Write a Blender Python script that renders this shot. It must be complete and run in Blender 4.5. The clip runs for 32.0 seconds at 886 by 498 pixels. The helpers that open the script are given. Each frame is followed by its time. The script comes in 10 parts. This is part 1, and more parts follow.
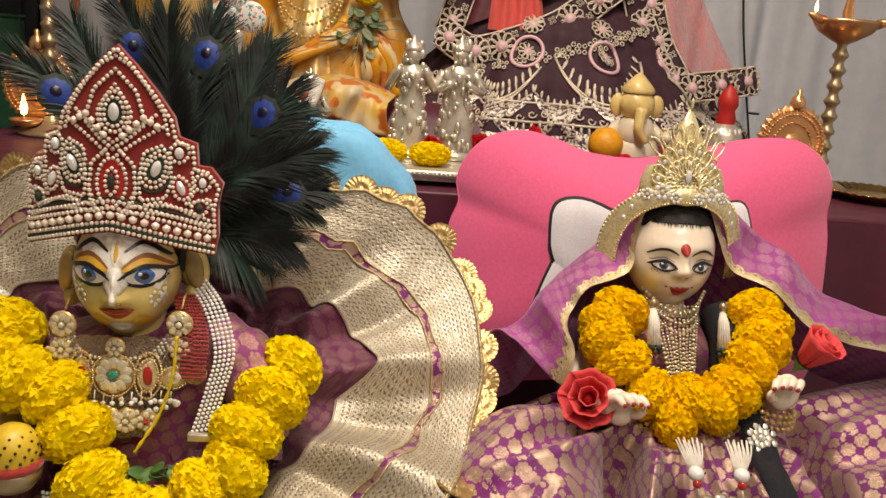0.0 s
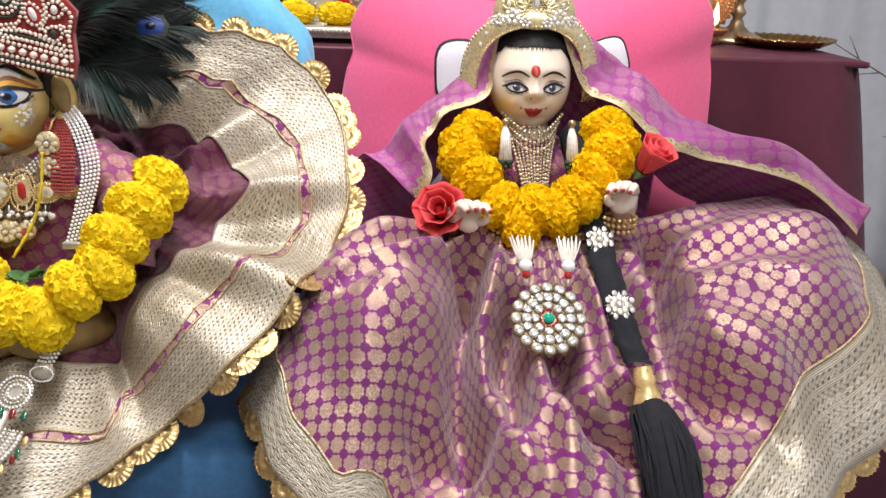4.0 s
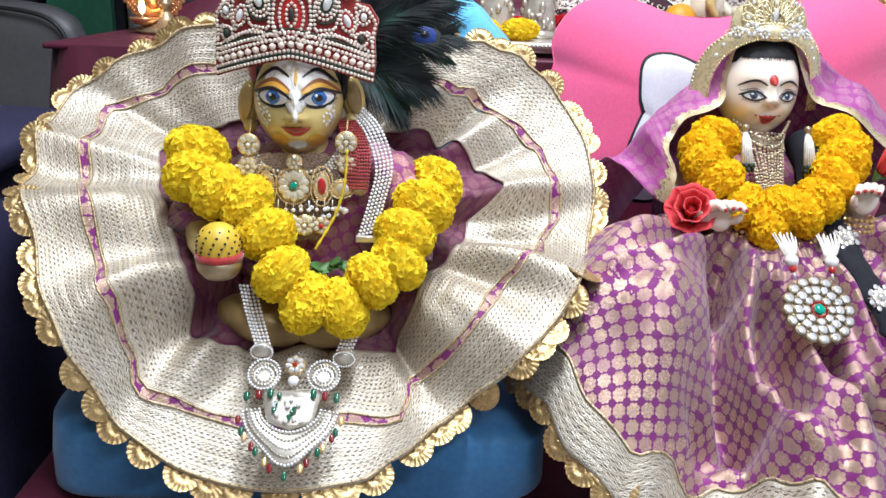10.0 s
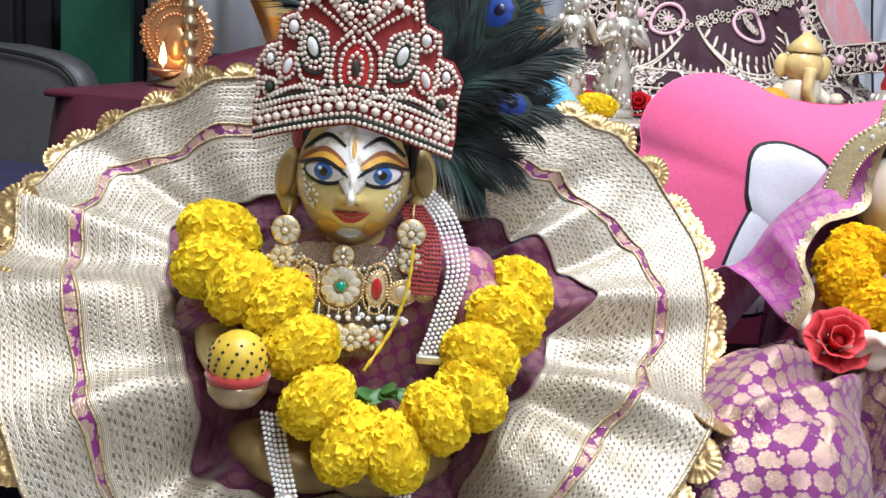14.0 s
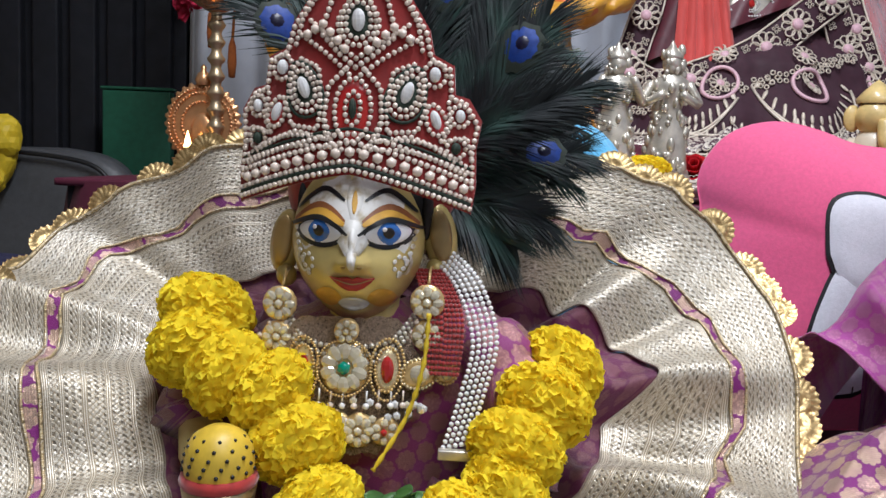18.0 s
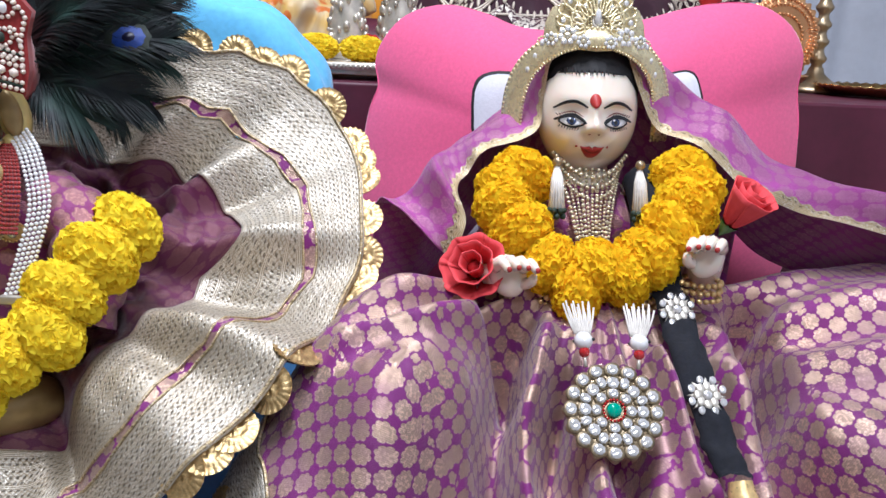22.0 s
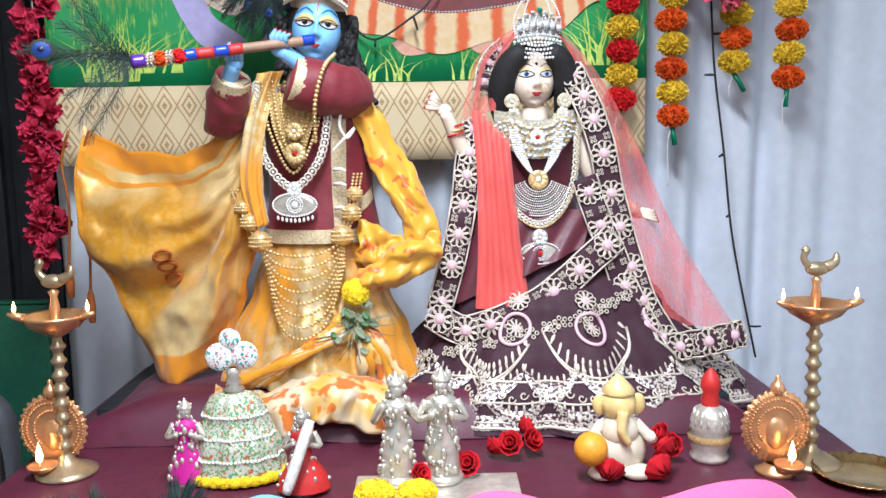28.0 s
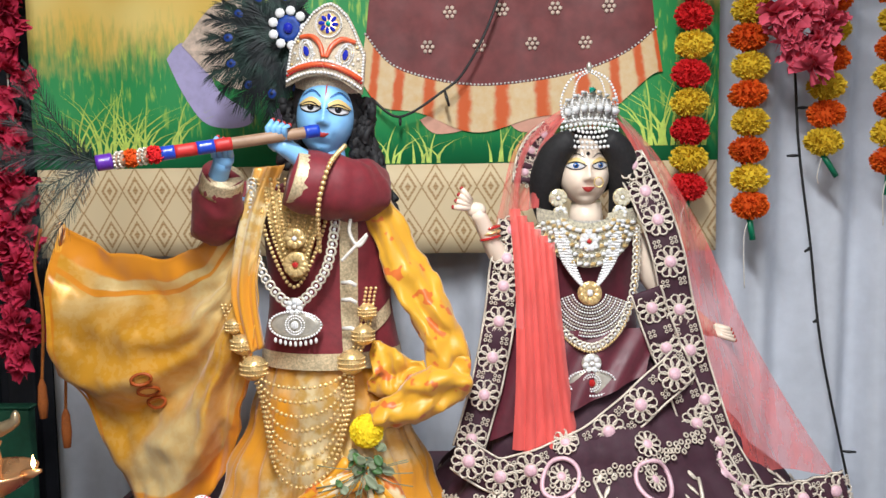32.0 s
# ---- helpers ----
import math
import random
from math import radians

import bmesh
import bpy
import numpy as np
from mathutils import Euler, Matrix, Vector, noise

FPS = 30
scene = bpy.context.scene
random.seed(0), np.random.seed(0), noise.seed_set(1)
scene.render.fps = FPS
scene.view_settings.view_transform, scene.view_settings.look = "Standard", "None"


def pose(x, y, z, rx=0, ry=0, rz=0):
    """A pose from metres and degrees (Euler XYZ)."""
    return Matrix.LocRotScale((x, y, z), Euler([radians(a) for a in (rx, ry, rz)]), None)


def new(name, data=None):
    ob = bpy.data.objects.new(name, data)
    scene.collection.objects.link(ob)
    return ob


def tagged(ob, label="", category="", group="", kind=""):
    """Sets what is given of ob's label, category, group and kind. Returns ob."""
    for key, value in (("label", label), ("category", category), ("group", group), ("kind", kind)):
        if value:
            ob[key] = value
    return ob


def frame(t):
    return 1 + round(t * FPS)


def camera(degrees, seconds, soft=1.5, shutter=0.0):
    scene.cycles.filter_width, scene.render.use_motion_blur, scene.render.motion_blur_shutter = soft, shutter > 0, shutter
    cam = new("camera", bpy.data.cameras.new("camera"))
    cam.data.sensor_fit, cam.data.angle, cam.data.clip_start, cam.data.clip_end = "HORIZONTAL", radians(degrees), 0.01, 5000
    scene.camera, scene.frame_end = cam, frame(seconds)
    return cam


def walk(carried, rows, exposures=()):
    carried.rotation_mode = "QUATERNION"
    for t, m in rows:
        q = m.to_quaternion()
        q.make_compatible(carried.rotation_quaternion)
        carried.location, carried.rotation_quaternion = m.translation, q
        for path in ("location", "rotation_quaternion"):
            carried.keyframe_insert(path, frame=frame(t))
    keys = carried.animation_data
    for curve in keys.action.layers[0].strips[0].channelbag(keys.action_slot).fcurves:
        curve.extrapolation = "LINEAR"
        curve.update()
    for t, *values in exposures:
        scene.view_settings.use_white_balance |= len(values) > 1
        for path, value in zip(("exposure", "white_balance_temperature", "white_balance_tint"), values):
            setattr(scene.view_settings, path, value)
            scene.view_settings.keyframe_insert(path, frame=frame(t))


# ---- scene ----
import functools
cam = camera(55.3, 32.0)
METRES, EYE, TILT, LEAN, TURN = 2.8, 1.15, -14.0, -4.4, -3.0
ROWS = [
    (0.0, 0.0, 0.0, 0.0, 0.0, 0.0, -0.0),
    (0.5, -0.0056, -0.0061, -0.0127, -5.84, -1.75, 1.26),
    (1.0, -0.0041, -0.0155, -0.0225, -6.22, -3.38, 2.03),
    (1.5, 0.0188, -0.0157, -0.0303, -5.0, -4.29, 2.31),
    (2.0, 0.0377, -0.013, -0.0352, -3.56, -4.86, 2.41),
    (2.5, 0.0507, -0.012, -0.0406, -2.15, -5.44, 2.31),
    (4.5, 0.0707, -0.0322, -0.0412, 3.28, -4.97, 2.3),
    (5.0, 0.0724, -0.0359, -0.0413, 4.42, -4.83, 2.54),
    (5.5, 0.069, -0.0353, -0.0419, 5.45, -5.0, 2.49),
    (6.0, 0.0599, -0.0423, -0.0448, 5.16, -4.75, 2.52),
    (6.5, 0.0408, -0.053, -0.0451, 4.16, -4.25, 2.8),
    (7.0, 0.0295, -0.0583, -0.049, 3.31, -4.12, 3.06),
    (7.5, 0.0185, -0.0602, -0.0482, 2.65, -3.9, 3.32),
    (8.0, 0.0028, -0.0603, -0.0495, 2.35, -3.68, 3.32),
    (8.5, -0.0221, -0.0581, -0.0541, 2.57, -4.08, 2.97),
    (9.0, -0.0344, -0.0489, -0.0473, 2.79, -4.13, 2.53),
    (9.5, -0.037, -0.0469, -0.0471, 2.48, -3.72, 2.17),
    (10.0, -0.0384, -0.0493, -0.0485, 2.07, -3.32, 1.79),
    (10.5, -0.0393, -0.0532, -0.0475, 1.76, -2.85, 1.52),
    (11.0, -0.0316, -0.0729, -0.0499, 1.67, -2.54, 1.1),
    (11.5, -0.0195, -0.0768, -0.0489, 0.87, -2.34, 1.05),
    (12.0, -0.0197, -0.0746, -0.0492, 0.29, -2.33, 1.35),
    (12.5, -0.0215, -0.076, -0.0455, 0.07, -2.39, 1.55),
    (13.0, -0.0308, -0.0736, -0.0422, -0.07, -2.14, 1.58),
    (13.5, -0.0599, -0.0368, -0.0332, 0.22, 0.9, -1.37),
    (14.0, -0.0676, 0.0258, -0.036, 2.25, 1.51, -1.47),
    (14.5, -0.0709, 0.0669, -0.0517, 3.39, 2.12, -2.54),
    (15.0, -0.0739, 0.0725, -0.0514, 4.95, 5.57, -2.73),
    (15.5, -0.0677, 0.0713, -0.0516, 5.74, 6.33, -2.63),
    (17.5, -0.0611, 0.07, -0.0443, 6.62, 8.1, -0.24),
    (18.0, -0.0592, 0.0685, -0.0429, 6.55, 8.39, 0.39),
    (18.5, -0.0531, 0.0587, -0.0441, 6.69, 8.49, 0.58),
    (19.0, -0.0302, 0.0454, -0.0515, 5.95, 6.49, -0.5),
    (19.5, -0.0021, 0.0394, -0.0527, 5.09, 4.04, -0.22),
    (20.0, 0.0286, 0.04, -0.0564, 4.52, 3.22, 0.12),
    (20.5, 0.0385, 0.0402, -0.0547, 3.12, 2.45, 0.78),
    (21.0, 0.05, 0.0449, -0.0526, 2.38, 0.83, 1.0),
    (21.5, 0.0589, 0.0472, -0.0528, 3.31, 0.24, 1.09),
    (22.0, 0.0655, 0.0425, -0.0493, 4.47, -0.1, 0.88),
    (22.5, 0.0713, 0.0429, -0.0471, 4.61, 0.06, 1.02),
    (23.0, 0.0756, 0.045, -0.0461, 4.5, 0.18, 1.19),
    (23.5, 0.0787, 0.0443, -0.0457, 4.43, 0.39, 1.48),
    (24.0, 0.0782, 0.0369, -0.0455, 4.52, 0.44, 1.74),
    (24.5, 0.073, 0.0306, -0.0468, 4.71, 0.28, 1.88),
    (25.0, 0.073, 0.0278, -0.0451, 5.15, 0.14, 1.73),
    (25.5, 0.0679, 0.0164, -0.0239, 5.72, -0.45, 1.82),
    (26.0, 0.0525, -0.0025, 0.0278, 6.35, -0.13, 2.14),
    (26.5, 0.043, -0.0212, 0.0701, 6.55, 2.17, 2.43),
    (28.5, 0.0451, -0.021, 0.1488, 2.95, 7.55, 5.12),
    (29.0, 0.0682, 0.01, 0.1663, 3.75, 8.26, 5.49),
    (29.5, 0.0813, 0.0272, 0.1685, 5.75, 8.83, 4.93),
    (30.0, 0.0848, 0.0343, 0.1733, 6.24, 9.11, 4.32),
    (30.5, 0.0701, 0.0419, 0.1814, 7.24, 9.11, 4.22),
    (31.0, 0.0569, 0.0557, 0.196, 7.49, 8.93, 3.91),
    (31.5, 0.0543, 0.0668, 0.204, 7.02, 9.21, 3.85),
    (32.0, 0.055, 0.0729, 0.2042, 6.6, 9.29, 3.76),
]
# seconds, stops, kelvin, tint
EXPOSURES = [(0.0, -0.54, 9000, 15), (1.5, -0.36, 8000, 14), (4.5, -0.08, 6700, 13), (7.0, -0.02, 6000, 12), (10.0, 0.08, 5950, 10), (13.5, 0.08, 6000, 10), (14.2, 0.02, 6000, 10), (15.5, -0.34, 6050, 10), (17.5, -0.50, 6050, 11), (19.0, -0.46, 6000, 11), (21.0, -0.32, 5800, 13), (22.0, -0.20, 5800, 13), (25.0, -0.06, 5800, 12),
             (26.5, 0.36, 5300, 4), (28.5, 0.40, 6000, 8), (30.0, 0.26, 6300, 8), (32.0, 0.08, 6400, 8)]
walk(cam, [(t, pose(0, 0, EYE, TILT, LEAN, TURN) @ pose(METRES * x, METRES * y, METRES * z, 90 + pitch, roll, yaw)) for t, x, y, z, yaw, pitch, roll in ROWS], EXPOSURES)

# ---- light and world ----
world = bpy.data.worlds.new("world")
scene.world = world
world.use_nodes = True
world.node_tree.nodes["Background"].inputs[0].default_value = (0.75, 0.85, 1.0, 1)
world.node_tree.nodes["Background"].inputs[1].default_value = 0.10


def overhead_area(x, y, z, turn, power, length=1.2, width=0.06, colour=(0.97, 0.98, 1.0)):
    lamp = bpy.data.lights.new("tube_light", "AREA")
    lamp.shape, lamp.size, lamp.size_y, lamp.energy, lamp.color = "RECTANGLE", length, width, power, colour
    ob = new("tube_light", lamp)
    ob.location, ob.rotation_euler = (x, y, z), (0, 0, radians(turn))
    return ob


overhead_area(0.05, 0.48, 2.70, 90, 64, 1.2, 0.16)
# front fill added behind the viewpoint to brighten the faces; no known source
overhead_area(0.7, -1.1, 2.70, 30, 36, 1.2, 0.16)


# ---- mesh helpers ----
class Geo:
    """Vertices, faces, slots and texture coordinates (metres) of one mesh."""

    def __init__(self):
        self.v, self.f, self.m, self.t = [], [], [], []

    def grid(self, fn, nu, nv, slot=0, wrap=False, uv=None, flip=False):
        base, cols = len(self.v), nu if wrap else nu + 1
        for j in range(nv + 1):
            for i in range(cols):
                a, b = i / nu, j / nv
                self.v.append(tuple(fn(a, b)))
                self.t.append(uv(a, b) if uv else (a, b))
        for j in range(nv):
            for i in range(nu):
                k = (i + 1) % cols
                q = (base + j * cols + i, base + j * cols + k, base + (j + 1) * cols + k, base + (j + 1) * cols + i)
                self.f.append(q[::-1] if flip else q)
                self.m.append(slot)
        return self

    def ball(self, c, r, slot=0, nu=10, nv=7, m=None):
        r = (r, r, r) if isinstance(r, (int, float)) else r

        def fn(a, b):
            p = Vector((r[0] * math.sin(b * math.pi) * math.cos(a * 6.28319), r[1] * math.sin(b * math.pi) * math.sin(a * 6.28319), -r[2] * math.cos(b * math.pi)))
            p = m @ p if m else p
            return c[0] + p[0], c[1] + p[1], c[2] + p[2]
        return self.grid(fn, nu, nv, slot, True, lambda a, b: (a * 6.28 * r[0], b * 3.14 * r[2]))

    def tube(self, pts, r, slot=0, n=8, closed=False):
        pts = [Vector(p) for p in pts]
        k = len(pts)
        rad = r if isinstance(r, (list, tuple)) else [r] * k
        base, up, run = len(self.v), Vector((0.13, 0.21, 0.97)).normalized(), 0.0
        for i, p in enumerate(pts):
            if closed:
                d = pts[(i + 1) % k] - pts[i - 1]
            else:
                d = pts[min(i + 1, k - 1)] - pts[max(i - 1, 0)]
            d = d.normalized() if d.length > 1e-9 else Vector((0, 0, 1))
            s = d.cross(up)
            s = s.normalized() if s.length > 1e-3 else d.orthogonal().normalized()
            up = s.cross(d).normalized()
            run += (p - pts[i - 1]).length if i else 0
            for j in range(n):
                a = 6.28319 * j / n
                self.v.append(tuple(p + rad[i] * (math.cos(a) * s + math.sin(a) * up)))
                self.t.append((rad[i] * a, run))
        for i in range(k if closed else k - 1):
            e = (i + 1) % k
            for j in range(n):
                self.f.append((base + i * n + j, base + i * n + (j + 1) % n, base + e * n + (j + 1) % n, base + e * n + j))
                self.m.append(slot)
        if not closed:
            self.f.append(tuple(base + j for j in range(n))[::-1])
            self.f.append(tuple(base + (k - 1) * n + j for j in range(n)))
            self.m += [slot, slot]
        return self

    def lathe(self, profile, c=(0, 0, 0), n=20, slot=0, squash=1.0):
        k = len(profile) - 1

        def fn(a, b):
            r, z = profile[round(b * k)]
            return c[0] + r * math.cos(a * 6.28319), c[1] + squash * r * math.sin(a * 6.28319), c[2] + z
        return self.grid(fn, n, k, slot, True, lambda a, b: (a * 6.28 * max(profile[round(b * k)][0], 0.01), profile[round(b * k)][1]))

    def box(self, a, b, slot=0, bevel=0.004):
        """A block from corner a to corner b with chamfered edges."""
        bm = bmesh.new()
        bmesh.ops.create_cube(bm, size=1.0)
        for v in bm.verts:
            v.co = Vector([(a[i] + b[i]) / 2 + v.co[i] * (b[i] - a[i]) for i in range(3)])
        if bevel:
            bmesh.ops.bevel(bm, geom=bm.edges[:], offset=bevel, segments=2, affect="EDGES", profile=0.7)
        self.bm(bm, slot)
        return self

    def bm(self, bm, slot=0):
        base = len(self.v)
        bm.verts.index_update()
        for v in bm.verts:
            self.v.append(tuple(v.co))
            self.t.append((v.co[0] + v.co[1], v.co[2] + 0.5 * v.co[1]))
        for f in bm.faces:
            self.f.append(tuple(base + v.index for v in f.verts))
            self.m.append(slot)
        bm.free()

    def slab(self, outline, place, thick, slot=0, back=None):
        """A plate: outline in its own plane, place(x, z, d) puts it in the world, d from 0 (front) to thick (back)."""
        base, n = len(self.v), len(outline)
        cx, cz = sum(p[0] for p in outline) / n, sum(p[1] for p in outline) / n
        rings = ((1.0, 0.0016), (0.985, 0.0), (0.66, 0.0), (0.33, 0.0))
        for s, d in rings:
            for x, z in outline:
                px, pz = cx + (x - cx) * s, cz + (z - cz) * s
                self.v.append(tuple(place(px, pz, d)))
                self.t.append((px, pz))
        self.v.append(tuple(place(cx, cz, 0.0)))
        self.t.append((cx, cz))
        for k in range(len(rings) - 1):
            for i in range(n):
                e = (i + 1) % n
                self.f.append((base + k * n + i, base + k * n + e, base + (k + 1) * n + e, base + (k + 1) * n + i))
                self.m.append(slot)
        last = base + (len(rings) - 1) * n
        for i in range(n):
            self.f.append((last + i, last + (i + 1) % n, base + len(rings) * n))
            self.m.append(slot)
        b2 = len(self.v)
        for x, z in outline:
            self.v.append(tuple(place(x, z, thick)))
            self.t.append((x, z))
        for i in range(n):
            e = (i + 1) % n
            self.f.append((base + e, base + i, b2 + i, b2 + e))
            self.m.append(slot)
        self.f.append(tuple(range(b2, b2 + n))[::-1])
        self.m.append(slot)
        return self

    def data(self, name, mats, smooth=True):
        me = bpy.data.meshes.new(name)
        me.from_pydata(self.v, [], self.f)
        for x in (mats if isinstance(mats, (list, tuple)) else [mats]):
            me.materials.append(x)
        me.polygons.foreach_set("material_index", self.m)
        me.polygons.foreach_set("use_smooth", [smooth] * len(self.f))
        layer = me.uv_layers.new(name="UVMap")
        idx = np.zeros(len(me.loops), dtype=np.int32)
        me.loops.foreach_get("vertex_index", idx)
        layer.data.foreach_set("uv", np.array(self.t, dtype=np.float32)[idx].ravel())
        me.update()
        return me


def flatten(geo, nu, nv, rounds=500):
    """Spread a sheet's texture coordinates until their spacing agrees with its threads' true lengths. The sheet is the geo's only grid, not wrapped."""
    p = np.array(geo.v).reshape(nv + 1, nu + 1, 3)
    q = np.array(geo.t, dtype=float).reshape(nv + 1, nu + 1, 2)
    pairs = (((slice(None), slice(0, -1)), (slice(None), slice(1, None))), ((slice(0, -1), slice(None)), (slice(1, None), slice(None))),
             ((slice(0, -1), slice(0, -1)), (slice(1, None), slice(1, None))), ((slice(0, -1), slice(1, None)), (slice(1, None), slice(0, -1))))
    want = [np.linalg.norm(p[a] - p[b], axis=2) for a, b in pairs]

    def settle(q, want, n):
        for _ in range(n):
            for (a, b), w in zip(pairs, want):
                d = q[a] - q[b]
                k = np.linalg.norm(d, axis=2)
                move = d * (0.28 * (k - w) / np.maximum(k, 1e-6))[:, :, None]
                q[a] -= move
                q[b] += move

    # a coarse net first, which carries the large stretches far, then the fine one
    iu, iv = np.arange(0, nu + 1, 10), np.arange(0, nv + 1, 4)
    start = q[np.ix_(iv, iu)]
    net, far = start.copy(), p[np.ix_(iv, iu)]
    settle(net, [np.linalg.norm(far[a] - far[b], axis=2) for a, b in pairs], 1500)
    shift = net - start
    for c in range(2):
        wide = np.array([np.interp(np.arange(nu + 1), iu, row) for row in shift[:, :, c]])
        q[:, :, c] += np.array([np.interp(np.arange(nv + 1), iv, col) for col in wide.T]).T
    settle(q, want, rounds)
    geo.t = [tuple(x) for x in q.reshape(-1, 2)]
    return geo


BASE = {}


def thing(name, label, category, base=(0, 0, 0), group="", kind=""):
    ob = new(name)
    ob.empty_display_size = 0.02
    ob.location = base
    BASE[ob.name] = Vector(base)
    return tagged(ob, label, category, group, kind)


# rows of beads and stitches too fine to be picked apart
FINE = {"pearl_ring", "bead_ring", "bead_string", "bead_row", "bead_band", "bead_swag", "bead_line", "base_row", "swag", "red_strand", "dot_row", "dot_line", "strand", "chain", "pearl_string", "pearl_row"}


def part(name, geo, mats, parent, label="", smooth=True):
    """One mesh under a thing or a part; its points are in the world unless the thing stands at the origin."""
    ob = new(name, geo.data(name, mats, smooth) if isinstance(geo, Geo) else geo)
    ob.parent = parent
    if parent.type == "EMPTY":
        ob.location = -BASE[parent.name]
    return tagged(ob, label, kind="stuff" if name in FINE else "")


def solid(name, geo, mats, label, category, group="", kind="", smooth=True):
    return tagged(new(name, geo.data(name, mats, smooth)), label, category, group, kind)


def setting(name, geo, mats, label="", smooth=False):
    return tagged(new(name, geo.data(name, mats, smooth)), label, kind="structure")


def thicken(ob, depth, offset=0.0):
    m = ob.modifiers.new("thickness", "SOLIDIFY")
    m.thickness, m.offset = depth, offset
    return ob


def crumple(geo, amp, scale):
    """Pushes every point a little about, as cloth that is not smooth."""
    geo.v = [tuple(Vector(v) + Vector(noise.noise_vector(Vector(v) * scale)) * amp + Vector(noise.noise_vector(Vector(v) * scale * 2.7)) * amp * 0.4) for v in geo.v]
    return geo


def spline(pts, n):
    """n points evenly along a smooth curve through pts."""
    pts = [Vector(p) for p in pts]
    out = []
    for k in range(n):
        x = k / (n - 1) * (len(pts) - 1)
        i = min(int(x), len(pts) - 2)
        t = x - i
        a, b, c, d = pts[max(i - 1, 0)], pts[i], pts[i + 1], pts[min(i + 2, len(pts) - 1)]
        out.append(0.5 * (2 * b + (c - a) * t + (2 * a - 5 * b + 4 * c - d) * t * t + (3 * b - a - 3 * c + d) * t ** 3))
    return out


def along(c, a):
    """The point a fraction a of the way along a list of points."""
    x = min(max(a, 0.0), 1.0) * (len(c) - 1)
    i = min(int(x), len(c) - 2)
    return c[i].lerp(c[i + 1], x - i)


def lerp(table, x):
    """Smooth step through rows of (x, value)."""
    if x <= table[0][0]:
        return table[0][1]
    for (a, u), (b, v) in zip(table, table[1:]):
        if x <= b:
            t = (x - a) / (b - a)
            t = t * t * (3 - 2 * t)
            return u + (v - u) * t
    return table[-1][1]


def ico(r=1.0, sub=1):
    bm = bmesh.new()
    bmesh.ops.create_icosphere(bm, subdivisions=sub, radius=r)
    bm.verts.index_update()
    return [v.co.copy() for v in bm.verts], [tuple(v.index for v in f.verts) for f in bm.faces]


ICO_V, ICO_F = ico(1.0, 1)


def bead(geo, p, r, slot=0):
    """A small round bead; r may have three radii."""
    r = (r, r, r) if isinstance(r, (int, float)) else r
    base = len(geo.v)
    for v in ICO_V:
        geo.v.append((p[0] + v[0] * r[0], p[1] + v[1] * r[1], p[2] + v[2] * r[2]))
        geo.t.append((v[0], v[2]))
    for f in ICO_F:
        geo.f.append((base + f[0], base + f[1], base + f[2]))
        geo.m.append(slot)


def bead_row(geo, pts, r, gap=1.0, slot=0):
    """Beads side by side along a line of points."""
    pts = [Vector(p) for p in pts]
    run = [0.0]
    for a, b in zip(pts, pts[1:]):
        run.append(run[-1] + (b - a).length)
    n = max(2, int(run[-1] / (2 * r * gap)))
    j = 0
    for k in range(n + 1):
        d = run[-1] * k / n
        while j < len(run) - 2 and run[j + 1] < d:
            j += 1
        t = (d - run[j]) / max(run[j + 1] - run[j], 1e-9)
        bead(geo, pts[j].lerp(pts[j + 1], min(max(t, 0), 1)), r, slot)


# ---- materials ----
class S:
    """A shader socket with arithmetic."""

    def __init__(self, nt, s):
        self.nt, self.s = nt, s

    def op(self, kind, *o):
        n = self.nt.nodes.new("ShaderNodeMath")
        n.operation = kind
        for i, x in enumerate((self, *o)):
            if isinstance(x, S):
                self.nt.links.new(x.s, n.inputs[i])
            else:
                n.inputs[i].default_value = x
        return S(self.nt, n.outputs[0])

    def __add__(self, o): return self.op("ADD", o)
    def __sub__(self, o): return self.op("SUBTRACT", o)
    def __mul__(self, o): return self.op("MULTIPLY", o)
    def __truediv__(self, o): return self.op("DIVIDE", o)
    def lt(self, o): return self.op("LESS_THAN", o)
    def gt(self, o): return self.op("GREATER_THAN", o)
    def floor(self): return self.op("FLOOR")
    def fract(self): return self.op("FRACT")
    def abs(self): return self.op("ABSOLUTE")
    def sin(self): return self.op("SINE")
    def mod(self, o): return self.op("FLOORED_MODULO", o)
    def max(self, o): return self.op("MAXIMUM", o)
    def min(self, o): return self.op("MINIMUM", o)
    def sqrt(self): return self.op("SQRT")
    def soft(self, a, b):
        n = self.nt.nodes.new("ShaderNodeMapRange")
        n.interpolation_type = "SMOOTHSTEP"
        self.nt.links.new(self.s, n.inputs[0])
        n.inputs[1].default_value, n.inputs[2].default_value = a, b
        return S(self.nt, n.outputs[0])


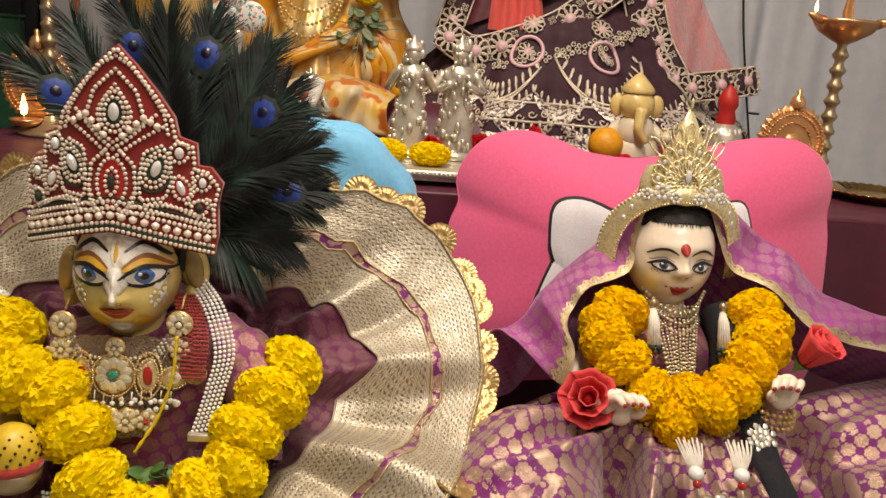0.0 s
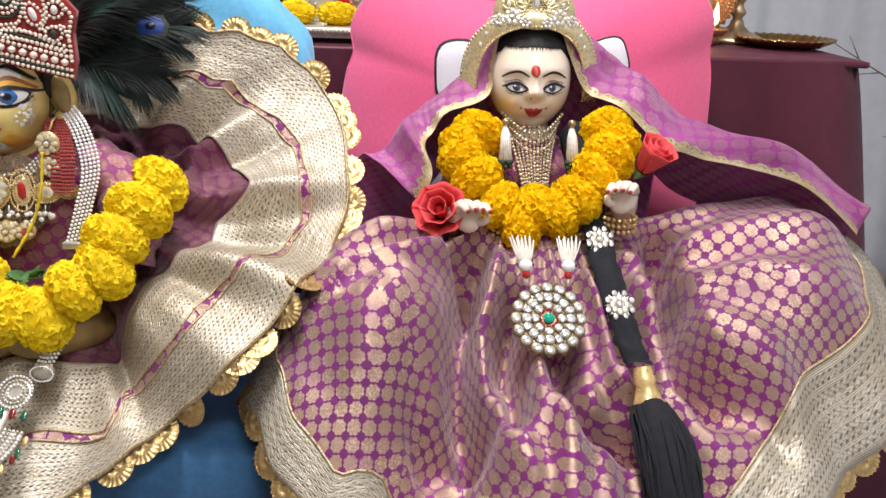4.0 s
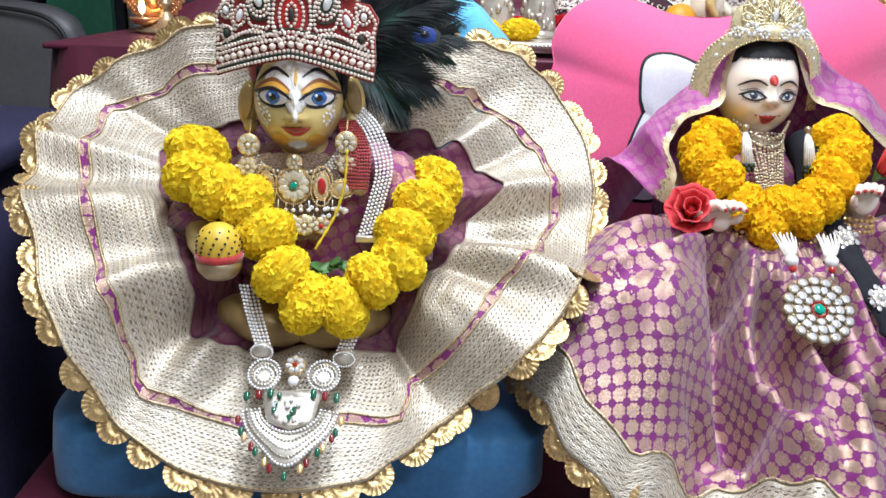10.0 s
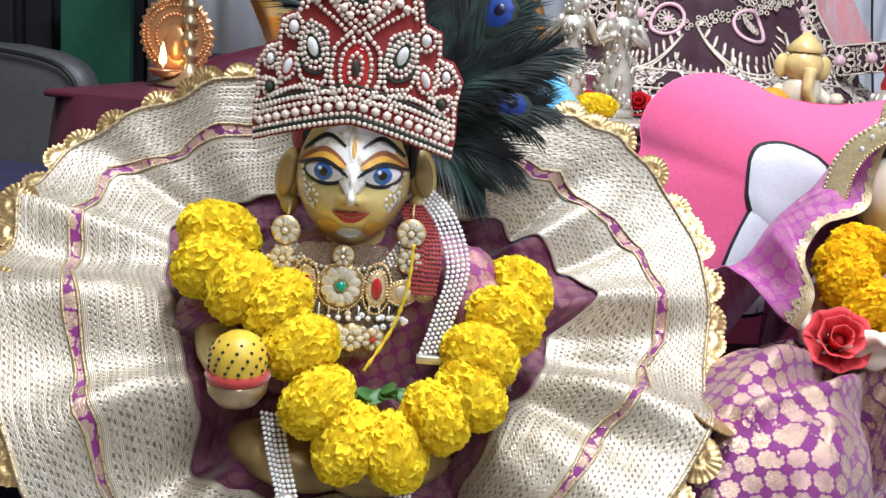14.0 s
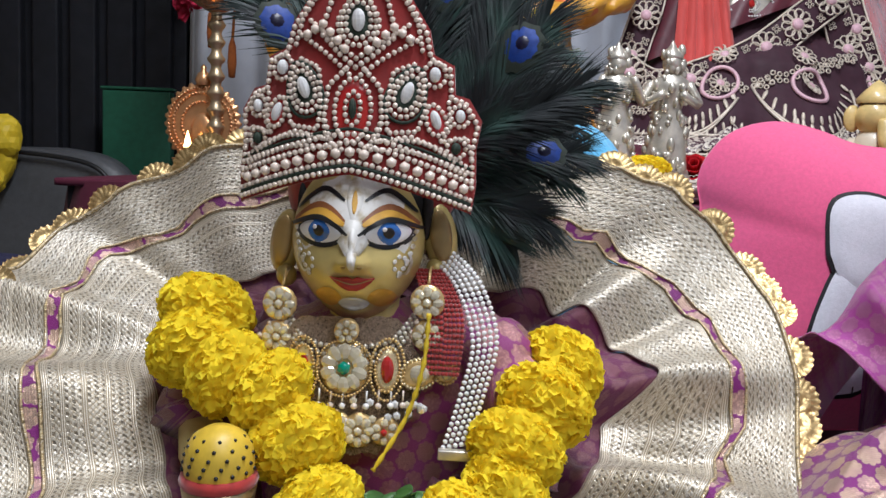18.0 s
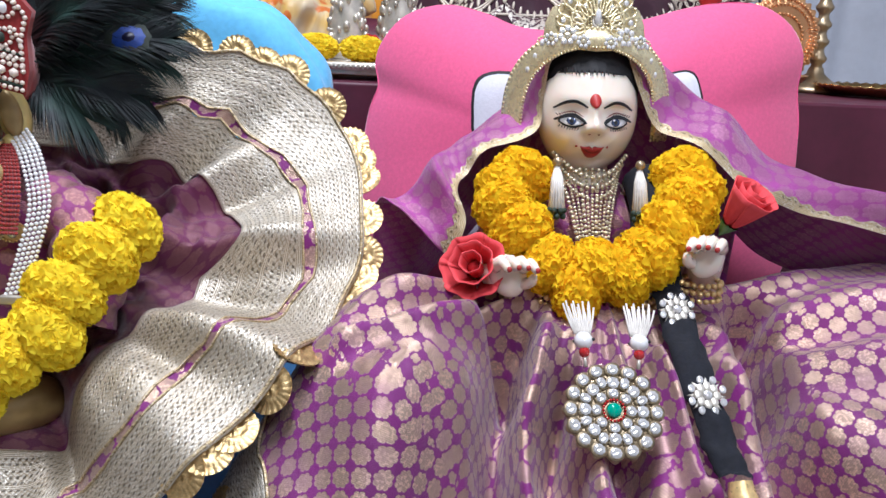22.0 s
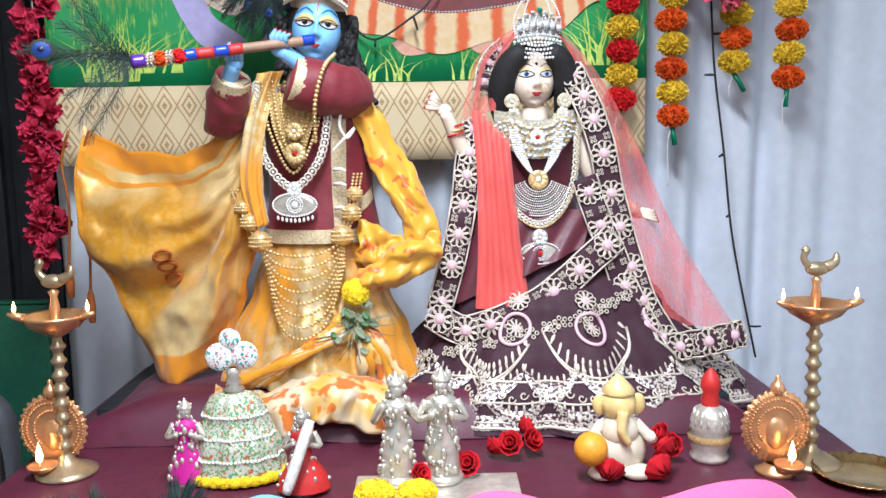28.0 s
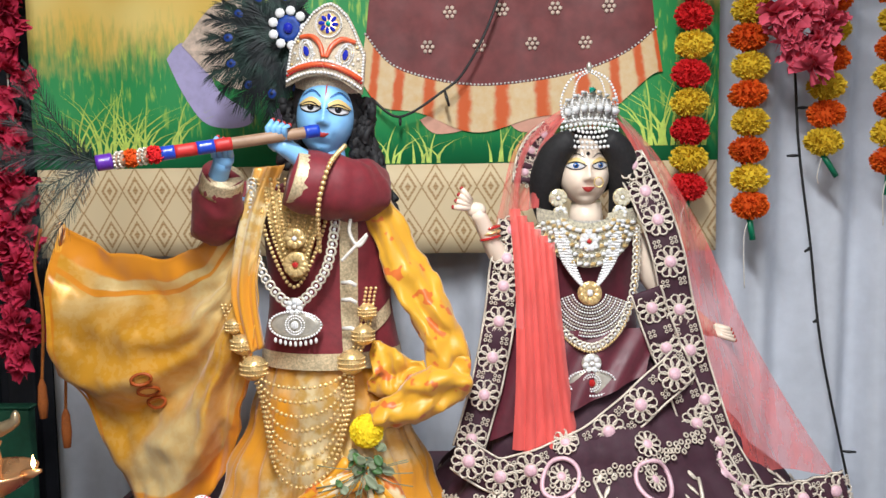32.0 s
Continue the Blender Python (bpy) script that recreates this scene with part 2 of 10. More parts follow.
class Mat:
    """A principled material under construction."""

    def __init__(self, name, rough=0.6, metal=0.0):
        self.mat = bpy.data.materials.new(name)
        self.mat.use_nodes = True
        self.nt = self.mat.node_tree
        self.b = self.nt.nodes["Principled BSDF"]
        self.b.inputs["Roughness"].default_value = rough
        self.b.inputs["Metallic"].default_value = metal
        self.coord = self.nt.nodes.new("ShaderNodeTexCoord")
        self.high = None

    def uv(self):
        n = self.nt.nodes.new("ShaderNodeSeparateXYZ")
        self.nt.links.new(self.coord.outputs["UV"], n.inputs[0])
        return S(self.nt, n.outputs[0]), S(self.nt, n.outputs[1])

    def xyz(self):
        n = self.nt.nodes.new("ShaderNodeSeparateXYZ")
        self.nt.links.new(self.coord.outputs["Object"], n.inputs[0])
        return [S(self.nt, o) for o in n.outputs]

    def noise(self, scale, detail=3.0, where="Object", rough=0.55, stretch=None):
        n = self.nt.nodes.new("ShaderNodeTexNoise")
        n.inputs["Scale"].default_value, n.inputs["Detail"].default_value, n.inputs["Roughness"].default_value = scale, detail, rough
        src = self.coord.outputs[where]
        if stretch:
            m = self.nt.nodes.new("ShaderNodeMapping")
            m.inputs["Scale"].default_value = stretch
            self.nt.links.new(src, m.inputs[0])
            src = m.outputs[0]
        self.nt.links.new(src, n.inputs["Vector"])
        return S(self.nt, n.outputs[0])

    def rand(self):
        return S(self.nt, self.nt.nodes.new("ShaderNodeObjectInfo").outputs["Random"])

    def island(self):
        return S(self.nt, self.nt.nodes.new("ShaderNodeNewGeometry").outputs["Random Per Island"])

    def mix(self, f, a, b):
        n = self.nt.nodes.new("ShaderNodeMix")
        n.data_type = "RGBA"
        for i, x in ((0, f), (6, a), (7, b)):
            if isinstance(x, S):
                self.nt.links.new(x.s, n.inputs[i])
            elif isinstance(x, (tuple, list)):
                n.inputs[i].default_value = (*x[:3], 1)
            else:
                n.inputs[i].default_value = x
        return S(self.nt, n.outputs[2])

    def put(self, key, x):
        if isinstance(x, S):
            self.nt.links.new(x.s, self.b.inputs[key])
        else:
            self.b.inputs[key].default_value = (*x, 1) if isinstance(x, (tuple, list)) and "Radius" not in key else x
        return self

    def bump(self, h, strength=0.3, dist=0.002):
        n = self.nt.nodes.new("ShaderNodeBump")
        n.inputs["Strength"].default_value, n.inputs["Distance"].default_value = strength, dist
        self.nt.links.new(h.s, n.inputs["Height"])
        self.nt.links.new(n.outputs[0], self.b.inputs["Normal"])
        return self


def tone(c, k):
    return tuple(min(1.0, x * k) for x in c)


def plain(name, c, rough=0.6, metal=0.0, scale=60, vary=0.25, bump=0.15, dist=0.001, sheen=0.0, coat=0.0, sub=0.0, rand=0.0, big=6.0):
    """A surface with grain and blotches at two scales."""
    m = Mat(name, rough, metal)
    g = m.noise(scale, 4) * 0.6 + m.noise(big, 2) * 0.4
    if rand:
        g = g + (m.rand() - 0.5) * rand
    m.put("Base Color", m.mix(g.soft(0.25, 0.75), tone(c, 1 - vary), tone(c, 1 + vary)))
    m.put("Roughness", m.noise(scale * 0.7, 2) * 0.25 + (rough - 0.12))
    if bump:
        m.bump(m.noise(scale * 2, 3), bump, dist)
    if sheen:
        m.put("Sheen Weight", sheen)
    if coat:
        m.put("Coat Weight", coat)
    if sub:
        m.put("Subsurface Weight", sub).put("Subsurface Radius", (0.01, 0.006, 0.004))
        m.b.inputs["Subsurface Scale"].default_value = 0.5
    return m.mat


def weave(m, u, v, pitch):
    """Fine crossing threads as a height."""
    return (u * (6.283 / pitch)).sin() * (v * (6.283 / pitch)).sin()


def brocade(name, ground, gold, cell=0.0170, petal=0.150, metal=0.82, full=1.0):
    """Silk woven with scalloped metal flowers that almost touch, plain squares between their corners."""
    m = Mat(name, 0.5)
    u, v = m.uv()
    wob = (m.noise(30, 2) - 0.5) * 0.0022
    a, b = (u * 0.94 + v * 0.34 + wob) / cell, (u * -0.34 + v * 0.94 + wob) / cell
    p, q = (a.fract() - 0.5).abs(), (b.fract() - 0.5).abs()
    hi, lo = p.max(q), p.min(q)
    d = ((hi - 0.300) * (hi - 0.300) + (lo - 0.125) * (lo - 0.125)).sqrt()
    f = d.soft(petal + 0.02, petal - 0.02).max((p * p + q * q).sqrt().soft(0.36, 0.32))
    thread = (v * 4200).sin() * 0.5 + 0.5
    worn = m.noise(22, 3).soft(0.28, 0.6)
    f = f * (worn * 0.4 + 0.6) * (thread * 0.2 + 0.8) * full
    shade = m.noise(9, 3).soft(0.3, 0.7)
    cloth = m.mix(shade, tone(ground, 0.8), tone(ground, 1.2))
    # glints of the metal thread, put in as brighter spots of gold colour
    thread_glint = m.noise(420, 2).soft(0.46, 0.62) * m.noise(16, 2).soft(0.42, 0.62)
    m.put("Base Color", m.mix(f, cloth, m.mix(thread_glint, m.mix(m.noise(300, 2), tone(gold, 0.62), tone(gold, 0.95)), tone(gold, 1.28))))
    m.put("Metallic", f * metal)
    m.put("Roughness", f * -0.16 + 0.48)
    m.put("Sheen Weight", 0.25)
    m.bump(f * 0.6 + weave(m, u, v, 0.0011) * 0.35 + f * m.noise(650, 2) * 0.9 + m.noise(60, 2) * 0.8, 0.42, 0.0009)
    return m.mat


def lame(name, light, dark):
    """Woven metallic lace: u runs along the band, v across it in bands of 0.08. Fine cords at both edges, openwork with
    painted glints between.
    """
    m = Mat(name, 0.4)
    u, v = m.uv()
    row = (v / 0.080).fract()
    rim = (row - 0.5).abs()
    strip = (v / 0.0160 + 0.15).fract()
    cords = rim.soft(0.40, 0.42).max((strip - 0.15).abs().soft(0.15, 0.12))
    lines = (v * 3900 + (m.noise(30, 2) - 0.5) * 3).sin() * 0.5 + 0.5
    wob = (m.noise(60, 2) - 0.5) * 0.9
    step = (v / 0.0053).floor()
    hu, hv = (u / 0.0062 + step * 0.5 + wob * 0.3).fract() - 0.5, (v / 0.0053).fract() - 0.5
    hole = (hu + hv * 0.5).abs().soft(0.27, 0.15) * hv.abs().soft(0.30, 0.16) * (cords * -1 + 1) * m.noise(70, 2).soft(0.30, 0.50)
    # slanting threads that cross, and a wavy braid
    cross = ((u * 560 + v * 700 + wob * 2).sin() * (u * 560 - v * 700).sin()).abs()
    wave = ((rim - 0.16).abs() * 0.080 + (u * 640).sin() * 0.0016).abs().soft(0.0016, 0.0006)
    body = cords * lines + (cords * -1 + 1) * (cross.op("POWER", 0.5))
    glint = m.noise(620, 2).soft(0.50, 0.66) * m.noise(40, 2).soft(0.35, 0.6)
    c = m.mix(body, dark, m.mix(cords, tone(light, 0.84), tone(light, 1.08)))
    c = m.mix(wave * 0.5, c, tone(light, 1.12))
    # sparkle painted as near-white specks in the lace colour
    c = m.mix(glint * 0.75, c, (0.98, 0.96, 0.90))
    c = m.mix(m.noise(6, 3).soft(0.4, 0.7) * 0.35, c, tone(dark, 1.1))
    c = m.mix(hole * 0.72, c, tone(dark, 0.25))
    m.put("Base Color", c)
    m.put("Metallic", body * 0.14 + 0.50)
    m.put("Roughness", glint * -0.2 + 0.54)
    m.bump(body * 0.5 + wave * 0.7 - hole * 1.3 + m.noise(500, 2) * 0.9, 0.5, 0.0009)
    return m.mat


def glossy(name, c, rough=0.12, metal=0.0, vary=0.15, coat=0.6):
    m = Mat(name, rough, metal)
    m.put("Base Color", m.mix(m.noise(120, 2), tone(c, 1 - vary), tone(c, 1 + vary)))
    m.put("Coat Weight", coat)
    return m.mat


def sheer(name, c, cover=0.4):
    """Fine net: part of the light passes between the threads."""
    m = Mat(name, 0.7)
    u, v = m.uv()
    m.put("Base Color", m.mix(m.noise(12, 2), tone(c, 0.85), tone(c, 1.15)))
    fold = m.noise(14, 2, stretch=(4, 4, 0.6)).soft(0.35, 0.7) * 0.2
    m.put("Alpha", fold + cover)
    m.put("Sheen Weight", 0.3)
    return m.mat


def flame_glow(name, c, power):
    m = Mat(name, 0.5)
    m.put("Base Color", c).put("Emission Color", c).put("Emission Strength", power)
    return m.mat


M_PURPLE = brocade("purple_brocade", (0.190, 0.006, 0.158), (0.72, 0.52, 0.38))
M_LAME = lame("gold_lace", (0.80, 0.75, 0.65), (0.34, 0.27, 0.17))
M_LAME_WARM = lame("warm_gold_lace", (0.72, 0.60, 0.38), (0.42, 0.30, 0.14))
M_SCALLOP = plain("scalloped_gold_trim", (0.66, 0.48, 0.23), 0.42, 0.9, scale=400, vary=0.3, bump=0.4)
M_PILLOW = plain("pink_plush", (0.80, 0.11, 0.26), 0.85, scale=240, vary=0.10, bump=0.3, dist=0.0006, sheen=0.45, big=5)
M_PLUSH_WHITE = plain("white_plush", (0.72, 0.72, 0.78), 0.9, scale=260, vary=0.08, bump=0.3, sheen=0.3)
M_PLUSH_BLACK = plain("black_embroidery", (0.012, 0.011, 0.013), 0.7, scale=300)
M_MAROON_CLOTH = plain("maroon_satin", (0.085, 0.010, 0.028), 0.5, scale=40, vary=0.2, sheen=0.03)
M_BRASS = plain("polished_brass", (0.62, 0.42, 0.17), 0.24, 1.0, scale=30, vary=0.25, bump=0.1)
M_BRASS_OLD = plain("dull_brass", (0.44, 0.34, 0.21), 0.36, 0.75, scale=40, vary=0.3, bump=0.15)
M_COPPER = plain("copper_brass", (0.74, 0.40, 0.19), 0.30, 0.75, scale=30, vary=0.25)
M_SILVER = plain("old_silver", (0.62, 0.58, 0.50), 0.34, 0.6, scale=60, vary=0.3, bump=0.2)
M_GILT = plain("gilded_metal", (0.80, 0.56, 0.25), 0.30, 0.55, scale=200, vary=0.3, bump=0.25)
M_PALE_GILT = plain("pale_gilt_metal", (0.88, 0.72, 0.44), 0.28, 0.5, scale=300, vary=0.25, bump=0.25)
M_STONE = glossy("clear_stone", (0.88, 0.88, 0.87), 0.10, 0.1, 0.35)
M_CHAMPAGNE = glossy("champagne_stone", (0.86, 0.72, 0.55), 0.06, 0.35, 0.35)
M_PEARL = glossy("pearl", (0.82, 0.70, 0.60), 0.18, 0.1, 0.12)
M_PEARL_WHITE = glossy("white_pearl", (0.84, 0.83, 0.82), 0.2, 0.05, 0.06)
M_EMERALD = glossy("green_stone", (0.0, 0.30, 0.20), 0.05)
M_RUBY = glossy("red_stone", (0.45, 0.02, 0.02), 0.08)
M_DARKGREEN = plain("dark_green_cord", (0.02, 0.035, 0.022), 0.7, scale=300)
M_VELVET = plain("red_velvet", (0.34, 0.015, 0.012), 0.8, scale=120, sheen=0.5)
M_BLACK_CLOTH = plain("black_velvet", (0.006, 0.007, 0.012), 0.9, scale=160, vary=0.4, bump=0.4)
M_BLUE_PLUSH = plain("blue_fabric", (0.035, 0.16, 0.36), 0.7, scale=120, vary=0.2, sheen=0.3)
M_SKY_PLUSH = plain("light_blue_fabric", (0.14, 0.50, 0.80), 0.75, scale=120, vary=0.12, sheen=0.3)
M_LEAF = plain("leaf_green", (0.05, 0.13, 0.03), 0.5, scale=60, vary=0.4)
M_CURTAIN = plain("grey_curtain_cloth", (0.60, 0.63, 0.70), 0.7, scale=30, vary=0.07, sheen=0.1)
M_WALL = plain("painted_wall", (0.62, 0.66, 0.72), 0.7, scale=25, vary=0.05, bump=0.1)
M_CEIL = plain("white_ceiling", (0.78, 0.78, 0.77), 0.8, scale=20, vary=0.04)
M_FAR_WALL = plain("buff_wall", (0.48, 0.40, 0.31), 0.8, scale=20, vary=0.06)
M_FLOOR = plain("grey_stone_floor", (0.33, 0.33, 0.34), 0.35, scale=18, vary=0.15)
M_DARK = plain("dark_panel", (0.006, 0.007, 0.012), 0.75, scale=30, vary=0.4)
M_GREY_VINYL = plain("grey_vinyl", (0.085, 0.088, 0.095), 0.45, scale=90, vary=0.15, bump=0.3)
M_NAVY = plain("navy_fabric", (0.012, 0.012, 0.045), 0.8, scale=140, vary=0.3, bump=0.3)
M_GREEN_BOARD = plain("green_board", (0.012, 0.10, 0.055), 0.6, scale=60, vary=0.2)
M_BLACK = plain("black_plastic", (0.012, 0.012, 0.013), 0.45, scale=80)
M_WICK = plain("white_cotton", (0.7, 0.66, 0.6), 0.9, scale=100)
M_FLAME = flame_glow("oil_flame", (1.0, 0.62, 0.22), 14.0)
M_YELLOW_FABRIC = plain("yellow_cloth", (0.70, 0.50, 0.02), 0.6, scale=60)


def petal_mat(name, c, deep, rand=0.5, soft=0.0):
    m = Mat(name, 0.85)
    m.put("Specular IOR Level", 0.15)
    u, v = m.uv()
    # colour deepens towards each root, painting in the shade between petals
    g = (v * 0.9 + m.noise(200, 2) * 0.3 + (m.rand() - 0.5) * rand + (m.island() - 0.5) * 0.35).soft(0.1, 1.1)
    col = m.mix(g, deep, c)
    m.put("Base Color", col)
    if soft:
        # thin petals let some of the light through
        thin, blend = m.nt.nodes.new("ShaderNodeBsdfTranslucent"), m.nt.nodes.new("ShaderNodeMixShader")
        m.nt.links.new(col.s, thin.inputs["Color"])
        blend.inputs[0].default_value = soft
        m.nt.links.new(m.b.outputs[0], blend.inputs[1])
        m.nt.links.new(thin.outputs[0], blend.inputs[2])
        m.nt.links.new(blend.outputs[0], m.nt.nodes["Material Output"].inputs[0])
    return m.mat


M_MARIGOLD_Y = petal_mat("yellow_marigold_petal", (1.0, 0.84, 0.045), (1.0, 0.76, 0.03), 0.20, 0.42)
M_MARIGOLD_O = petal_mat("orange_marigold_petal", (1.0, 0.74, 0.015), (1.0, 0.62, 0.01), 0.20, 0.45)
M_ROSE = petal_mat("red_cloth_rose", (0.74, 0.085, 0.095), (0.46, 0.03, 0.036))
M_REDFLOWER = petal_mat("red_flower", (0.50, 0.012, 0.02), (0.22, 0.004, 0.008))
M_PAPER_RED = petal_mat("red_tinsel", (0.74, 0.025, 0.03), (0.45, 0.01, 0.012))
M_PAPER_ORANGE = petal_mat("orange_tinsel", (0.82, 0.14, 0.015), (0.52, 0.06, 0.008))
M_PAPER_YELLOW = petal_mat("yellow_tinsel", (0.84, 0.60, 0.05), (0.55, 0.35, 0.02))
M_PAPER_PINK = petal_mat("pink_cloth_petal", (0.72, 0.11, 0.17), (0.46, 0.05, 0.08))
M_PAPER_CRIMSON = petal_mat("crimson_cloth_petal", (0.56, 0.035, 0.085), (0.28, 0.01, 0.03))


# ---- the room ----
g = Geo().box((-2.6, -2.8, -0.1), (2.2, 2.7, 0.0), bevel=0)
setting("floor", g, M_FLOOR, "grey polished stone floor")
setting("ceiling", Geo().box((-2.6, -2.8, 2.8), (2.2, 2.7, 2.9), bevel=0), M_CEIL, "white ceiling")
setting("wall_north", Geo().box((-2.6, 2.6, 0), (2.2, 2.7, 2.8), bevel=0), M_WALL, "pale blue-grey painted wall")
# unseen walls; buff is picked so the metal lace reflects brown
setting("wall_south", Geo().box((-2.6, -2.9, 0), (2.2, -2.8, 2.8), bevel=0), M_FAR_WALL, "unseen plain wall, buff to tint reflected light")
setting("wall_west", Geo().box((-2.7, -2.8, 0), (-2.6, 2.7, 2.8), bevel=0), M_FAR_WALL, "unseen plain wall, buff to tint reflected light")
setting("wall_east", Geo().box((2.2, -2.8, 0), (2.3, 2.7, 2.8), bevel=0), M_WALL, "pale blue-grey painted wall")

# pleated curtain across the back
def curtain_y(x):
    k = 1 - 0.85 * min(1, max(0, (x - 1.05) / 0.2))
    return 2.36 + k * (0.022 * math.sin(x * 31 + 1.5 * math.sin(x * 7)) + 0.012 * math.sin(x * 67 + 2))


g = Geo().grid(lambda a, b: (-0.95 + 2.75 * a, curtain_y(-0.95 + 2.75 * a + 0.01 * math.sin(b * 5)), 0.02 + 2.6 * b), 220, 12, 0, uv=lambda a, b: (a * 3, b * 2.6))
cur = solid("curtain", g, M_CURTAIN, "pale blue-grey pleated curtain hanging behind the altar", "curtain")
thicken(cur, 0.004)

# dark slatted panel to the side
dark = thing("slatted_panel", "black louvred cabinet panel behind the altar", "panel", (-1.7, 2.3, 0))
part("back", Geo().box((-2.5, 2.42, 0.02), (-0.97, 2.46, 2.5)), M_DARK, dark)
for i in range(15):
    part("slat", Geo().box((-2.5 + 0.102 * i, 2.39, 0.04), (-2.43 + 0.102 * i, 2.418, 2.48), bevel=0.006), M_DARK, dark)

# black post, grey door leaf and a dry branch beside the altar
post = thing("door_frame", "black metal door post with a grey leaf beyond it", "door frame", (1.7, 2.3, 0))
part("post", Geo().box((1.685, 2.27, 0.01), (1.735, 2.33, 2.6)), M_DARK, post)
part("leaf", Geo().box((1.74, 2.30, 0.02), (2.16, 2.325, 2.5)), M_GREY_VINYL, post, "dark grey door leaf")
M_TWIG = plain("grey_brown_twig", (0.20, 0.17, 0.14), 0.8, scale=120, vary=0.4, bump=0.4)
M_PALE_STEM = plain("pale_bare_stem", (0.55, 0.53, 0.50), 0.7, scale=80, vary=0.2)
br_ = thing("dry_branch", "bare dry branch with a pale stem standing in a pot", "branch", (1.32, 1.6, 0))
part("pot", Geo().lathe([(0.0, 0.001), (0.07, 0.001), (0.085, 0.10), (0.09, 0.14), (0.082, 0.14), (0.075, 0.12), (0.0, 0.115)], (1.32, 1.6, 0), 24), M_BLACK, br_, "black plastic pot")
stem = spline([(1.32, 1.6, 0.11), (1.31, 1.6, 0.48), (1.262, 1.6, 0.73), (1.262, 1.6, 0.87), (1.285, 1.6, 1.05)], 30)
part("stem", Geo().tube(stem, [0.008 - 0.0002 * i for i in range(30)], 0, 8), M_PALE_STEM, br_)
for k in range(16):
    i = 10 + k
    p = stem[i]
    a = radians(20 + 140 * ((k * 0.618) % 1))
    l = 0.12 + 0.16 * ((k * 0.37) % 1)
    q = p + Vector((l * math.cos(a), 0.04 * math.sin(k * 2.0), l * math.sin(a)))
    tw = part("twig", Geo().tube(spline([p, p.lerp(q, 0.5) + Vector((0.02 * math.sin(k), 0, -0.01)), q], 8), [0.003, 0.0027, 0.0024, 0.0021, 0.0018, 0.0015, 0.0012, 0.0009], 0, 5), M_TWIG, br_)
    for j in range(3):
        p2 = p.lerp(q, 0.35 + 0.2 * j)
        b2 = a + radians(35 if j % 2 else -35)
        part("twiglet", Geo().tube([p2, p2 + Vector((0.05 * math.cos(b2), 0.01, 0.05 * math.sin(b2)))], [0.0014, 0.0007], 0, 4), M_TWIG, tw)

# altar table under its cloth
def cloth_drop(a, b):
    """The cloth's front and sides; a runs along the hem from side to side, b downwards."""
    path = [(-0.70, 2.25), (-0.70, 1.25), (-0.66, 1.215), (0.86, 1.215), (0.90, 1.25), (0.90, 2.25)]
    lens = [((q[0] - p[0]) ** 2 + (q[1] - p[1]) ** 2) ** 0.5 for p, q in zip(path, path[1:])]
    d = a * sum(lens)
    for k, l in enumerate(lens):
        if d <= l or k == len(lens) - 1:
            t = min(d / l, 1)
            x, y = path[k][0] + (path[k + 1][0] - path[k][0]) * t, path[k][1] + (path[k + 1][1] - path[k][1]) * t
            nx, ny = (path[k + 1][1] - path[k][1]) / l, -(path[k + 1][0] - path[k][0]) / l
            break
        d -= l
    s = a * 31
    w = (0.016 * math.sin(s * 2.3) + 0.012 * math.sin(s * 4.1 + 1) + 0.02 + 0.16 * math.exp(-((a - 0.722) / 0.025) ** 2) + 0.10 * math.exp(-((a - 0.285) / 0.025) ** 2)) * b ** 0.9
    return x + nx * w, y + ny * w, 0.928 - 0.9 * b


altar = thing("altar_table", "altar table draped in maroon satin cloth", "table", (0.05, 1.75, 0))
part("tabletop", Geo().box((-0.69, 1.23, 0.88), (0.89, 2.28, 0.922)), M_DARK, altar)
for x in (-0.62, 0.82):
    for y in (1.32, 2.2):
        part("leg", Geo().box((x - 0.03, y - 0.03, 0.0), (x + 0.03, y + 0.03, 0.88)), M_DARK, altar)
g = Geo().box((-0.70, 1.215, 0.922), (0.90, 2.29, 0.932), bevel=0.004)
g.grid(cloth_drop, 220, 18, 0, uv=lambda a, b: (a * 3.6, b), flip=True)
cl = part("cloth", g, M_MAROON_CLOTH, altar, "maroon satin altar cloth with soft folds")
step = thing("platform", "low platform wrapped in maroon satin under the statues", "platform", (0.05, 2.0, 0.932))


def platform_top(a, b):
    x, y = -0.66 + 1.42 * a, 1.66 + 0.6 * b
    e = min(a, 1 - a, b * 1.2) * 8
    return x, y, 0.934 + 0.085 * min(1, e) ** 0.5 + 0.006 * noise.noise((x * 9, y * 9, 0))


part("cloth", Geo().grid(platform_top, 60, 24, 0, uv=lambda a, b: (a * 1.4, b * 0.6)), M_MAROON_CLOTH, step, "crumpled maroon satin")
part("block", Geo().box((-0.62, 1.74, 0.934), (0.72, 2.25, 0.99)), M_DARK, step)

# front low table, blue seat, chair beside it
low = thing("low_table", "low table under a maroon cloth", "table", (0.1, 0.9, 0))
part("top", Geo().box((-0.55, 0.60, 0.44), (0.86, 1.17, 0.475), bevel=0.008), M_MAROON_CLOTH, low)
part("skirt_cloth", Geo().box((-0.54, 0.61, 0.03), (0.85, 1.16, 0.438), bevel=0.01), M_MAROON_CLOTH, low)


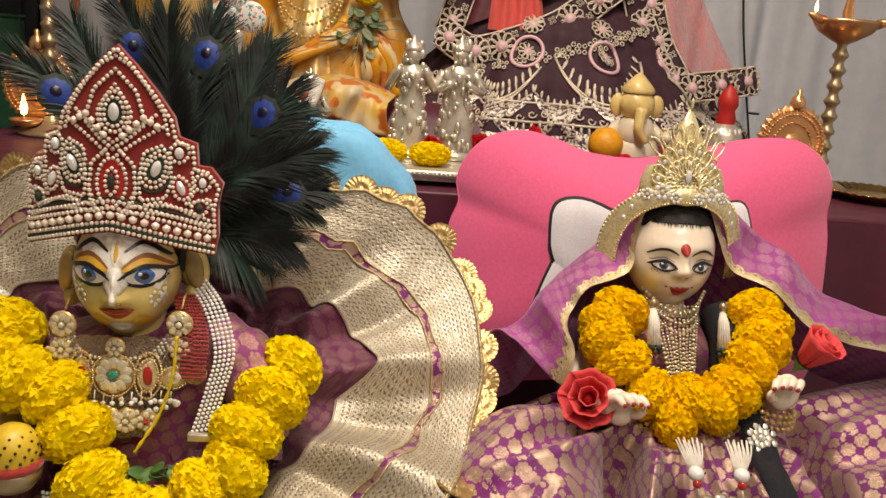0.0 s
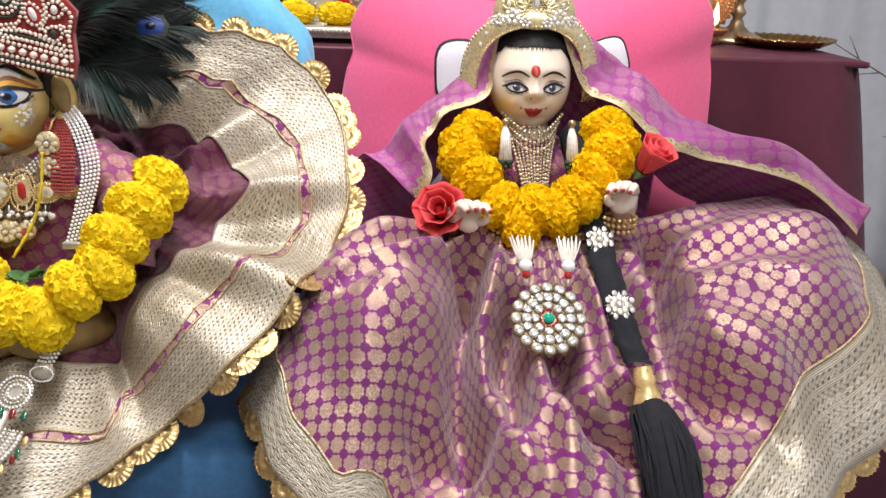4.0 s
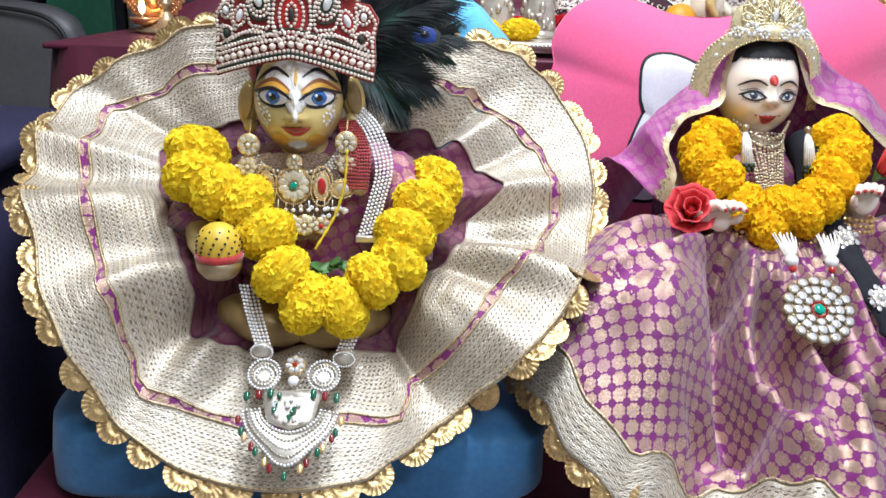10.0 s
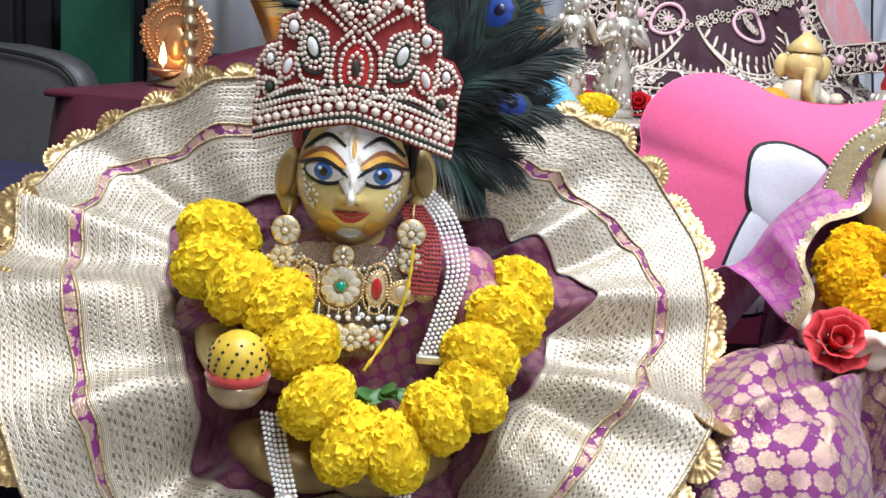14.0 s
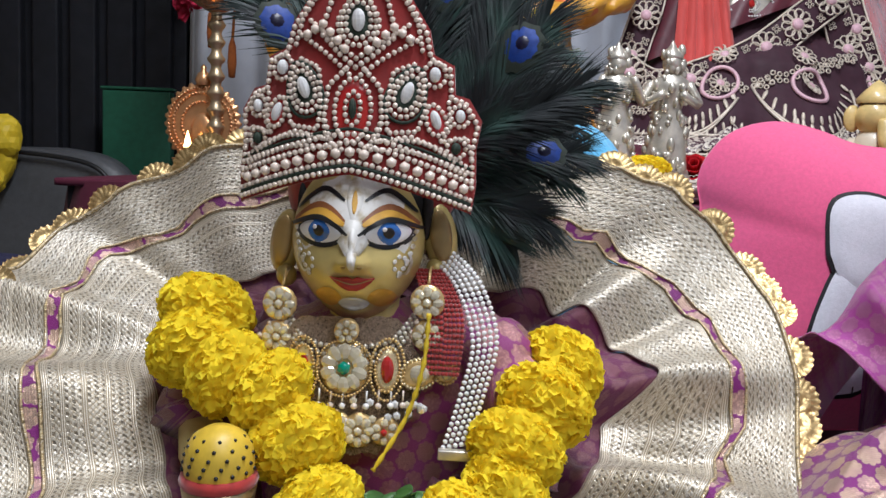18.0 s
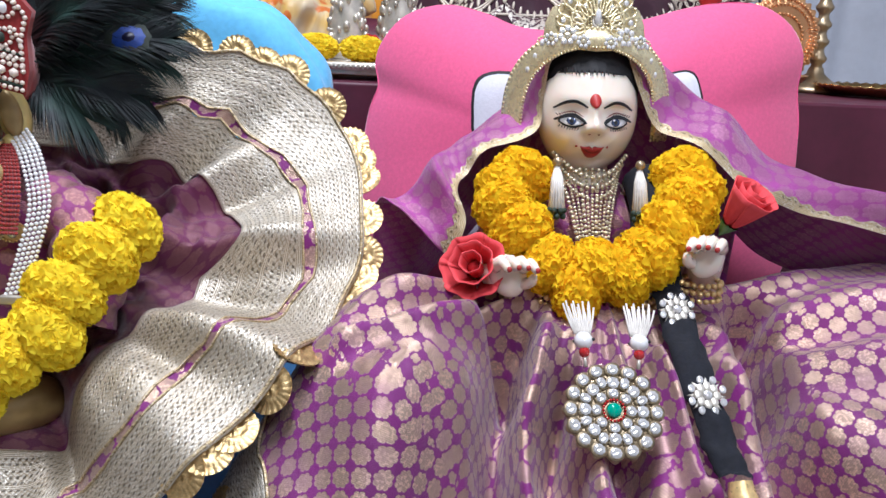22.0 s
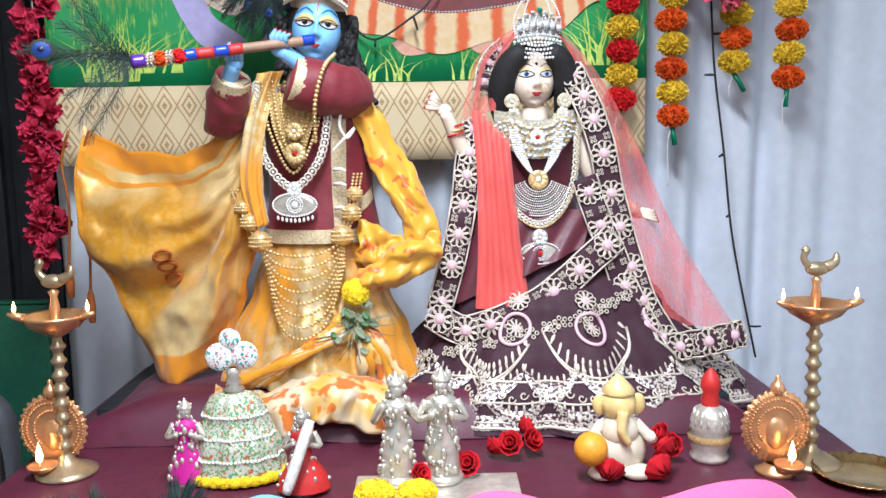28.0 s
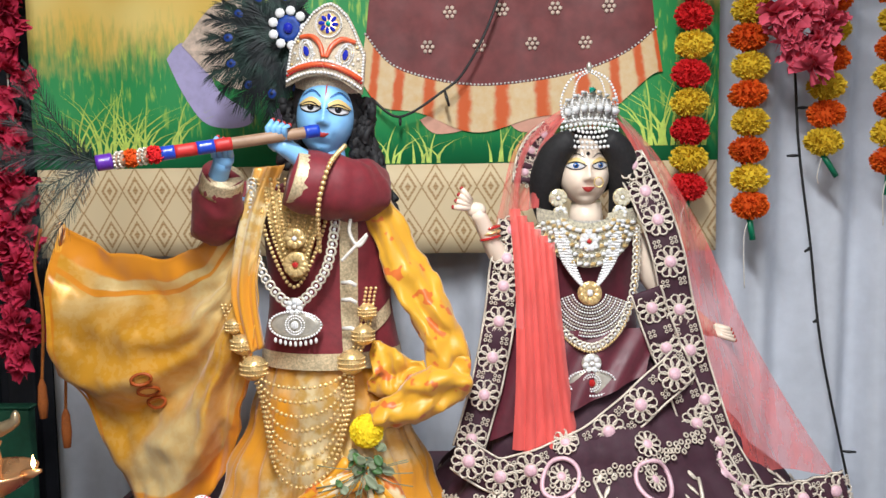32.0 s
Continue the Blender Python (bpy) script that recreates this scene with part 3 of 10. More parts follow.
def puffy(x0, x1, y0, y1, z0, z1, power=5.0, nu=40, nv=24, lump=0.004):
    """A cushion: a rounded box with a little unevenness."""
    c, r = ((x0 + x1) / 2, (y0 + y1) / 2, (z0 + z1) / 2), ((x1 - x0) / 2, (y1 - y0) / 2, (z1 - z0) / 2)

    def fn(a, b):
        ca, sa, cb, sb = math.cos(a * 6.28319), math.sin(a * 6.28319), math.cos((b - 0.5) * 3.14159), math.sin((b - 0.5) * 3.14159)
        e = 2 / power
        f = lambda w: math.copysign(abs(w) ** e, w)
        p = (f(ca) * f(cb), f(sa) * f(cb), f(sb))
        n = lump * noise.noise((p[0] * 3 + c[0] * 9, p[1] * 3, p[2] * 3))
        return tuple(c[i] + p[i] * (r[i] + n) for i in range(3))
    return Geo().grid(fn, nu, nv, 0, True, lambda a, b: (a * 2 * (r[0] + r[1]), b * r[2] * 2))


seat = thing("small_sofa", "small blue upholstered seat with a light blue backrest", "seat", (-0.22, 0.85, 0.475))
part("seat", puffy(-0.515, 0.055, 0.655, 1.12, 0.477, 0.578, 9), M_BLUE_PLUSH, seat, "blue fabric seat block")
part("backrest", puffy(-0.33, 0.055, 1.10, 1.205, 0.575, 1.035, 2.6, 60, 40, 0.014), M_SKY_PLUSH, seat, "light blue padded backrest")
chair = thing("office_chair", "grey vinyl office chair with a padded back", "chair", (-1.18, 1.78, 0))
part("backrest", puffy(-1.42, -0.93, 1.96, 2.06, 0.62, 0.965, 4), M_GREY_VINYL, chair)
part("piping", Geo().tube(spline([(-1.18, 1.955, 0.955), (-1.0, 1.952, 0.93), (-0.945, 1.95, 0.84), (-0.94, 1.952, 0.70)], 24), 0.005), M_BLACK, chair)
part("seat", puffy(-1.43, -0.93, 1.55, 2.0, 0.42, 0.52, 4), M_GREY_VINYL, chair)
part("pillar", Geo().tube([(-1.18, 1.78, 0.05), (-1.18, 1.78, 0.43)], 0.03), M_BLACK, chair)
part("foot", Geo().box((-1.38, 1.75, 0.01), (-0.98, 1.81, 0.06)), M_BLACK, chair)
navy = thing("stool", "stool covered with a dark navy cloth", "stool", (-0.86, 0.9, 0))
part("cover", puffy(-1.12, -0.62, 0.74, 1.22, 0.012, 0.80, 7), M_NAVY, navy, "dark navy cloth cover")
part("top", puffy(-1.10, -0.62, 0.76, 1.20, 0.79, 0.84, 5), M_NAVY, navy)
box = thing("green_box", "dark green board standing behind the altar", "board", (-1.04, 2.28, 0))
part("panel", Geo().box((-1.13, 2.27, 0.01), (-0.955, 2.30, 1.115)), M_GREEN_BOARD, box)
part("edge", Geo().box((-1.135, 2.267, 1.117), (-0.95, 2.303, 1.125)), M_GREEN_BOARD, box)
pk = Geo()
for k, (x, z, w, h) in enumerate(((-1.215, 0.955, 0.060, 0.080), (-1.185, 0.985, 0.040, 0.045), (-1.225, 0.905, 0.050, 0.050))):
    bm = bmesh.new()
    bmesh.ops.create_icosphere(bm, subdivisions=3, radius=1.0)
    for v in bm.verts:
        c = 1 + 0.22 * noise.noise(v.co * 1.7 + Vector((k * 3.0, 0, 0))) + 0.10 * abs(noise.noise(v.co * 4.1))
        v.co = Vector((x + v.co[0] * w * c, 1.935 - 0.012 * k + v.co[1] * 0.035 * c, z + v.co[2] * h * c))
    pk.bm(bm)
solid("folded_wrap", pk, M_YELLOW_FABRIC, "crumpled yellow paper wrap lying on the chair back", "paper wrap", smooth=False)

# ---- the seated brass statue's spread dress ----
C0, NRM, AX_U = Vector((-0.235, 0.77, 0.735)), Vector((0, -0.665, 0.747)), Vector((1, 0, 0))
AX_V = Vector((0, 0.747, 0.665))
RIM = [(-160, .841), (-144, .882), (-132, .918), (-121, .963), (-108, .989), (-90, .991), (-79, .972), (-72, .931), (-63, .887), (-55, .866), (-47, .892), (-32, .894), (-8, .898), (8, .937), (27, .972), (34, .965), (41, .925), (48, .860), (57, .785), (80, .745), (100, .745), (121, .792), (132, .833), (145, .925), (154, .990), (165, .950), (178, .902)]
PIPE = [(-164, .661), (-149, .684), (-139, .706), (-131, .762), (-124, .822), (-115, .797), (-100, .782), (-81, .754), (-69, .800), (-62, .680), (-50, .704), (-32, .665), (-26, .696), (-6, .736), (0, .776), (20, .783), (29, .756), (35, .716), (44, .700), (49, .640), (67, .580), (95, .575), (124, .655), (140, .728), (154, .828), (164, .778), (177, .736)]
INNER = [(-165, .466), (-155, .467), (-140, .489), (-134, .508), (-127, .605), (-117, .596), (-112, .556), (-87, .506), (-72, .558), (-63, .574), (-58, .529), (-38, .454), (-29, .485), (1, .492), (9, .620), (27, .569), (45, .515), (54, .419), (72, .398), (110, .40), (136, .495), (148, .597), (160, .574), (173, .524)]
RIM, PIPE, INNER = [[(a - 360, b) for a, b in t[-3:]] + t + [(a + 360, b) for a, b in t[:3]] for t in (RIM, PIPE, INNER)]
HEIGHT = [(-190, .042), (-165, .080), (-140, .058), (-122, -.008), (-105, -.020), (-75, -.014), (-58, -.005), (-42, .052), (-26, .055), (-10, .002), (2, -.018), (15, .004), (33, -.004), (60, .030), (90, .045), (120, .030), (150, .004), (163, .022), (170, .042), (195, .080)]
# folds that run outwards: direction, width, middle and spread along the run, height
FOLDS = [(-22, 5, .70, .20, .020), (8, 4.5, .70, .22, .026), (-7, 4, .62, .18, -.024), (-33, 4, .60, .16, -.016), (-52, 5, .62, .20, .020), (-61, 3, .62, .18, -.022), (-142, 5, .64, .20, .020), (-128, 4, .52, .16, -.026), (-118, 5, .62, .18, .018),
         (-92, 6, .55, .12, .012), (-76, 6, .52, .12, .014), (-84, 4, .52, .12, -.010), (178, 6, .75, .22, -.022), (165, 6, .70, .25, .012), (-168, 6, .70, .22, .012), (150, 3, .72, .22, -.014), (34, 4, .62, .18, .022), (42, 3, .56, .16, -.018), (52, 4, .52, .14, .016), (64, 4, .50, .12, -.010), (78, 4, .50, .10, .010), (112, 4, .55, .12, .012), (24, 3, .66, .2, -.014)]


def smooth(a, b, x):
    t = min(1.0, max(0.0, (x - a) / (b - a)))
    return t * t * (3 - 2 * t)


def disc(th, k, extra=0.0):
    """A point of the spread dress; th in degrees, k from the waist (0) outwards."""
    th = (th + 180) % 360 - 180
    a = radians(th)
    u, v = 0.012 + 0.365 * k * math.cos(a), 0.078 + 0.343 * k * math.sin(a)
    back = smooth(20, 62, th) * smooth(162, 118, th)
    h = -0.048 * max(0.0, 1 - k) + lerp(HEIGHT, th) * smooth(0.2, 0.62, k) + 0.20 * max(0.0, k - 0.60) * back - 0.05 * max(0.0, k - 0.80) * smooth(-55, -75, th) * smooth(-150, -125, th)
    for f, w, m, s, amp in FOLDS:
        d = abs((th - f + 180) % 360 - 180)
        if d < 3 * w:
            h += amp * math.exp(-(d / w) ** 2) * math.exp(-((k - m) / s) ** 2)
    h += 0.0028 * math.sin(17 * a + 9 * k) * smooth(0.25, 0.5, k) + 0.005 * noise.noise((u * 14, v * 14, 1.0)) + extra
    return C0 + AX_U * u + AX_V * v + NRM * h


dress = thing("spread_dress", "round gold-lace dress spread out over a blue seat", "dress", (-0.235, 0.80, 0.60))


def ring(lo, hi, lift=0.0, nv=14, width=0.0799):
    def fn(a, b):
        th = -180 + 360 * a
        k0, k1 = lo(th), hi(th)
        return disc(th, k0 + (k1 - k0) * b, lift)

    def uv(a, b):
        th = -180 + 360 * a
        return a * 1.75, b * width
    return Geo().grid(fn, 360, nv, 0, True, uv)


M_LINING = brocade("dark_purple_brocade", (0.12, 0.009, 0.060), (0.50, 0.30, 0.22), full=0.28)


def inner_cloth(a, b):
    th = -180 + 360 * a
    k = 0.10 + (lerp(INNER, th) + 0.01 - 0.10) * b
    x, y = k * math.cos(radians(th)), k * math.sin(radians(th))
    n = (0.050 * noise.noise((x * 6, y * 6, 3.0)) + 0.050 * (0.35 - abs(noise.noise((x * 10, y * 10, 5.0)))) + 0.022 * (0.4 - abs(noise.noise((x * 24, y * 24, 8.0))))) * math.sin(3.14 * min(b * 1.15, 1)) ** 0.6
    n += 0.006 * math.sin(th * 0.42 + 6 * b) * math.sin(3.14 * b)
    return disc(th, k, n - 0.004)


part("lining", Geo().grid(inner_cloth, 300, 40, 0, True, lambda a, b: (a * 1.0, b * 0.2)), M_LINING, dress, "dark purple brocade cloth in crumpled folds")
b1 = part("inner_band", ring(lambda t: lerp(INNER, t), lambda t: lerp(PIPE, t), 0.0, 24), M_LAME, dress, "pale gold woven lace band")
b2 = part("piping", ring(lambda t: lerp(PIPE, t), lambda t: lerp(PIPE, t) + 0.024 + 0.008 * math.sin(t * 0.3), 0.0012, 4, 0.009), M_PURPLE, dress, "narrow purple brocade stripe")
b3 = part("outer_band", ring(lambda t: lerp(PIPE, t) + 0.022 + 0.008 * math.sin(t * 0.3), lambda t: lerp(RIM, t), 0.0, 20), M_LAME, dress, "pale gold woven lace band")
for o in (b1, b3):
    thicken(o, 0.0015)
for w in (0.0, 0.027):
    pts = [disc(-180 + 3 * i, lerp(PIPE, -180 + 3 * i) + w + (0.008 * math.sin((-180 + 3 * i) * 0.3) if w else 0), 0.002) for i in range(120)]
    part("cord", Geo().tube(pts, 0.0013, 0, 5, True), M_LAME_WARM, dress, "thin gold cord")
part("rim_cord", Geo().tube([disc(-180 + 2 * i, lerp(RIM, -180 + 2 * i) - 0.006, 0.002) for i in range(180)], 0.0018, 0, 5, True), M_LAME_WARM, dress, "gold cord")


def scallop_mesh(r=0.0205):
    """A stamped gold rosette with a lobed edge and a raised heart."""
    geo = Geo()

    def fn(a, b):
        th = a * 6.28319
        edge = 1 + 0.018 * math.cos(th * 22)
        rr = r * b * edge
        z = 0.0011 * math.cos(b * 11 + 1.2 * math.sin(th)) * (1 + 0.6 * math.cos(th * 5 + b * 4)) * (1 - b ** 3) + 0.0012 * math.cos(th * 22) * b ** 3 + 0.0012 * (1 - b)
        return rr * math.cos(th), rr * math.sin(th), z
    geo.grid(fn, 66, 9, 0, True, lambda a, b: (a, b))
    geo.grid(lambda a, b: (r * 0.98 * math.cos(a * 6.28319), r * 0.98 * math.sin(a * 6.28319), -0.001 * b), 28, 1, 0, True)
    return geo.data("scallop", M_SCALLOP)


SCALLOP = scallop_mesh()
NS = 62
for i in range(NS):
    th = -180 + 360 * i / NS + 1.5 * math.sin(i * 1.7)
    k = lerp(RIM, th) - 0.004
    p, q = disc(th, k, -0.0045), disc(th + 2, lerp(RIM, th + 2) - 0.004, -0.0045)
    out = (disc(th, k + 0.03) - disc(th, k - 0.05)).normalized()
    tan = (q - p).normalized()
    nn = tan.cross(out).normalized()
    nn = nn if nn.dot(NRM) > 0 else -nn
    tan = out.cross(nn)
    o = part("scallop", SCALLOP, None, dress)
    m = Matrix((out, tan, nn)).transposed().to_4x4()
    m.translation = p - BASE[dress.name]
    o.matrix_basis = m @ pose(0, 0, 0, random.uniform(-5, 5), random.uniform(-2, 8), 0)

# ---- the seated marble statue's skirt ----
W0 = Vector((0.335, 0.865, 0.775))
RAD = [(165, .24), (180, .275), (211, .335), (232, .325), (270, .355), (300, .35), (325, .36), (346, .43), (360, .45), (378, .47)]
# height of the cloth round the lap at a fifth, two fifths ... of the way from waist to hem: knees at both sides, a bunched fall between them
CREASES = [(214, 10, 3.0, .18, .010), (205, 12, 3.5, .20, -.010), (343, -8, 3.5, .26, .010), (352, -10, 3.0, .28, -.010)]
# ridges (+) and valleys (-): depth, half width, and the line in degrees round the waist and share of the way to the hem
DRAPE = [(.022, .015, ((241, .20), (244, .40), (248, .48), (252, .55), (258, .70), (265, .80))), (-.026, .017, ((229, .22), (238, .42), (242, .52), (246, .58), (252, .64))), (-.014, .012, ((240, .78), (246, .68), (255, .64))), (.010, .008, ((239, .84), (249, .72), (257, .76))),
         (-.020, .012, ((256, .28), (257, .40), (260, .50), (262, .62))), (.018, .030, ((270, .35), (271, .58), (272, .95))), (-.024, .012, ((275, .40), (274, .55), (277, .64), (284, .67), (291, .72))), (.016, .012, ((291, .25), (289, .42), (288, .54), (300, .60))),
         (-.032, .017, ((360, .28), (340, .30), (318, .48), (312, .60), (312, .72), (317, .90))), (.016, .022, ((335, .20), (313, .42), (307, .56), (304, .70), (306, .88))), (-.014, .009, ((220, .30), (229, .29), (238, .32))), (.008, .010, ((214, .76), (221, .56), (222, .34)))]
HEM = [(165, .90), (205, .93), (214, 1.0), (223, 1.06), (231, 1.06), (238, .92), (246, .78), (254, .77), (262, .84), (272, .91), (282, .88), (378, .90)]
LAP_H = [(165, .775, .760, .740, .710, .680), (195, .770, .775, .770, .735, .660), (210, .765, .775, .780, .745, .665), (222, .760, .765, .768, .750, .660), (232, .750, .735, .730, .700, .615), (242, .735, .680, .622, .545, .495), (252, .732, .655, .596, .545, .505), (262, .740, .690, .640, .590, .545),
         (275, .742, .686, .640, .595, .548), (290, .740, .684, .635, .590, .540), (302, .730, .650, .600, .568, .528), (316, .730, .690, .690, .660, .580), (334, .728, .715, .748, .722, .620), (350, .745, .757, .772, .750, .660), (365, .755, .770, .785, .770, .700), (378, .765, .775, .780, .765, .720)]


def ease(vals, x):
    """Smooth value at place x of an evenly spaced row, carried on straight past its end."""
    i = min(max(int(x), 0), len(vals) - 2)
    t = x - i
    b, c = vals[i], vals[i + 1]
    a, d = vals[max(i - 1, 0)], vals[min(i + 2, len(vals) - 1)]
    if t > 1:
        return c + (c - b) * (t - 1)
    return 0.5 * (2 * b + (c - a) * t + (2 * a - 5 * b + 4 * c - d) * t * t + (3 * b - a - 3 * c + d) * t ** 3)


def on_plan(ph, s):
    r = 0.045 + (lerp(RAD, ph) - 0.045) * s
    return r * math.cos(radians(ph)), r * math.sin(radians(ph))


@functools.lru_cache(None)
def plan_line(line):
    return [on_plan(*q) for q in line]


def off_line(x, y, line):
    """Distance on the plan from a point to a fold's line."""
    best = 9.0
    pts = plan_line(line)
    for (ax, ay), (bx, by) in zip(pts, pts[1:]):
        dx, dy = bx - ax, by - ay
        t = min(1, max(0, ((x - ax) * dx + (y - ay) * dy) / (dx * dx + dy * dy)))
        best = min(best, math.hypot(x - ax - t * dx, y - ay - t * dy))
    return best


def lap(ph, s, extra=0.0):
    """A point of the skirt: ph degrees round the waist, s from the waist (0) to the hem (1)."""
    a = radians(ph)
    r = 0.045 + (lerp(RAD, ph) - 0.045) * s
    k = max(i for i, row in enumerate(LAP_H[:-1]) if ph >= row[0] or i == 0)
    x = k + (ph - LAP_H[k][0]) / (LAP_H[k + 1][0] - LAP_H[k][0])
    z = ease([ease([W0[2], *row[1:]], 5 * s) for row in LAP_H], min(x, len(LAP_H) - 1))
    front = math.exp(-((ph - 275) / 26) ** 2)
    live = min(1, s * 3.0)
    pleat = front * (0.007 * math.sin(a * 21 + 0.8) + 0.006 * math.sin(a * 43 + 6 * s)) * live * (1.1 - 0.35 * s)
    side = (1 - front) * (0.007 * math.sin(a * 9 + 3.2 * s) + 0.006 * math.sin(a * 19 - 6 * s)) * math.sin(3.14 * min(s, 1)) ** 0.7
    # creases that start at the waist and run over the knees
    for c, turn, w, m, amp in CREASES:
        side += amp * math.exp(-((ph - c - turn * s) / w) ** 2) * math.exp(-((s - m) / 0.30) ** 2)
    px, py = r * math.cos(a), r * math.sin(a)
    calm = 1 - 0.75 * min(1, max(0, (s / lerp(HEM, ph) - 0.72) / 0.26))
    pressed = 1 - 0.85 * math.exp(-(math.hypot(px + 0.002, py + 0.165) / 0.045) ** 2)
    for amp, w, line in DRAPE:
        side += (2.4 * pressed if amp > 0 else 2.8) * amp * math.exp(-(off_line(px, py, line) / w) ** 2) * live * calm
    n = 0.010 * noise.noise((r * math.cos(a) * 13, r * math.sin(a) * 13, 4.0)) * live
    h = pleat + side + n + extra
    return Vector((W0[0] + r * math.cos(a), W0[1] + r * math.sin(a) - 0.4 * h, z + h - 0.05 * max(0, s - 0.93)))


BAND = [(165, .19), (205, .16), (214, .10), (231, .09), (246, .16), (262, .19), (378, .19)]
brim = lambda ph, f: lerp(HEM, ph) + f * lerp(BAND, ph)


skirt = thing("brocade_skirt", "wide purple and gold brocade skirt spread over a low table", "skirt", (0.335, 0.80, 0.60))
SUV = lambda lo, hi: (lambda a, b: ((165 + 213 * a) / 57.3 * 0.27, b * 0.0799))


def plan_uv(a, b):
    p = lap(165 + 213 * a, brim(165 + 213 * a, 0.04) * b)
    return p[0] * 1.08 + 0.25 * p[2], 1.35 * p[1]



part("cloth", flatten(Geo().grid(lambda a, b: lap(165 + 213 * a, brim(165 + 213 * a, 0.04) * b), 260, 44, 0, uv=plan_uv), 260, 44), M_PURPLE, skirt, "purple brocade woven with gold flowers")
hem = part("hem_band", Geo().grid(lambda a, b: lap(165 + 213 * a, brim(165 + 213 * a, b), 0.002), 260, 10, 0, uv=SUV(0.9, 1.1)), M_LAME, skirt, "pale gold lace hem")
thicken(hem, 0.0015)
part("hem_cord", Geo().tube([lap(165 + 1.5 * i, brim(165 + 1.5 * i, 0.01), 0.004) for i in range(142)], 0.0016, 0, 5), M_LAME_WARM, skirt, "gold cord")
for i in range(44):
    ph = 167 + 209 * i / 43
    p, q = lap(ph, brim(ph, 0.97), -0.002), lap(ph + 1, brim(ph + 1, 0.97), -0.002)
    out, tan = (lap(ph, brim(ph, 1.05)) - lap(ph, brim(ph, 0.75))).normalized(), (q - p).normalized()
    nn = out.cross(tan).normalized()
    nn = nn if nn[2] > 0 else -nn
    tan = nn.cross(out).normalized()
    m = Matrix((out, tan, nn)).transposed().to_4x4()
    m.translation = p - BASE[skirt.name]
    o = part("scallop", SCALLOP, None, skirt)
    o.matrix_basis = m @ pose(0, 0, 0, random.uniform(-9, 9), random.uniform(-10, 10), 0)

# ---- the pink pillow ----
P_OUT = spline([(x, 0, z) for x, z in ((0.266, -0.03), (0.267, 0.045), (0.263, 0.085), (0.266, 0.128), (0.250, 0.162), (0.218, 0.184), (0.177, 0.189), (0.124, 0.180), (0.07, 0.164), (0.0, 0.150), (-0.067, 0.153), (-0.109, 0.168), (-0.151, 0.178), (-0.187, 0.174), (-0.216, 0.159), (-0.237, 0.132), (-0.245, 0.104), (-0.241, 0.076), (-0.250, 0.05), (-0.258, 0.005), (-0.262, -0.05), (-0.262, -0.11), (-0.245, -0.16), (-0.20, -0.182), (-0.10, -0.172), (0.0, -0.168), (0.10, -0.172), (0.20, -0.182), (0.25, -0.16), (0.268, -0.10), (0.266, -0.03))], 181)


def pillow_edge(a):
    """Outline of the pillow in its own plane: lobed corners, a dip in the top and small nicks in the sides."""
    p = along(P_OUT, a % 1.0)
    return p[0], p[2]


def pillow_point(a, b):
    """b from 0 (middle of the back) to 1 (middle of the front)."""
    x, z = pillow_edge(a)
    t = 1 - abs(2 * b - 1)
    k = math.sin((1 - abs(2 * b - 1)) * 1.5708)
    y = -0.062 * (2 * b - 1 if b > 0.5 else (2 * b - 1)) / max(abs(2 * b - 1), 1e-6) * (1 - k ** 3.2) if abs(2 * b - 1) > 1e-6 else 0
    y += 0.005 * noise.noise((x * k * 9, z * k * 9, 2.0 if b > 0.5 else 5.0))
    return x * k, y, z * k


PIL = Matrix.Translation((0.347, 1.135, 0.862)) @ pose(0, 0, 0, -8, -1.0, -3) @ Matrix.Diagonal((1.03, 1, 1, 1))
pillow = thing("pillow", "pink plush pillow with white and black appliques leaning on the altar", "pillow", (0.352, 1.12, 0.68))
part("cover", Geo().grid(lambda a, b: PIL @ Vector(pillow_point(a, b)), 120, 40, 0, True, lambda a, b: (a * 1.6, b * 0.4)), M_PILLOW, pillow, "bright pink plush")


def pillow_front(x, z, off=0.0):
    """A point on the front face of the pillow."""
    want = math.atan2(z, x)
    ex, ez = min(((q[0], q[2]) for q in P_OUT), key=lambda q: abs((math.atan2(q[1], q[0]) - want + 3.14159) % 6.28319 - 3.14159))
    k = min(1.0, math.hypot(x, z) / math.hypot(ex, ez))
    return PIL @ Vector((x, -0.062 * (1 - k ** 3.2) - off, z))


def applique(name, outline, mat, off, label):
    n = len(outline)
    cx, cz = sum(p[0] for p in outline) / n, sum(p[1] for p in outline) / n
    geo = Geo().grid(lambda a, b: pillow_front(cx + (outline[round(a * n) % n][0] - cx) * b, cz + (outline[round(a * n) % n][1] - cz) * b, off + 0.004 * (1 - b ** 6)), n, 6, 0, True)
    return part(name, geo, mat, pillow, label)


def round_line(pts, n):
    return [(p[0], p[2]) for p in spline([(x, 0, z) for x, z in pts], n)]


EAR_L = round_line([(-0.119, 0.025), (-0.119, 0.070), (-0.104, 0.087), (-0.070, 0.086), (-0.03, 0.06), (-0.05, 0.0), (-0.09, -0.02), (-0.110, 0.0), (-0.119, 0.025)], 28)[:-1]
ARM_L = round_line([(-0.140, -0.08), (-0.127, -0.03), (-0.105, 0.016), (-0.07, 0.01), (-0.05, -0.06), (-0.08, -0.12), (-0.13, -0.12), (-0.140, -0.08)], 28)[:-1]
EAR_R = round_line([(0.07, 0.080), (0.105, 0.095), (0.125, 0.096), (0.134, 0.08), (0.138, 0.05), (0.12, 0.02), (0.07, 0.02), (0.07, 0.080)], 28)[:-1]
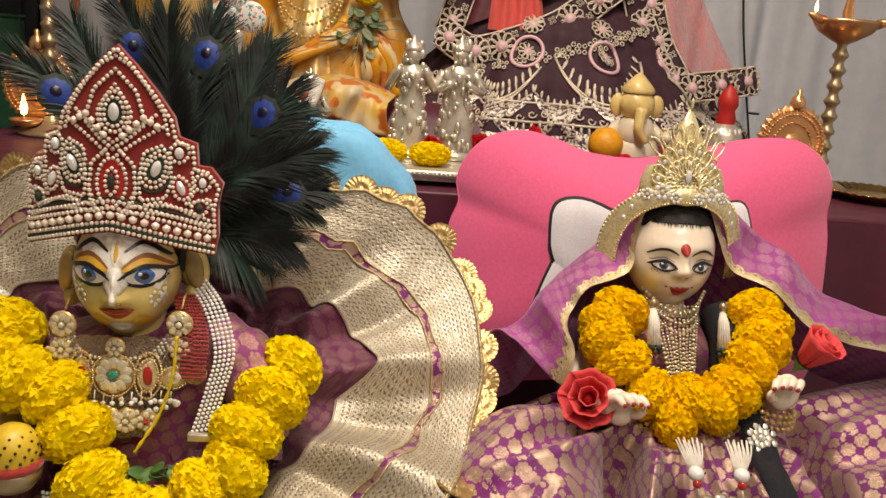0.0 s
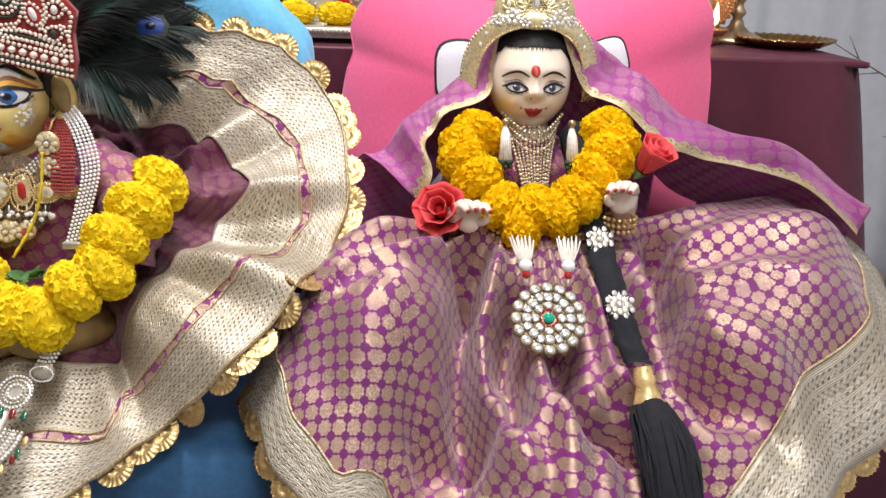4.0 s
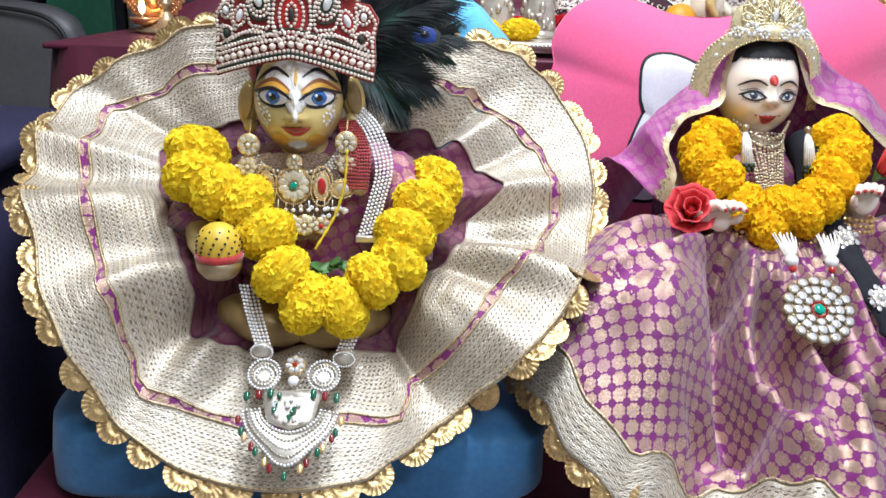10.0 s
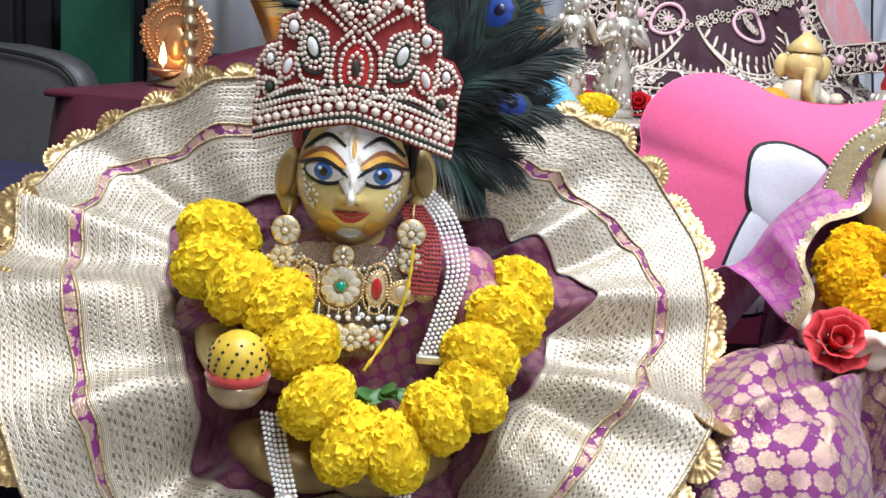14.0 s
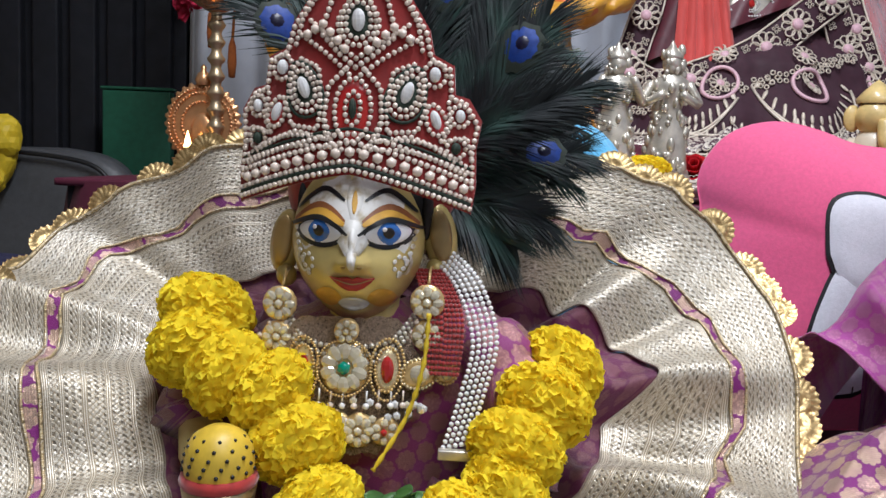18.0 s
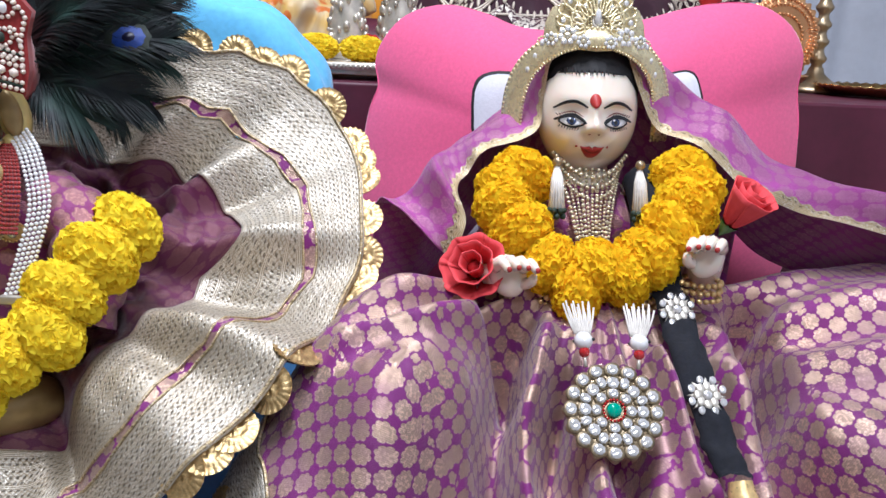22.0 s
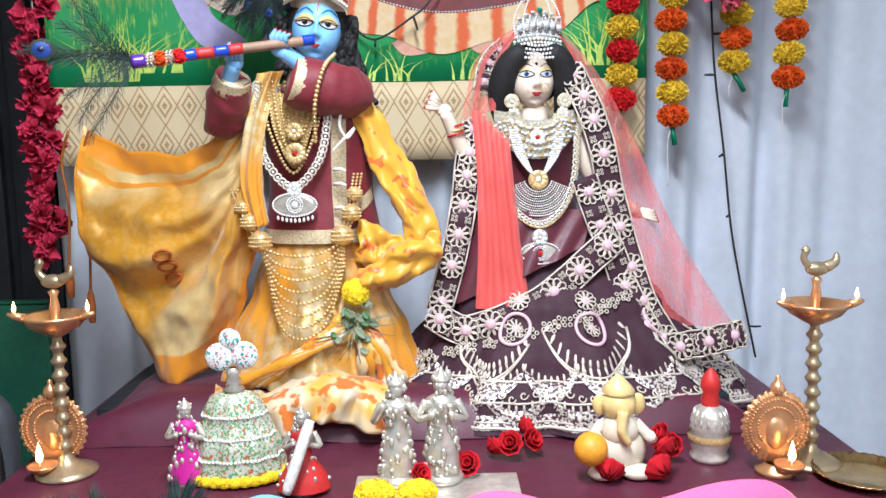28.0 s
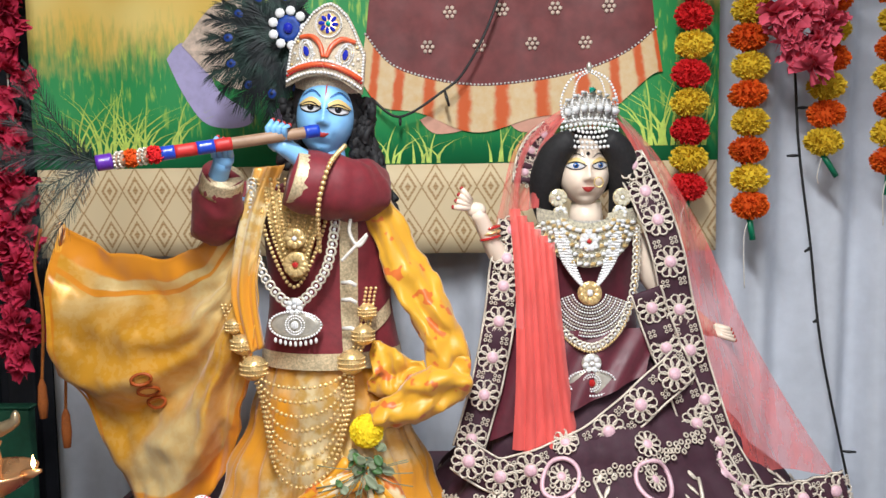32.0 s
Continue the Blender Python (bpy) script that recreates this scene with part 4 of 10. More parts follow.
for nm, o in (("applique", EAR_L), ("applique", ARM_L), ("applique", EAR_R)):
    n = len(o)
    cx, cz = sum(p[0] for p in o) / n, sum(p[1] for p in o) / n
    off = 0.003 if o is not ARM_L else 0.0015
    applique("outline", [(cx + (x - cx) * 1.10, cz + (z - cz) * 1.08) for x, z in o], M_PLUSH_BLACK, off, "black embroidered outline")
    applique(nm, o, M_PLUSH_WHITE, off + 0.0025, "white plush patch")


# ---- statues: each one plain mesh ----
M_BRASS_SKIN = plain("painted_brass", (0.60, 0.47, 0.17), 0.36, 0.2, scale=22, vary=0.35, coat=0.3, big=14)
M_BRASS_DARK = plain("tarnished_brass", (0.36, 0.25, 0.10), 0.36, 0.3, scale=30, vary=0.4)
M_MARBLE = plain("cream_marble", (0.88, 0.76, 0.64), 0.22, scale=20, vary=0.05, bump=0.02, coat=0.6, sub=0.3)
M_BLUE_SKIN = plain("blue_enamel", (0.22, 0.48, 0.80), 0.35, scale=20, vary=0.08, bump=0.03, coat=0.3)
M_WHITE_PAINT = plain("white_paint", (0.72, 0.71, 0.68), 0.5, scale=120, vary=0.12, bump=0.3)
M_EYE_WHITE = glossy("glossy_white", (0.80, 0.80, 0.82), 0.15, vary=0.03)
M_EYE_BLUE = glossy("blue_enamel_dot", (0.03, 0.15, 0.50), 0.08, vary=0.3)
M_EYE_SLATE = glossy("slate_blue_dot", (0.06, 0.09, 0.19), 0.08, vary=0.3)
M_INK = plain("black_paint", (0.012, 0.012, 0.014), 0.35, scale=100)
M_LIP = plain("red_paint", (0.42, 0.030, 0.026), 0.5, scale=100, vary=0.1)
M_OCHRE = plain("ochre_paint", (0.66, 0.36, 0.05), 0.45, scale=90, vary=0.2)
M_BROWN_LID = plain("brown_paint", (0.26, 0.09, 0.03), 0.45, scale=90)
M_HAIR = plain("black_hair", (0.010, 0.009, 0.010), 0.72, scale=160, vary=0.4, bump=0.5)
wp = Mat("worn_white_paint", 0.5)
wp.put("Base Color", wp.mix((wp.noise(70, 4) * 0.7 + wp.noise(18, 2) * 0.3).soft(0.36, 0.52), (0.42, 0.34, 0.20), (0.74, 0.72, 0.68)))
wp.bump(wp.noise(160, 3), 0.3, 0.0006)
M_WORN_WHITE = wp.mat
FACE = [M_BRASS_SKIN, M_WORN_WHITE, M_EYE_WHITE, M_EYE_BLUE, M_INK, M_LIP, M_OCHRE, M_BROWN_LID, M_HAIR, M_BRASS_DARK]


class Head:
    """An egg-shaped head that looks along -y (turned by yaw), with a small nose, and paint laid on its front."""

    def __init__(self, geo, c, rx, ry, rz, yaw=0.0, jaw=0.20, nose=0.16, pitch=0.0, full=2.3, lean=0.0):
        self.g, self.c, self.r, self.jaw, self.nose, self.full = geo, Vector(c), (rx, ry, rz), jaw, nose, full
        self.m = pose(*c, pitch, lean, yaw)

    def width(self, z):
        return self.r[0] * (1 - self.jaw * max(0, -z / self.r[2]) ** 1.7)

    def span(self, z):
        """Half the width of the head at height z."""
        t = min(1.0, abs(z) / self.r[2])
        return self.width(z) * max(0.0, 1 - t ** (self.full if z < 0 else 2.0)) ** 0.5

    def front(self, x, z, off=0.0):
        rx, ry, rz = self.r
        e = max(self.span(z), 1e-6)
        q = max(0.0, 1 - (x / e) ** 2) ** 0.5 * e / rx
        y = ry * q
        bell = lambda cx, sx, cz, sz: math.exp(-((abs(x) - cx * rx) / (sx * rx)) ** 2 - ((z - cz * rz) / (sz * rz)) ** 2)
        n = self.nose * ry * (bell(0, 0.15, -0.17, 0.11) + 0.62 * bell(0, 0.095, 0.05, 0.2) + 0.42 * bell(0.15, 0.075, -0.215, 0.06))
        n += ry * (0.075 * bell(0, 0.26, -0.55, 0.10) + 0.085 * bell(0.46, 0.24, -0.36, 0.22) + 0.10 * bell(0, 0.24, -0.86, 0.12) - 0.075 * bell(0.42, 0.24, 0.03, 0.11) - 0.05 * bell(0, 0.3, -0.70, 0.06) + 0.04 * bell(0.40, 0.3, 0.24, 0.10) - 0.03 * bell(0.36, 0.06, -0.52, 0.06))
        return self.m @ Vector((x, -y - n * min(1.0, 2.2 * q) - off, z))

    def skull(self, slot=0):
        rx, ry, rz = self.r
        zed = lambda b: -rz * math.cos(b * 3.14159)
        self.g.grid(lambda a, b: self.front(-math.cos(a * 3.14159) * 0.999 * self.span(zed(b)), zed(b)), 56, 60, slot)
        self.g.grid(lambda a, b: self.m @ Vector((-math.cos(a * 3.14159) * self.span(zed(b)), ry * math.sin(a * 3.14159) * math.sin(b * 3.14159), zed(b))), 20, 24, slot, flip=True)

    def paint(self, outline, slot, off=0.0006):
        n = len(outline)
        cx, cz = sum(p[0] for p in outline) / n, sum(p[1] for p in outline) / n
        self.g.grid(lambda a, b: self.front(cx + (outline[round(a * n) % n][0] - cx) * b, cz + (outline[round(a * n) % n][1] - cz) * b, (off + 0.0009) * min(1.0, 4 * (1.1 - b))), n, 5, slot, True)

    def almond(self, cx, cz, w, h, slot, off=0.0006, tilt=0.0, n=24):
        o = []
        for i in range(n):
            a = 6.28319 * i / n
            x, z = w * math.cos(a), h * math.sin(a) * abs(math.sin(a)) ** 0.25
            o.append((cx + x * math.cos(tilt) - z * math.sin(tilt), cz + x * math.sin(tilt) + z * math.cos(tilt)))
        self.paint(o, slot, off)

    def stroke(self, pts, w, slot, off=0.001):
        """A tapered brush line along pts of (x, z)."""
        c = spline([(x, 0, z) for x, z in pts], 16)

        def fn(a, b):
            i = round(a * 15)
            d = (c[min(i + 1, 15)] - c[max(i - 1, 0)]).normalized()
            t = w * (0.25 + 0.75 * math.sin(3.14159 * (0.08 + 0.84 * a))) * (b - 0.5)
            return self.front(c[i][0] - d[2] * t, c[i][2] + d[0] * t, off + 0.0008)
        self.g.grid(fn, 15, 2, slot)


def eyes(h, dx, z, w, tall, iris, lid=None, skew=0.0, ink=1.0, droop=False):
    for s in (-1, 1):
        x = s * dx
        if lid:
            h.stroke([(x - s * w * 1.0, z + tall * 0.8), (x, z + tall * 1.85), (x + s * w * 1.15, z + tall * 0.6)], tall * 0.7, lid[0], 0.0012)
            h.stroke([(x - s * w * 1.0, z + tall * 0.6), (x, z + tall * 1.45), (x + s * w * 1.15, z + tall * 0.35)], tall * 0.62, lid[1], 0.0014)
        h.almond(x, z, w * (1 + 0.12 * ink), tall * (1 + 0.2 * ink), 4, 0.0010, skew * s)
        h.almond(x, z, w, tall * 0.92, 2, 0.0016, skew * s)
        h.almond(x, z + tall * 0.05, iris, iris * 0.95, 3, 0.0021)
        h.almond(x, z + tall * 0.08, iris * 0.5, iris * 0.5, 4, 0.0026)
        # small white dot: a painted catchlight on the iris
        h.almond(x - iris * 0.3, z + tall * 0.35, iris * 0.2, iris * 0.2, 2, 0.0030)
        h.stroke([(x - s * w * 1.15, z - tall * 0.1), (x, z + tall * 1.08), (x + s * w * (1.15 + 0.3 * ink), z + tall * 0.25)], tall * 0.5 * ink, 4, 0.0036)
        if droop:
            h.stroke([(x - s * w * 0.9, z + tall * 0.35), (x, z + tall * 0.95), (x + s * w * 0.95, z + tall * 0.45)], tall * 0.8, lid[0], 0.0033)
            h.stroke([(x - s * w * 1.0, z + tall * 0.1), (x, z + tall * 0.52), (x + s * w * 1.1, z + tall * 0.15)], tall * 0.25, 4, 0.0040)


def lips(h, z, w, t, slot=5, curl=0.0):
    """Cupid's bow and lower lip, corners lifted by curl, with a dark parting line."""
    up = lambda x, dz: (x * w, z + dz * t + curl * t * x * x)
    h.paint([up(-1, 0.1), up(-0.75, 0.35), up(-0.5, 0.65), up(-0.2, 1.0), up(0, 0.72), up(0.2, 1.0), up(0.5, 0.65), up(0.75, 0.35), up(1, 0.1), up(0.8, -0.35), up(0.5, -0.78), up(0.2, -1.0), up(-0.2, -1.0), up(-0.5, -0.78), up(-0.8, -0.35)], slot, 0.0018)
    h.stroke([up(-0.9, 0.1), up(0, 0.0), up(0.9, 0.1)], t * 0.16, 9, 0.0026)


# the seated brass statue
g = Geo()
h = Head(g, (-0.2395, 0.786, 0.9135), 0.0490, 0.052, 0.0610, yaw=4, jaw=0.36, nose=0.26, full=2.6)
h.skull(0)
h.paint([(-0.040, 0.032), (-0.028, 0.046), (-0.012, 0.0545), (0.012, 0.0545), (0.028, 0.046), (0.040, 0.032), (0.041, 0.005), (0.035, -0.005), (0.012, 0.004), (0, -0.012), (-0.012, 0.004), (-0.035, -0.005), (-0.041, 0.005)], 1, 0.0004)
eyes(h, 0.0242, 0.009, 0.0178, 0.0094, 0.0094, (7, 6), 0.10, 0.8)
for s in (-1, 1):
    h.stroke([(s * 0.007, 0.0310), (s * 0.023, 0.0385), (s * 0.043, 0.0235)], 0.0036, 4)
    for k in range(7):
        h.almond(s * (0.0425 - 0.0006 * k - 0.0002 * k * k), 0.010 - 0.0052 * k, 0.0019, 0.0019, 1, 0.001)
    for k in range(6):
        a = 0.9 * k
        h.almond(s * (0.0325 + 0.0042 * math.cos(a)), -0.013 + 0.006 * math.sin(a), 0.0015, 0.0017, 1, 0.001)
    h.stroke([(s * 0.038, -0.004), (s * 0.040, -0.012), (s * 0.036, -0.020), (s * 0.031, -0.017)], 0.0022, 1)
    h.almond(s * 0.0055, -0.0135, 0.0020, 0.0013, 9, 0.0004)
h.almond(0, 0.033, 0.006, 0.016, 1, 0.0012)
h.almond(0, 0.030, 0.0022, 0.009, 6, 0.002)
h.almond(0, -0.002, 0.0036, 0.016, 1, 0.0012)
lips(h, -0.0265, 0.0160, 0.0052, curl=0.9)
h.almond(0, -0.0425, 0.011, 0.0055, 1, 0.0009)
h.almond(-0.018, -0.038, 0.010, 0.008, 6, 0.0004)
h.almond(0.02, -0.038, 0.010, 0.008, 6, 0.0004)
for s, x, z in ((-1, -0.297, 0.908), (1, -0.180, 0.917)):
    m = pose(0, 0, 0, 0, s * -10, s * 25)
    g.ball((x, 0.797, z), (0.0135, 0.009, 0.026), 0, 14, 10, m)
    g.ball((x + s * 0.001, 0.789, z + 0.002), (0.009, 0.005, 0.020), 9, 12, 8, m)
    g.ball((x - s * 0.002, 0.792, z - 0.024), (0.008, 0.008, 0.009), 0, 10, 8)
g.ball((-0.236, 0.805, 0.935), (0.052, 0.045, 0.045), 8, 20, 14)
for s in (-1, 1):
    g.ball((-0.236 + s * 0.046, 0.792, 0.936), (0.005, 0.014, 0.022), 8, 10, 8)
g.tube([(-0.236, 0.80, 0.885), (-0.236, 0.80, 0.855), (-0.236, 0.805, 0.82)], [0.026, 0.028, 0.045], 0, 16)
g.ball((-0.236, 0.82, 0.76), (0.075, 0.05, 0.10), 0, 20, 14)
g.tube(spline([(-0.305, 0.81, 0.81), (-0.345, 0.77, 0.765), (-0.322, 0.715, 0.752)], 10), [0.03, 0.028, 0.026, 0.025, 0.024, 0.022, 0.02, 0.018, 0.017, 0.015], 0, 12)
g.ball((-0.314, 0.705, 0.744), (0.020, 0.016, 0.010), 9, 12, 8)
for s in (-1, 1):
    g.ball((-0.232 + s * 0.045, 0.745, 0.668), (0.060, 0.05, 0.028), 9, 18, 12, pose(0, 0, 0, -25, 0, s * 35))
solid("brass_statue", g, FACE, "seated brass statue with painted blue eyes and white face marks", "statue")

# the seated marble statue
M_DUSK = plain("dusky_rose_paint", (0.20, 0.03, 0.02), 0.7, scale=90)
FACE2 = [M_MARBLE, M_WHITE_PAINT, M_EYE_WHITE, M_EYE_SLATE, M_INK, M_LIP, M_OCHRE, M_MARBLE, M_HAIR, M_DUSK, M_MARBLE]
g = Geo()
h = Head(g, (0.331, 0.938, 0.931), 0.0500, 0.050, 0.0625, yaw=1, jaw=0.16, nose=0.26, full=2.8)
h.skull(0)
for s in (-1, 1):
    x, z = s * 0.0212, -0.0065
    h.almond(x, z, 0.0128, 0.0058, 4, 0.0008)
    h.almond(x, z, 0.0118, 0.0048, 2, 0.0014)
    h.almond(x - 0.0006, z + 0.0004, 0.0053, 0.0046, 4, 0.0019)
    h.almond(x - 0.0006, z + 0.0004, 0.0046, 0.0041, 3, 0.0023)
    h.almond(x - 0.0006, z + 0.0004, 0.0024, 0.0024, 4, 0.0028)
    # highlight of the eye, laid on as a white dot
    h.almond(x - 0.0024, z + 0.0026, 0.0013, 0.0013, 2, 0.0033)
    h.stroke([(x - s * 0.0125, z - 0.0012), (x - s * 0.004, z + 0.0050), (x + s * 0.006, z + 0.0048), (x + s * 0.0165, z + 0.0002)], 0.0036, 4, 0.0036)
    h.stroke([(x - s * 0.010, z + 0.0050), (x, z + 0.0092), (x + s * 0.013, z + 0.0052)], 0.0010, 9, 0.0014)
    h.stroke([(x - s * 0.0115, z - 0.0022), (x, z - 0.0056), (x + s * 0.0125, z - 0.0012)], 0.0013, 4, 0.0024)
    h.stroke([(s * 0.0075, 0.0070), (s * 0.018, 0.0122), (s * 0.028, 0.0108), (s * 0.0385, 0.0045)], 0.0032, 4)
    for k in range(8):
        x0 = x + s * (-0.006 + 0.0024 * k)
        h.stroke([(x0, z - 0.0052 + 0.0005 * max(0, k - 4)), (x0 + s * 0.0011, z - 0.0082 + 0.0006 * max(0, k - 4))], 0.0008, 4, 0.0018)
        h.stroke([(x0 + s * 0.002, z + 0.0060 - 0.0006 * max(0, k - 4)), (x0 + s * 0.0042, z + 0.0088 - 0.0006 * max(0, k - 4))], 0.0008, 4, 0.0018)
h.almond(-0.0008, 0.0140, 0.0056, 0.0066, 5, 0.0014)
lips(h, -0.0362, 0.0118, 0.0064, curl=0.9)
for s in (-1, 1):
    h.almond(s * 0.0150, -0.0305, 0.0012, 0.0012, 5, 0.0012)
    h.almond(s * 0.0046, -0.0180, 0.0013, 0.0007, 9, 0.0006)
g.ball((0.332, 0.946, 0.952), (0.050, 0.047, 0.050), 8, 20, 14)
h.paint([(-0.040, 0.036), (-0.02, 0.0385), (0, 0.040), (0.02, 0.0385), (0.040, 0.036), (0.03, 0.056), (0, 0.062), (-0.03, 0.056)], 8, 0.0012)
for k in range(30):
    x = -0.034 + 0.068 * k / 29
    h.stroke([(x, 0.044), (x + random.uniform(-0.002, 0.002), 0.0365 + random.uniform(0, 0.002))], 0.0014, 8, 0.0014)
g.tube([(0.332, 0.945, 0.885), (0.332, 0.945, 0.85)], [0.024, 0.030], 0, 16)
g.ball((0.335, 0.935, 0.80), (0.068, 0.045, 0.07), 0, 18, 12)
for s, hx, hy, hz in ((-1, 0.252, 0.805, 0.793), (1, 0.428, 0.808, 0.818)):
    g.tube(spline([(0.335 + s * 0.07, 0.93, 0.84), (0.335 + s * 0.105, 0.87, 0.785), (hx, hy, hz)], 10), 0.017, 0, 10)
    g.ball((hx, hy - 0.004, hz), (0.0165, 0.0095, 0.020), 0, 14, 10, pose(0, 0, 0, -15, s * 25, 0))
    for k in range(4):
        f0 = Vector((hx + s * (-0.013 + 0.0082 * k), hy - 0.008, hz + 0.008 + 0.002 * (1.5 - abs(k - 1.5))))
        f1 = f0 + Vector((s * -0.005, -0.012, 0.009))
        f2 = f1 + Vector((s * -0.006, -0.008, -0.006))
        g.tube(spline([f0, f1, f2], 7), [0.0052, 0.0052, 0.0050, 0.0048, 0.0044, 0.0040, 0.0026], 0, 8)
        g.ball(f2 + Vector((0, -0.0012, 0.0018)), (0.0026, 0.0018, 0.0026), 5, 6, 5)
    th0 = Vector((hx - s * 0.012, hy - 0.006, hz - 0.006))
    g.tube(spline([th0, th0 + Vector((-s * 0.008, -0.010, 0.004)), th0 + Vector((-s * 0.010, -0.014, 0.012))], 6), [0.0056, 0.0055, 0.005, 0.0046, 0.004, 0.0028], 0, 8)
solid("marble_statue", g, FACE2, "seated cream marble statue with a red forehead dot", "statue")

# ---- clothing of the two seated statues ----
M_BLOUSE = brocade("magenta_brocade", (0.22, 0.02, 0.14), (0.48, 0.28, 0.2), full=0.7)
coat = thing("jacket", "purple brocade jacket on a seated statue", "jacket", (-0.235, 0.80, 0.70))


def bodice(a, b):
    th = a * 6.28319
    z = 0.672 + 0.196 * b
    r = lerp([(0, 0.092), (0.6, 0.088), (0.85, 0.086), (1, 0.030)], b)
    return -0.236 + r * math.cos(th) * (1 + 0.03 * math.sin(9 * th)), 0.812 + 0.68 * r * math.sin(th), z


part("bodice", Geo().grid(bodice, 48, 20, 0, True, lambda a, b: (a * 0.5, b * 0.2)), M_BLOUSE, coat)
for pts in ([(-0.165, 0.815, 0.838), (-0.128, 0.795, 0.822), (-0.112, 0.772, 0.785), (-0.118, 0.755, 0.748)], [(-0.315, 0.82, 0.825), (-0.355, 0.80, 0.79), (-0.355, 0.765, 0.765)]):
    c = spline(pts, 26)
    r = [0.031 + 0.002 * math.sin(i * 1.1) + 0.001 * math.sin(i * 2.3) for i in range(26)]
    part("sleeve", Geo().tube(c, r, 0, 16), M_BLOUSE, coat)

V_L = [(0.347, 0.935, 1.002), (0.294, 0.922, 0.984), (0.284, 0.922, 0.950), (0.277, 0.92, 0.907), (0.231, 0.90, 0.894), (0.212, 0.885, 0.876), (0.202, 0.87, 0.858), (0.210, 0.86, 0.827), (0.199, 0.85, 0.798)]
V_L2 = [(0.345, 1.0, 1.003), (0.286, 0.985, 0.970), (0.258, 0.985, 0.928), (0.231, 0.975, 0.895), (0.200, 0.955, 0.866), (0.165, 0.92, 0.842), (0.121, 0.895, 0.832)]
V_R = [(0.347, 0.935, 1.002), (0.362, 0.925, 0.990), (0.379, 0.92, 0.955), (0.402, 0.915, 0.918), (0.441, 0.89, 0.900), (0.487, 0.875, 0.865), (0.530, 0.885, 0.855), (0.577, 0.90, 0.840), (0.648, 0.925, 0.819), (0.698, 0.93, 0.798), (0.775, 0.93, 0.745)]
V_R2 = [(0.345, 1.0, 1.003), (0.385, 0.985, 0.990), (0.427, 0.985, 0.962), (0.469, 0.985, 0.934), (0.491, 0.98, 0.917), (0.536, 0.965, 0.880), (0.588, 0.965, 0.857), (0.642, 0.97, 0.835), (0.721, 0.975, 0.803), (0.785, 0.97, 0.750)]
M_VEIL = brocade("purple_veil_brocade", (0.34, 0.04, 0.26), (0.50, 0.24, 0.32), metal=0.3, full=0.6)
veil = thing("veil", "purple brocade veil with a gold lace edge over a statue's head", "veil", (0.33, 0.93, 0.80))
for fr, bk, side in ((V_L, V_L2, -1), (V_R, V_R2, 1)):
    F, K = spline(fr, 60), spline(bk, 60)

    def cloth(a, b, F=F, K=K, side=side):
        p = along(F, a).lerp(along(K, a), b)
        p = p + Vector((side * 0.012, 0, 0.018)) * math.sin(3.14159 * b) * (0.4 + a)
        w = 0.004 * math.sin(a * 17 + 3 * b) * (0.2 + a) + 0.010 * noise.noise((a * 7, b * 4, 7.0)) * min(1, a * 3)
        return p + Vector((0, -w, w))
    o = part("cloth", Geo().grid(cloth, 118, 18, 0, uv=lambda a, b: (a * 0.36, b * 0.1)), M_VEIL, veil)
    thicken(o, 0.0012)
    part("lace_edge", Geo().grid(lambda a, b: cloth(a, -0.03 + (0.10 + 0.018 * math.sin(a * 150)) * b) + Vector((0, -0.0022, 0.0012)), 236, 4, 0, uv=lambda a, b: (a * 0.36, b * 0.012)), M_LAME_WARM, veil, "gold lace edging")
    part("back_drape", Geo().grid(lambda a, b: cloth(a, 1.0) + Vector((0, 0.03 * b, -0.20 * b + (0.1 * b if a > 0.5 else 0))), 118, 6, 0, uv=lambda a, b: (a * 0.36, b * 0.2)), M_VEIL, veil)
M_TINSEL_GOLD = plain("pale_gold_tinsel", (0.66, 0.56, 0.40), 0.3, 0.5, scale=420, vary=0.6, bump=0.4)
bl = thing("blouse", "gold-trimmed purple blouse on a seated statue", "blouse", (0.335, 0.93, 0.76))
part("bodice", Geo().grid(lambda a, b: (0.335 + lerp([(0, 0.085), (0.7, 0.078), (1, 0.034)], b) * math.cos(a * 6.283), 0.93 + 0.66 * lerp([(0, 0.085), (0.7, 0.078), (1, 0.034)], b) * math.sin(a * 6.283), 0.745 + 0.115 * b), 40, 14, 0, True, lambda a, b: (a * 0.4, b * 0.12)), M_BLOUSE, bl)
fr = Geo()
for k in range(11):
    e = (k - 5) / 5
    bead_row(fr, [p + Vector((0, 0.0008 * math.sin(i * 1.3 + k), 0)) for i, p in enumerate(spline([(0.334 + 0.030 * e, 0.890 + 0.022 * e * e, 0.879 - 0.004 * abs(e)), (0.334 + 0.019 * e, 0.868 + 0.004 * e * e, 0.838), (0.336 + 0.010 * e, 0.843, 0.79)], 24))], 0.0017 if k % 3 else 0.0024, 1.1)
for q in range(3):
    bead_row(fr, spline([(0.298 + 0.003 * q, 0.915, 0.890 - 0.009 * q), (0.316, 0.890 - 0.003 * q, 0.877 - 0.009 * q), (0.334, 0.883 - 0.004 * q, 0.872 - 0.010 * q), (0.352, 0.890 - 0.003 * q, 0.877 - 0.009 * q), (0.370 - 0.003 * q, 0.915, 0.890 - 0.009 * q)], 30), 0.0026 - 0.0003 * q, 1.1)
part("gold_front", fr, M_TINSEL_GOLD, bl, "pale gold and silver beaded front panel")
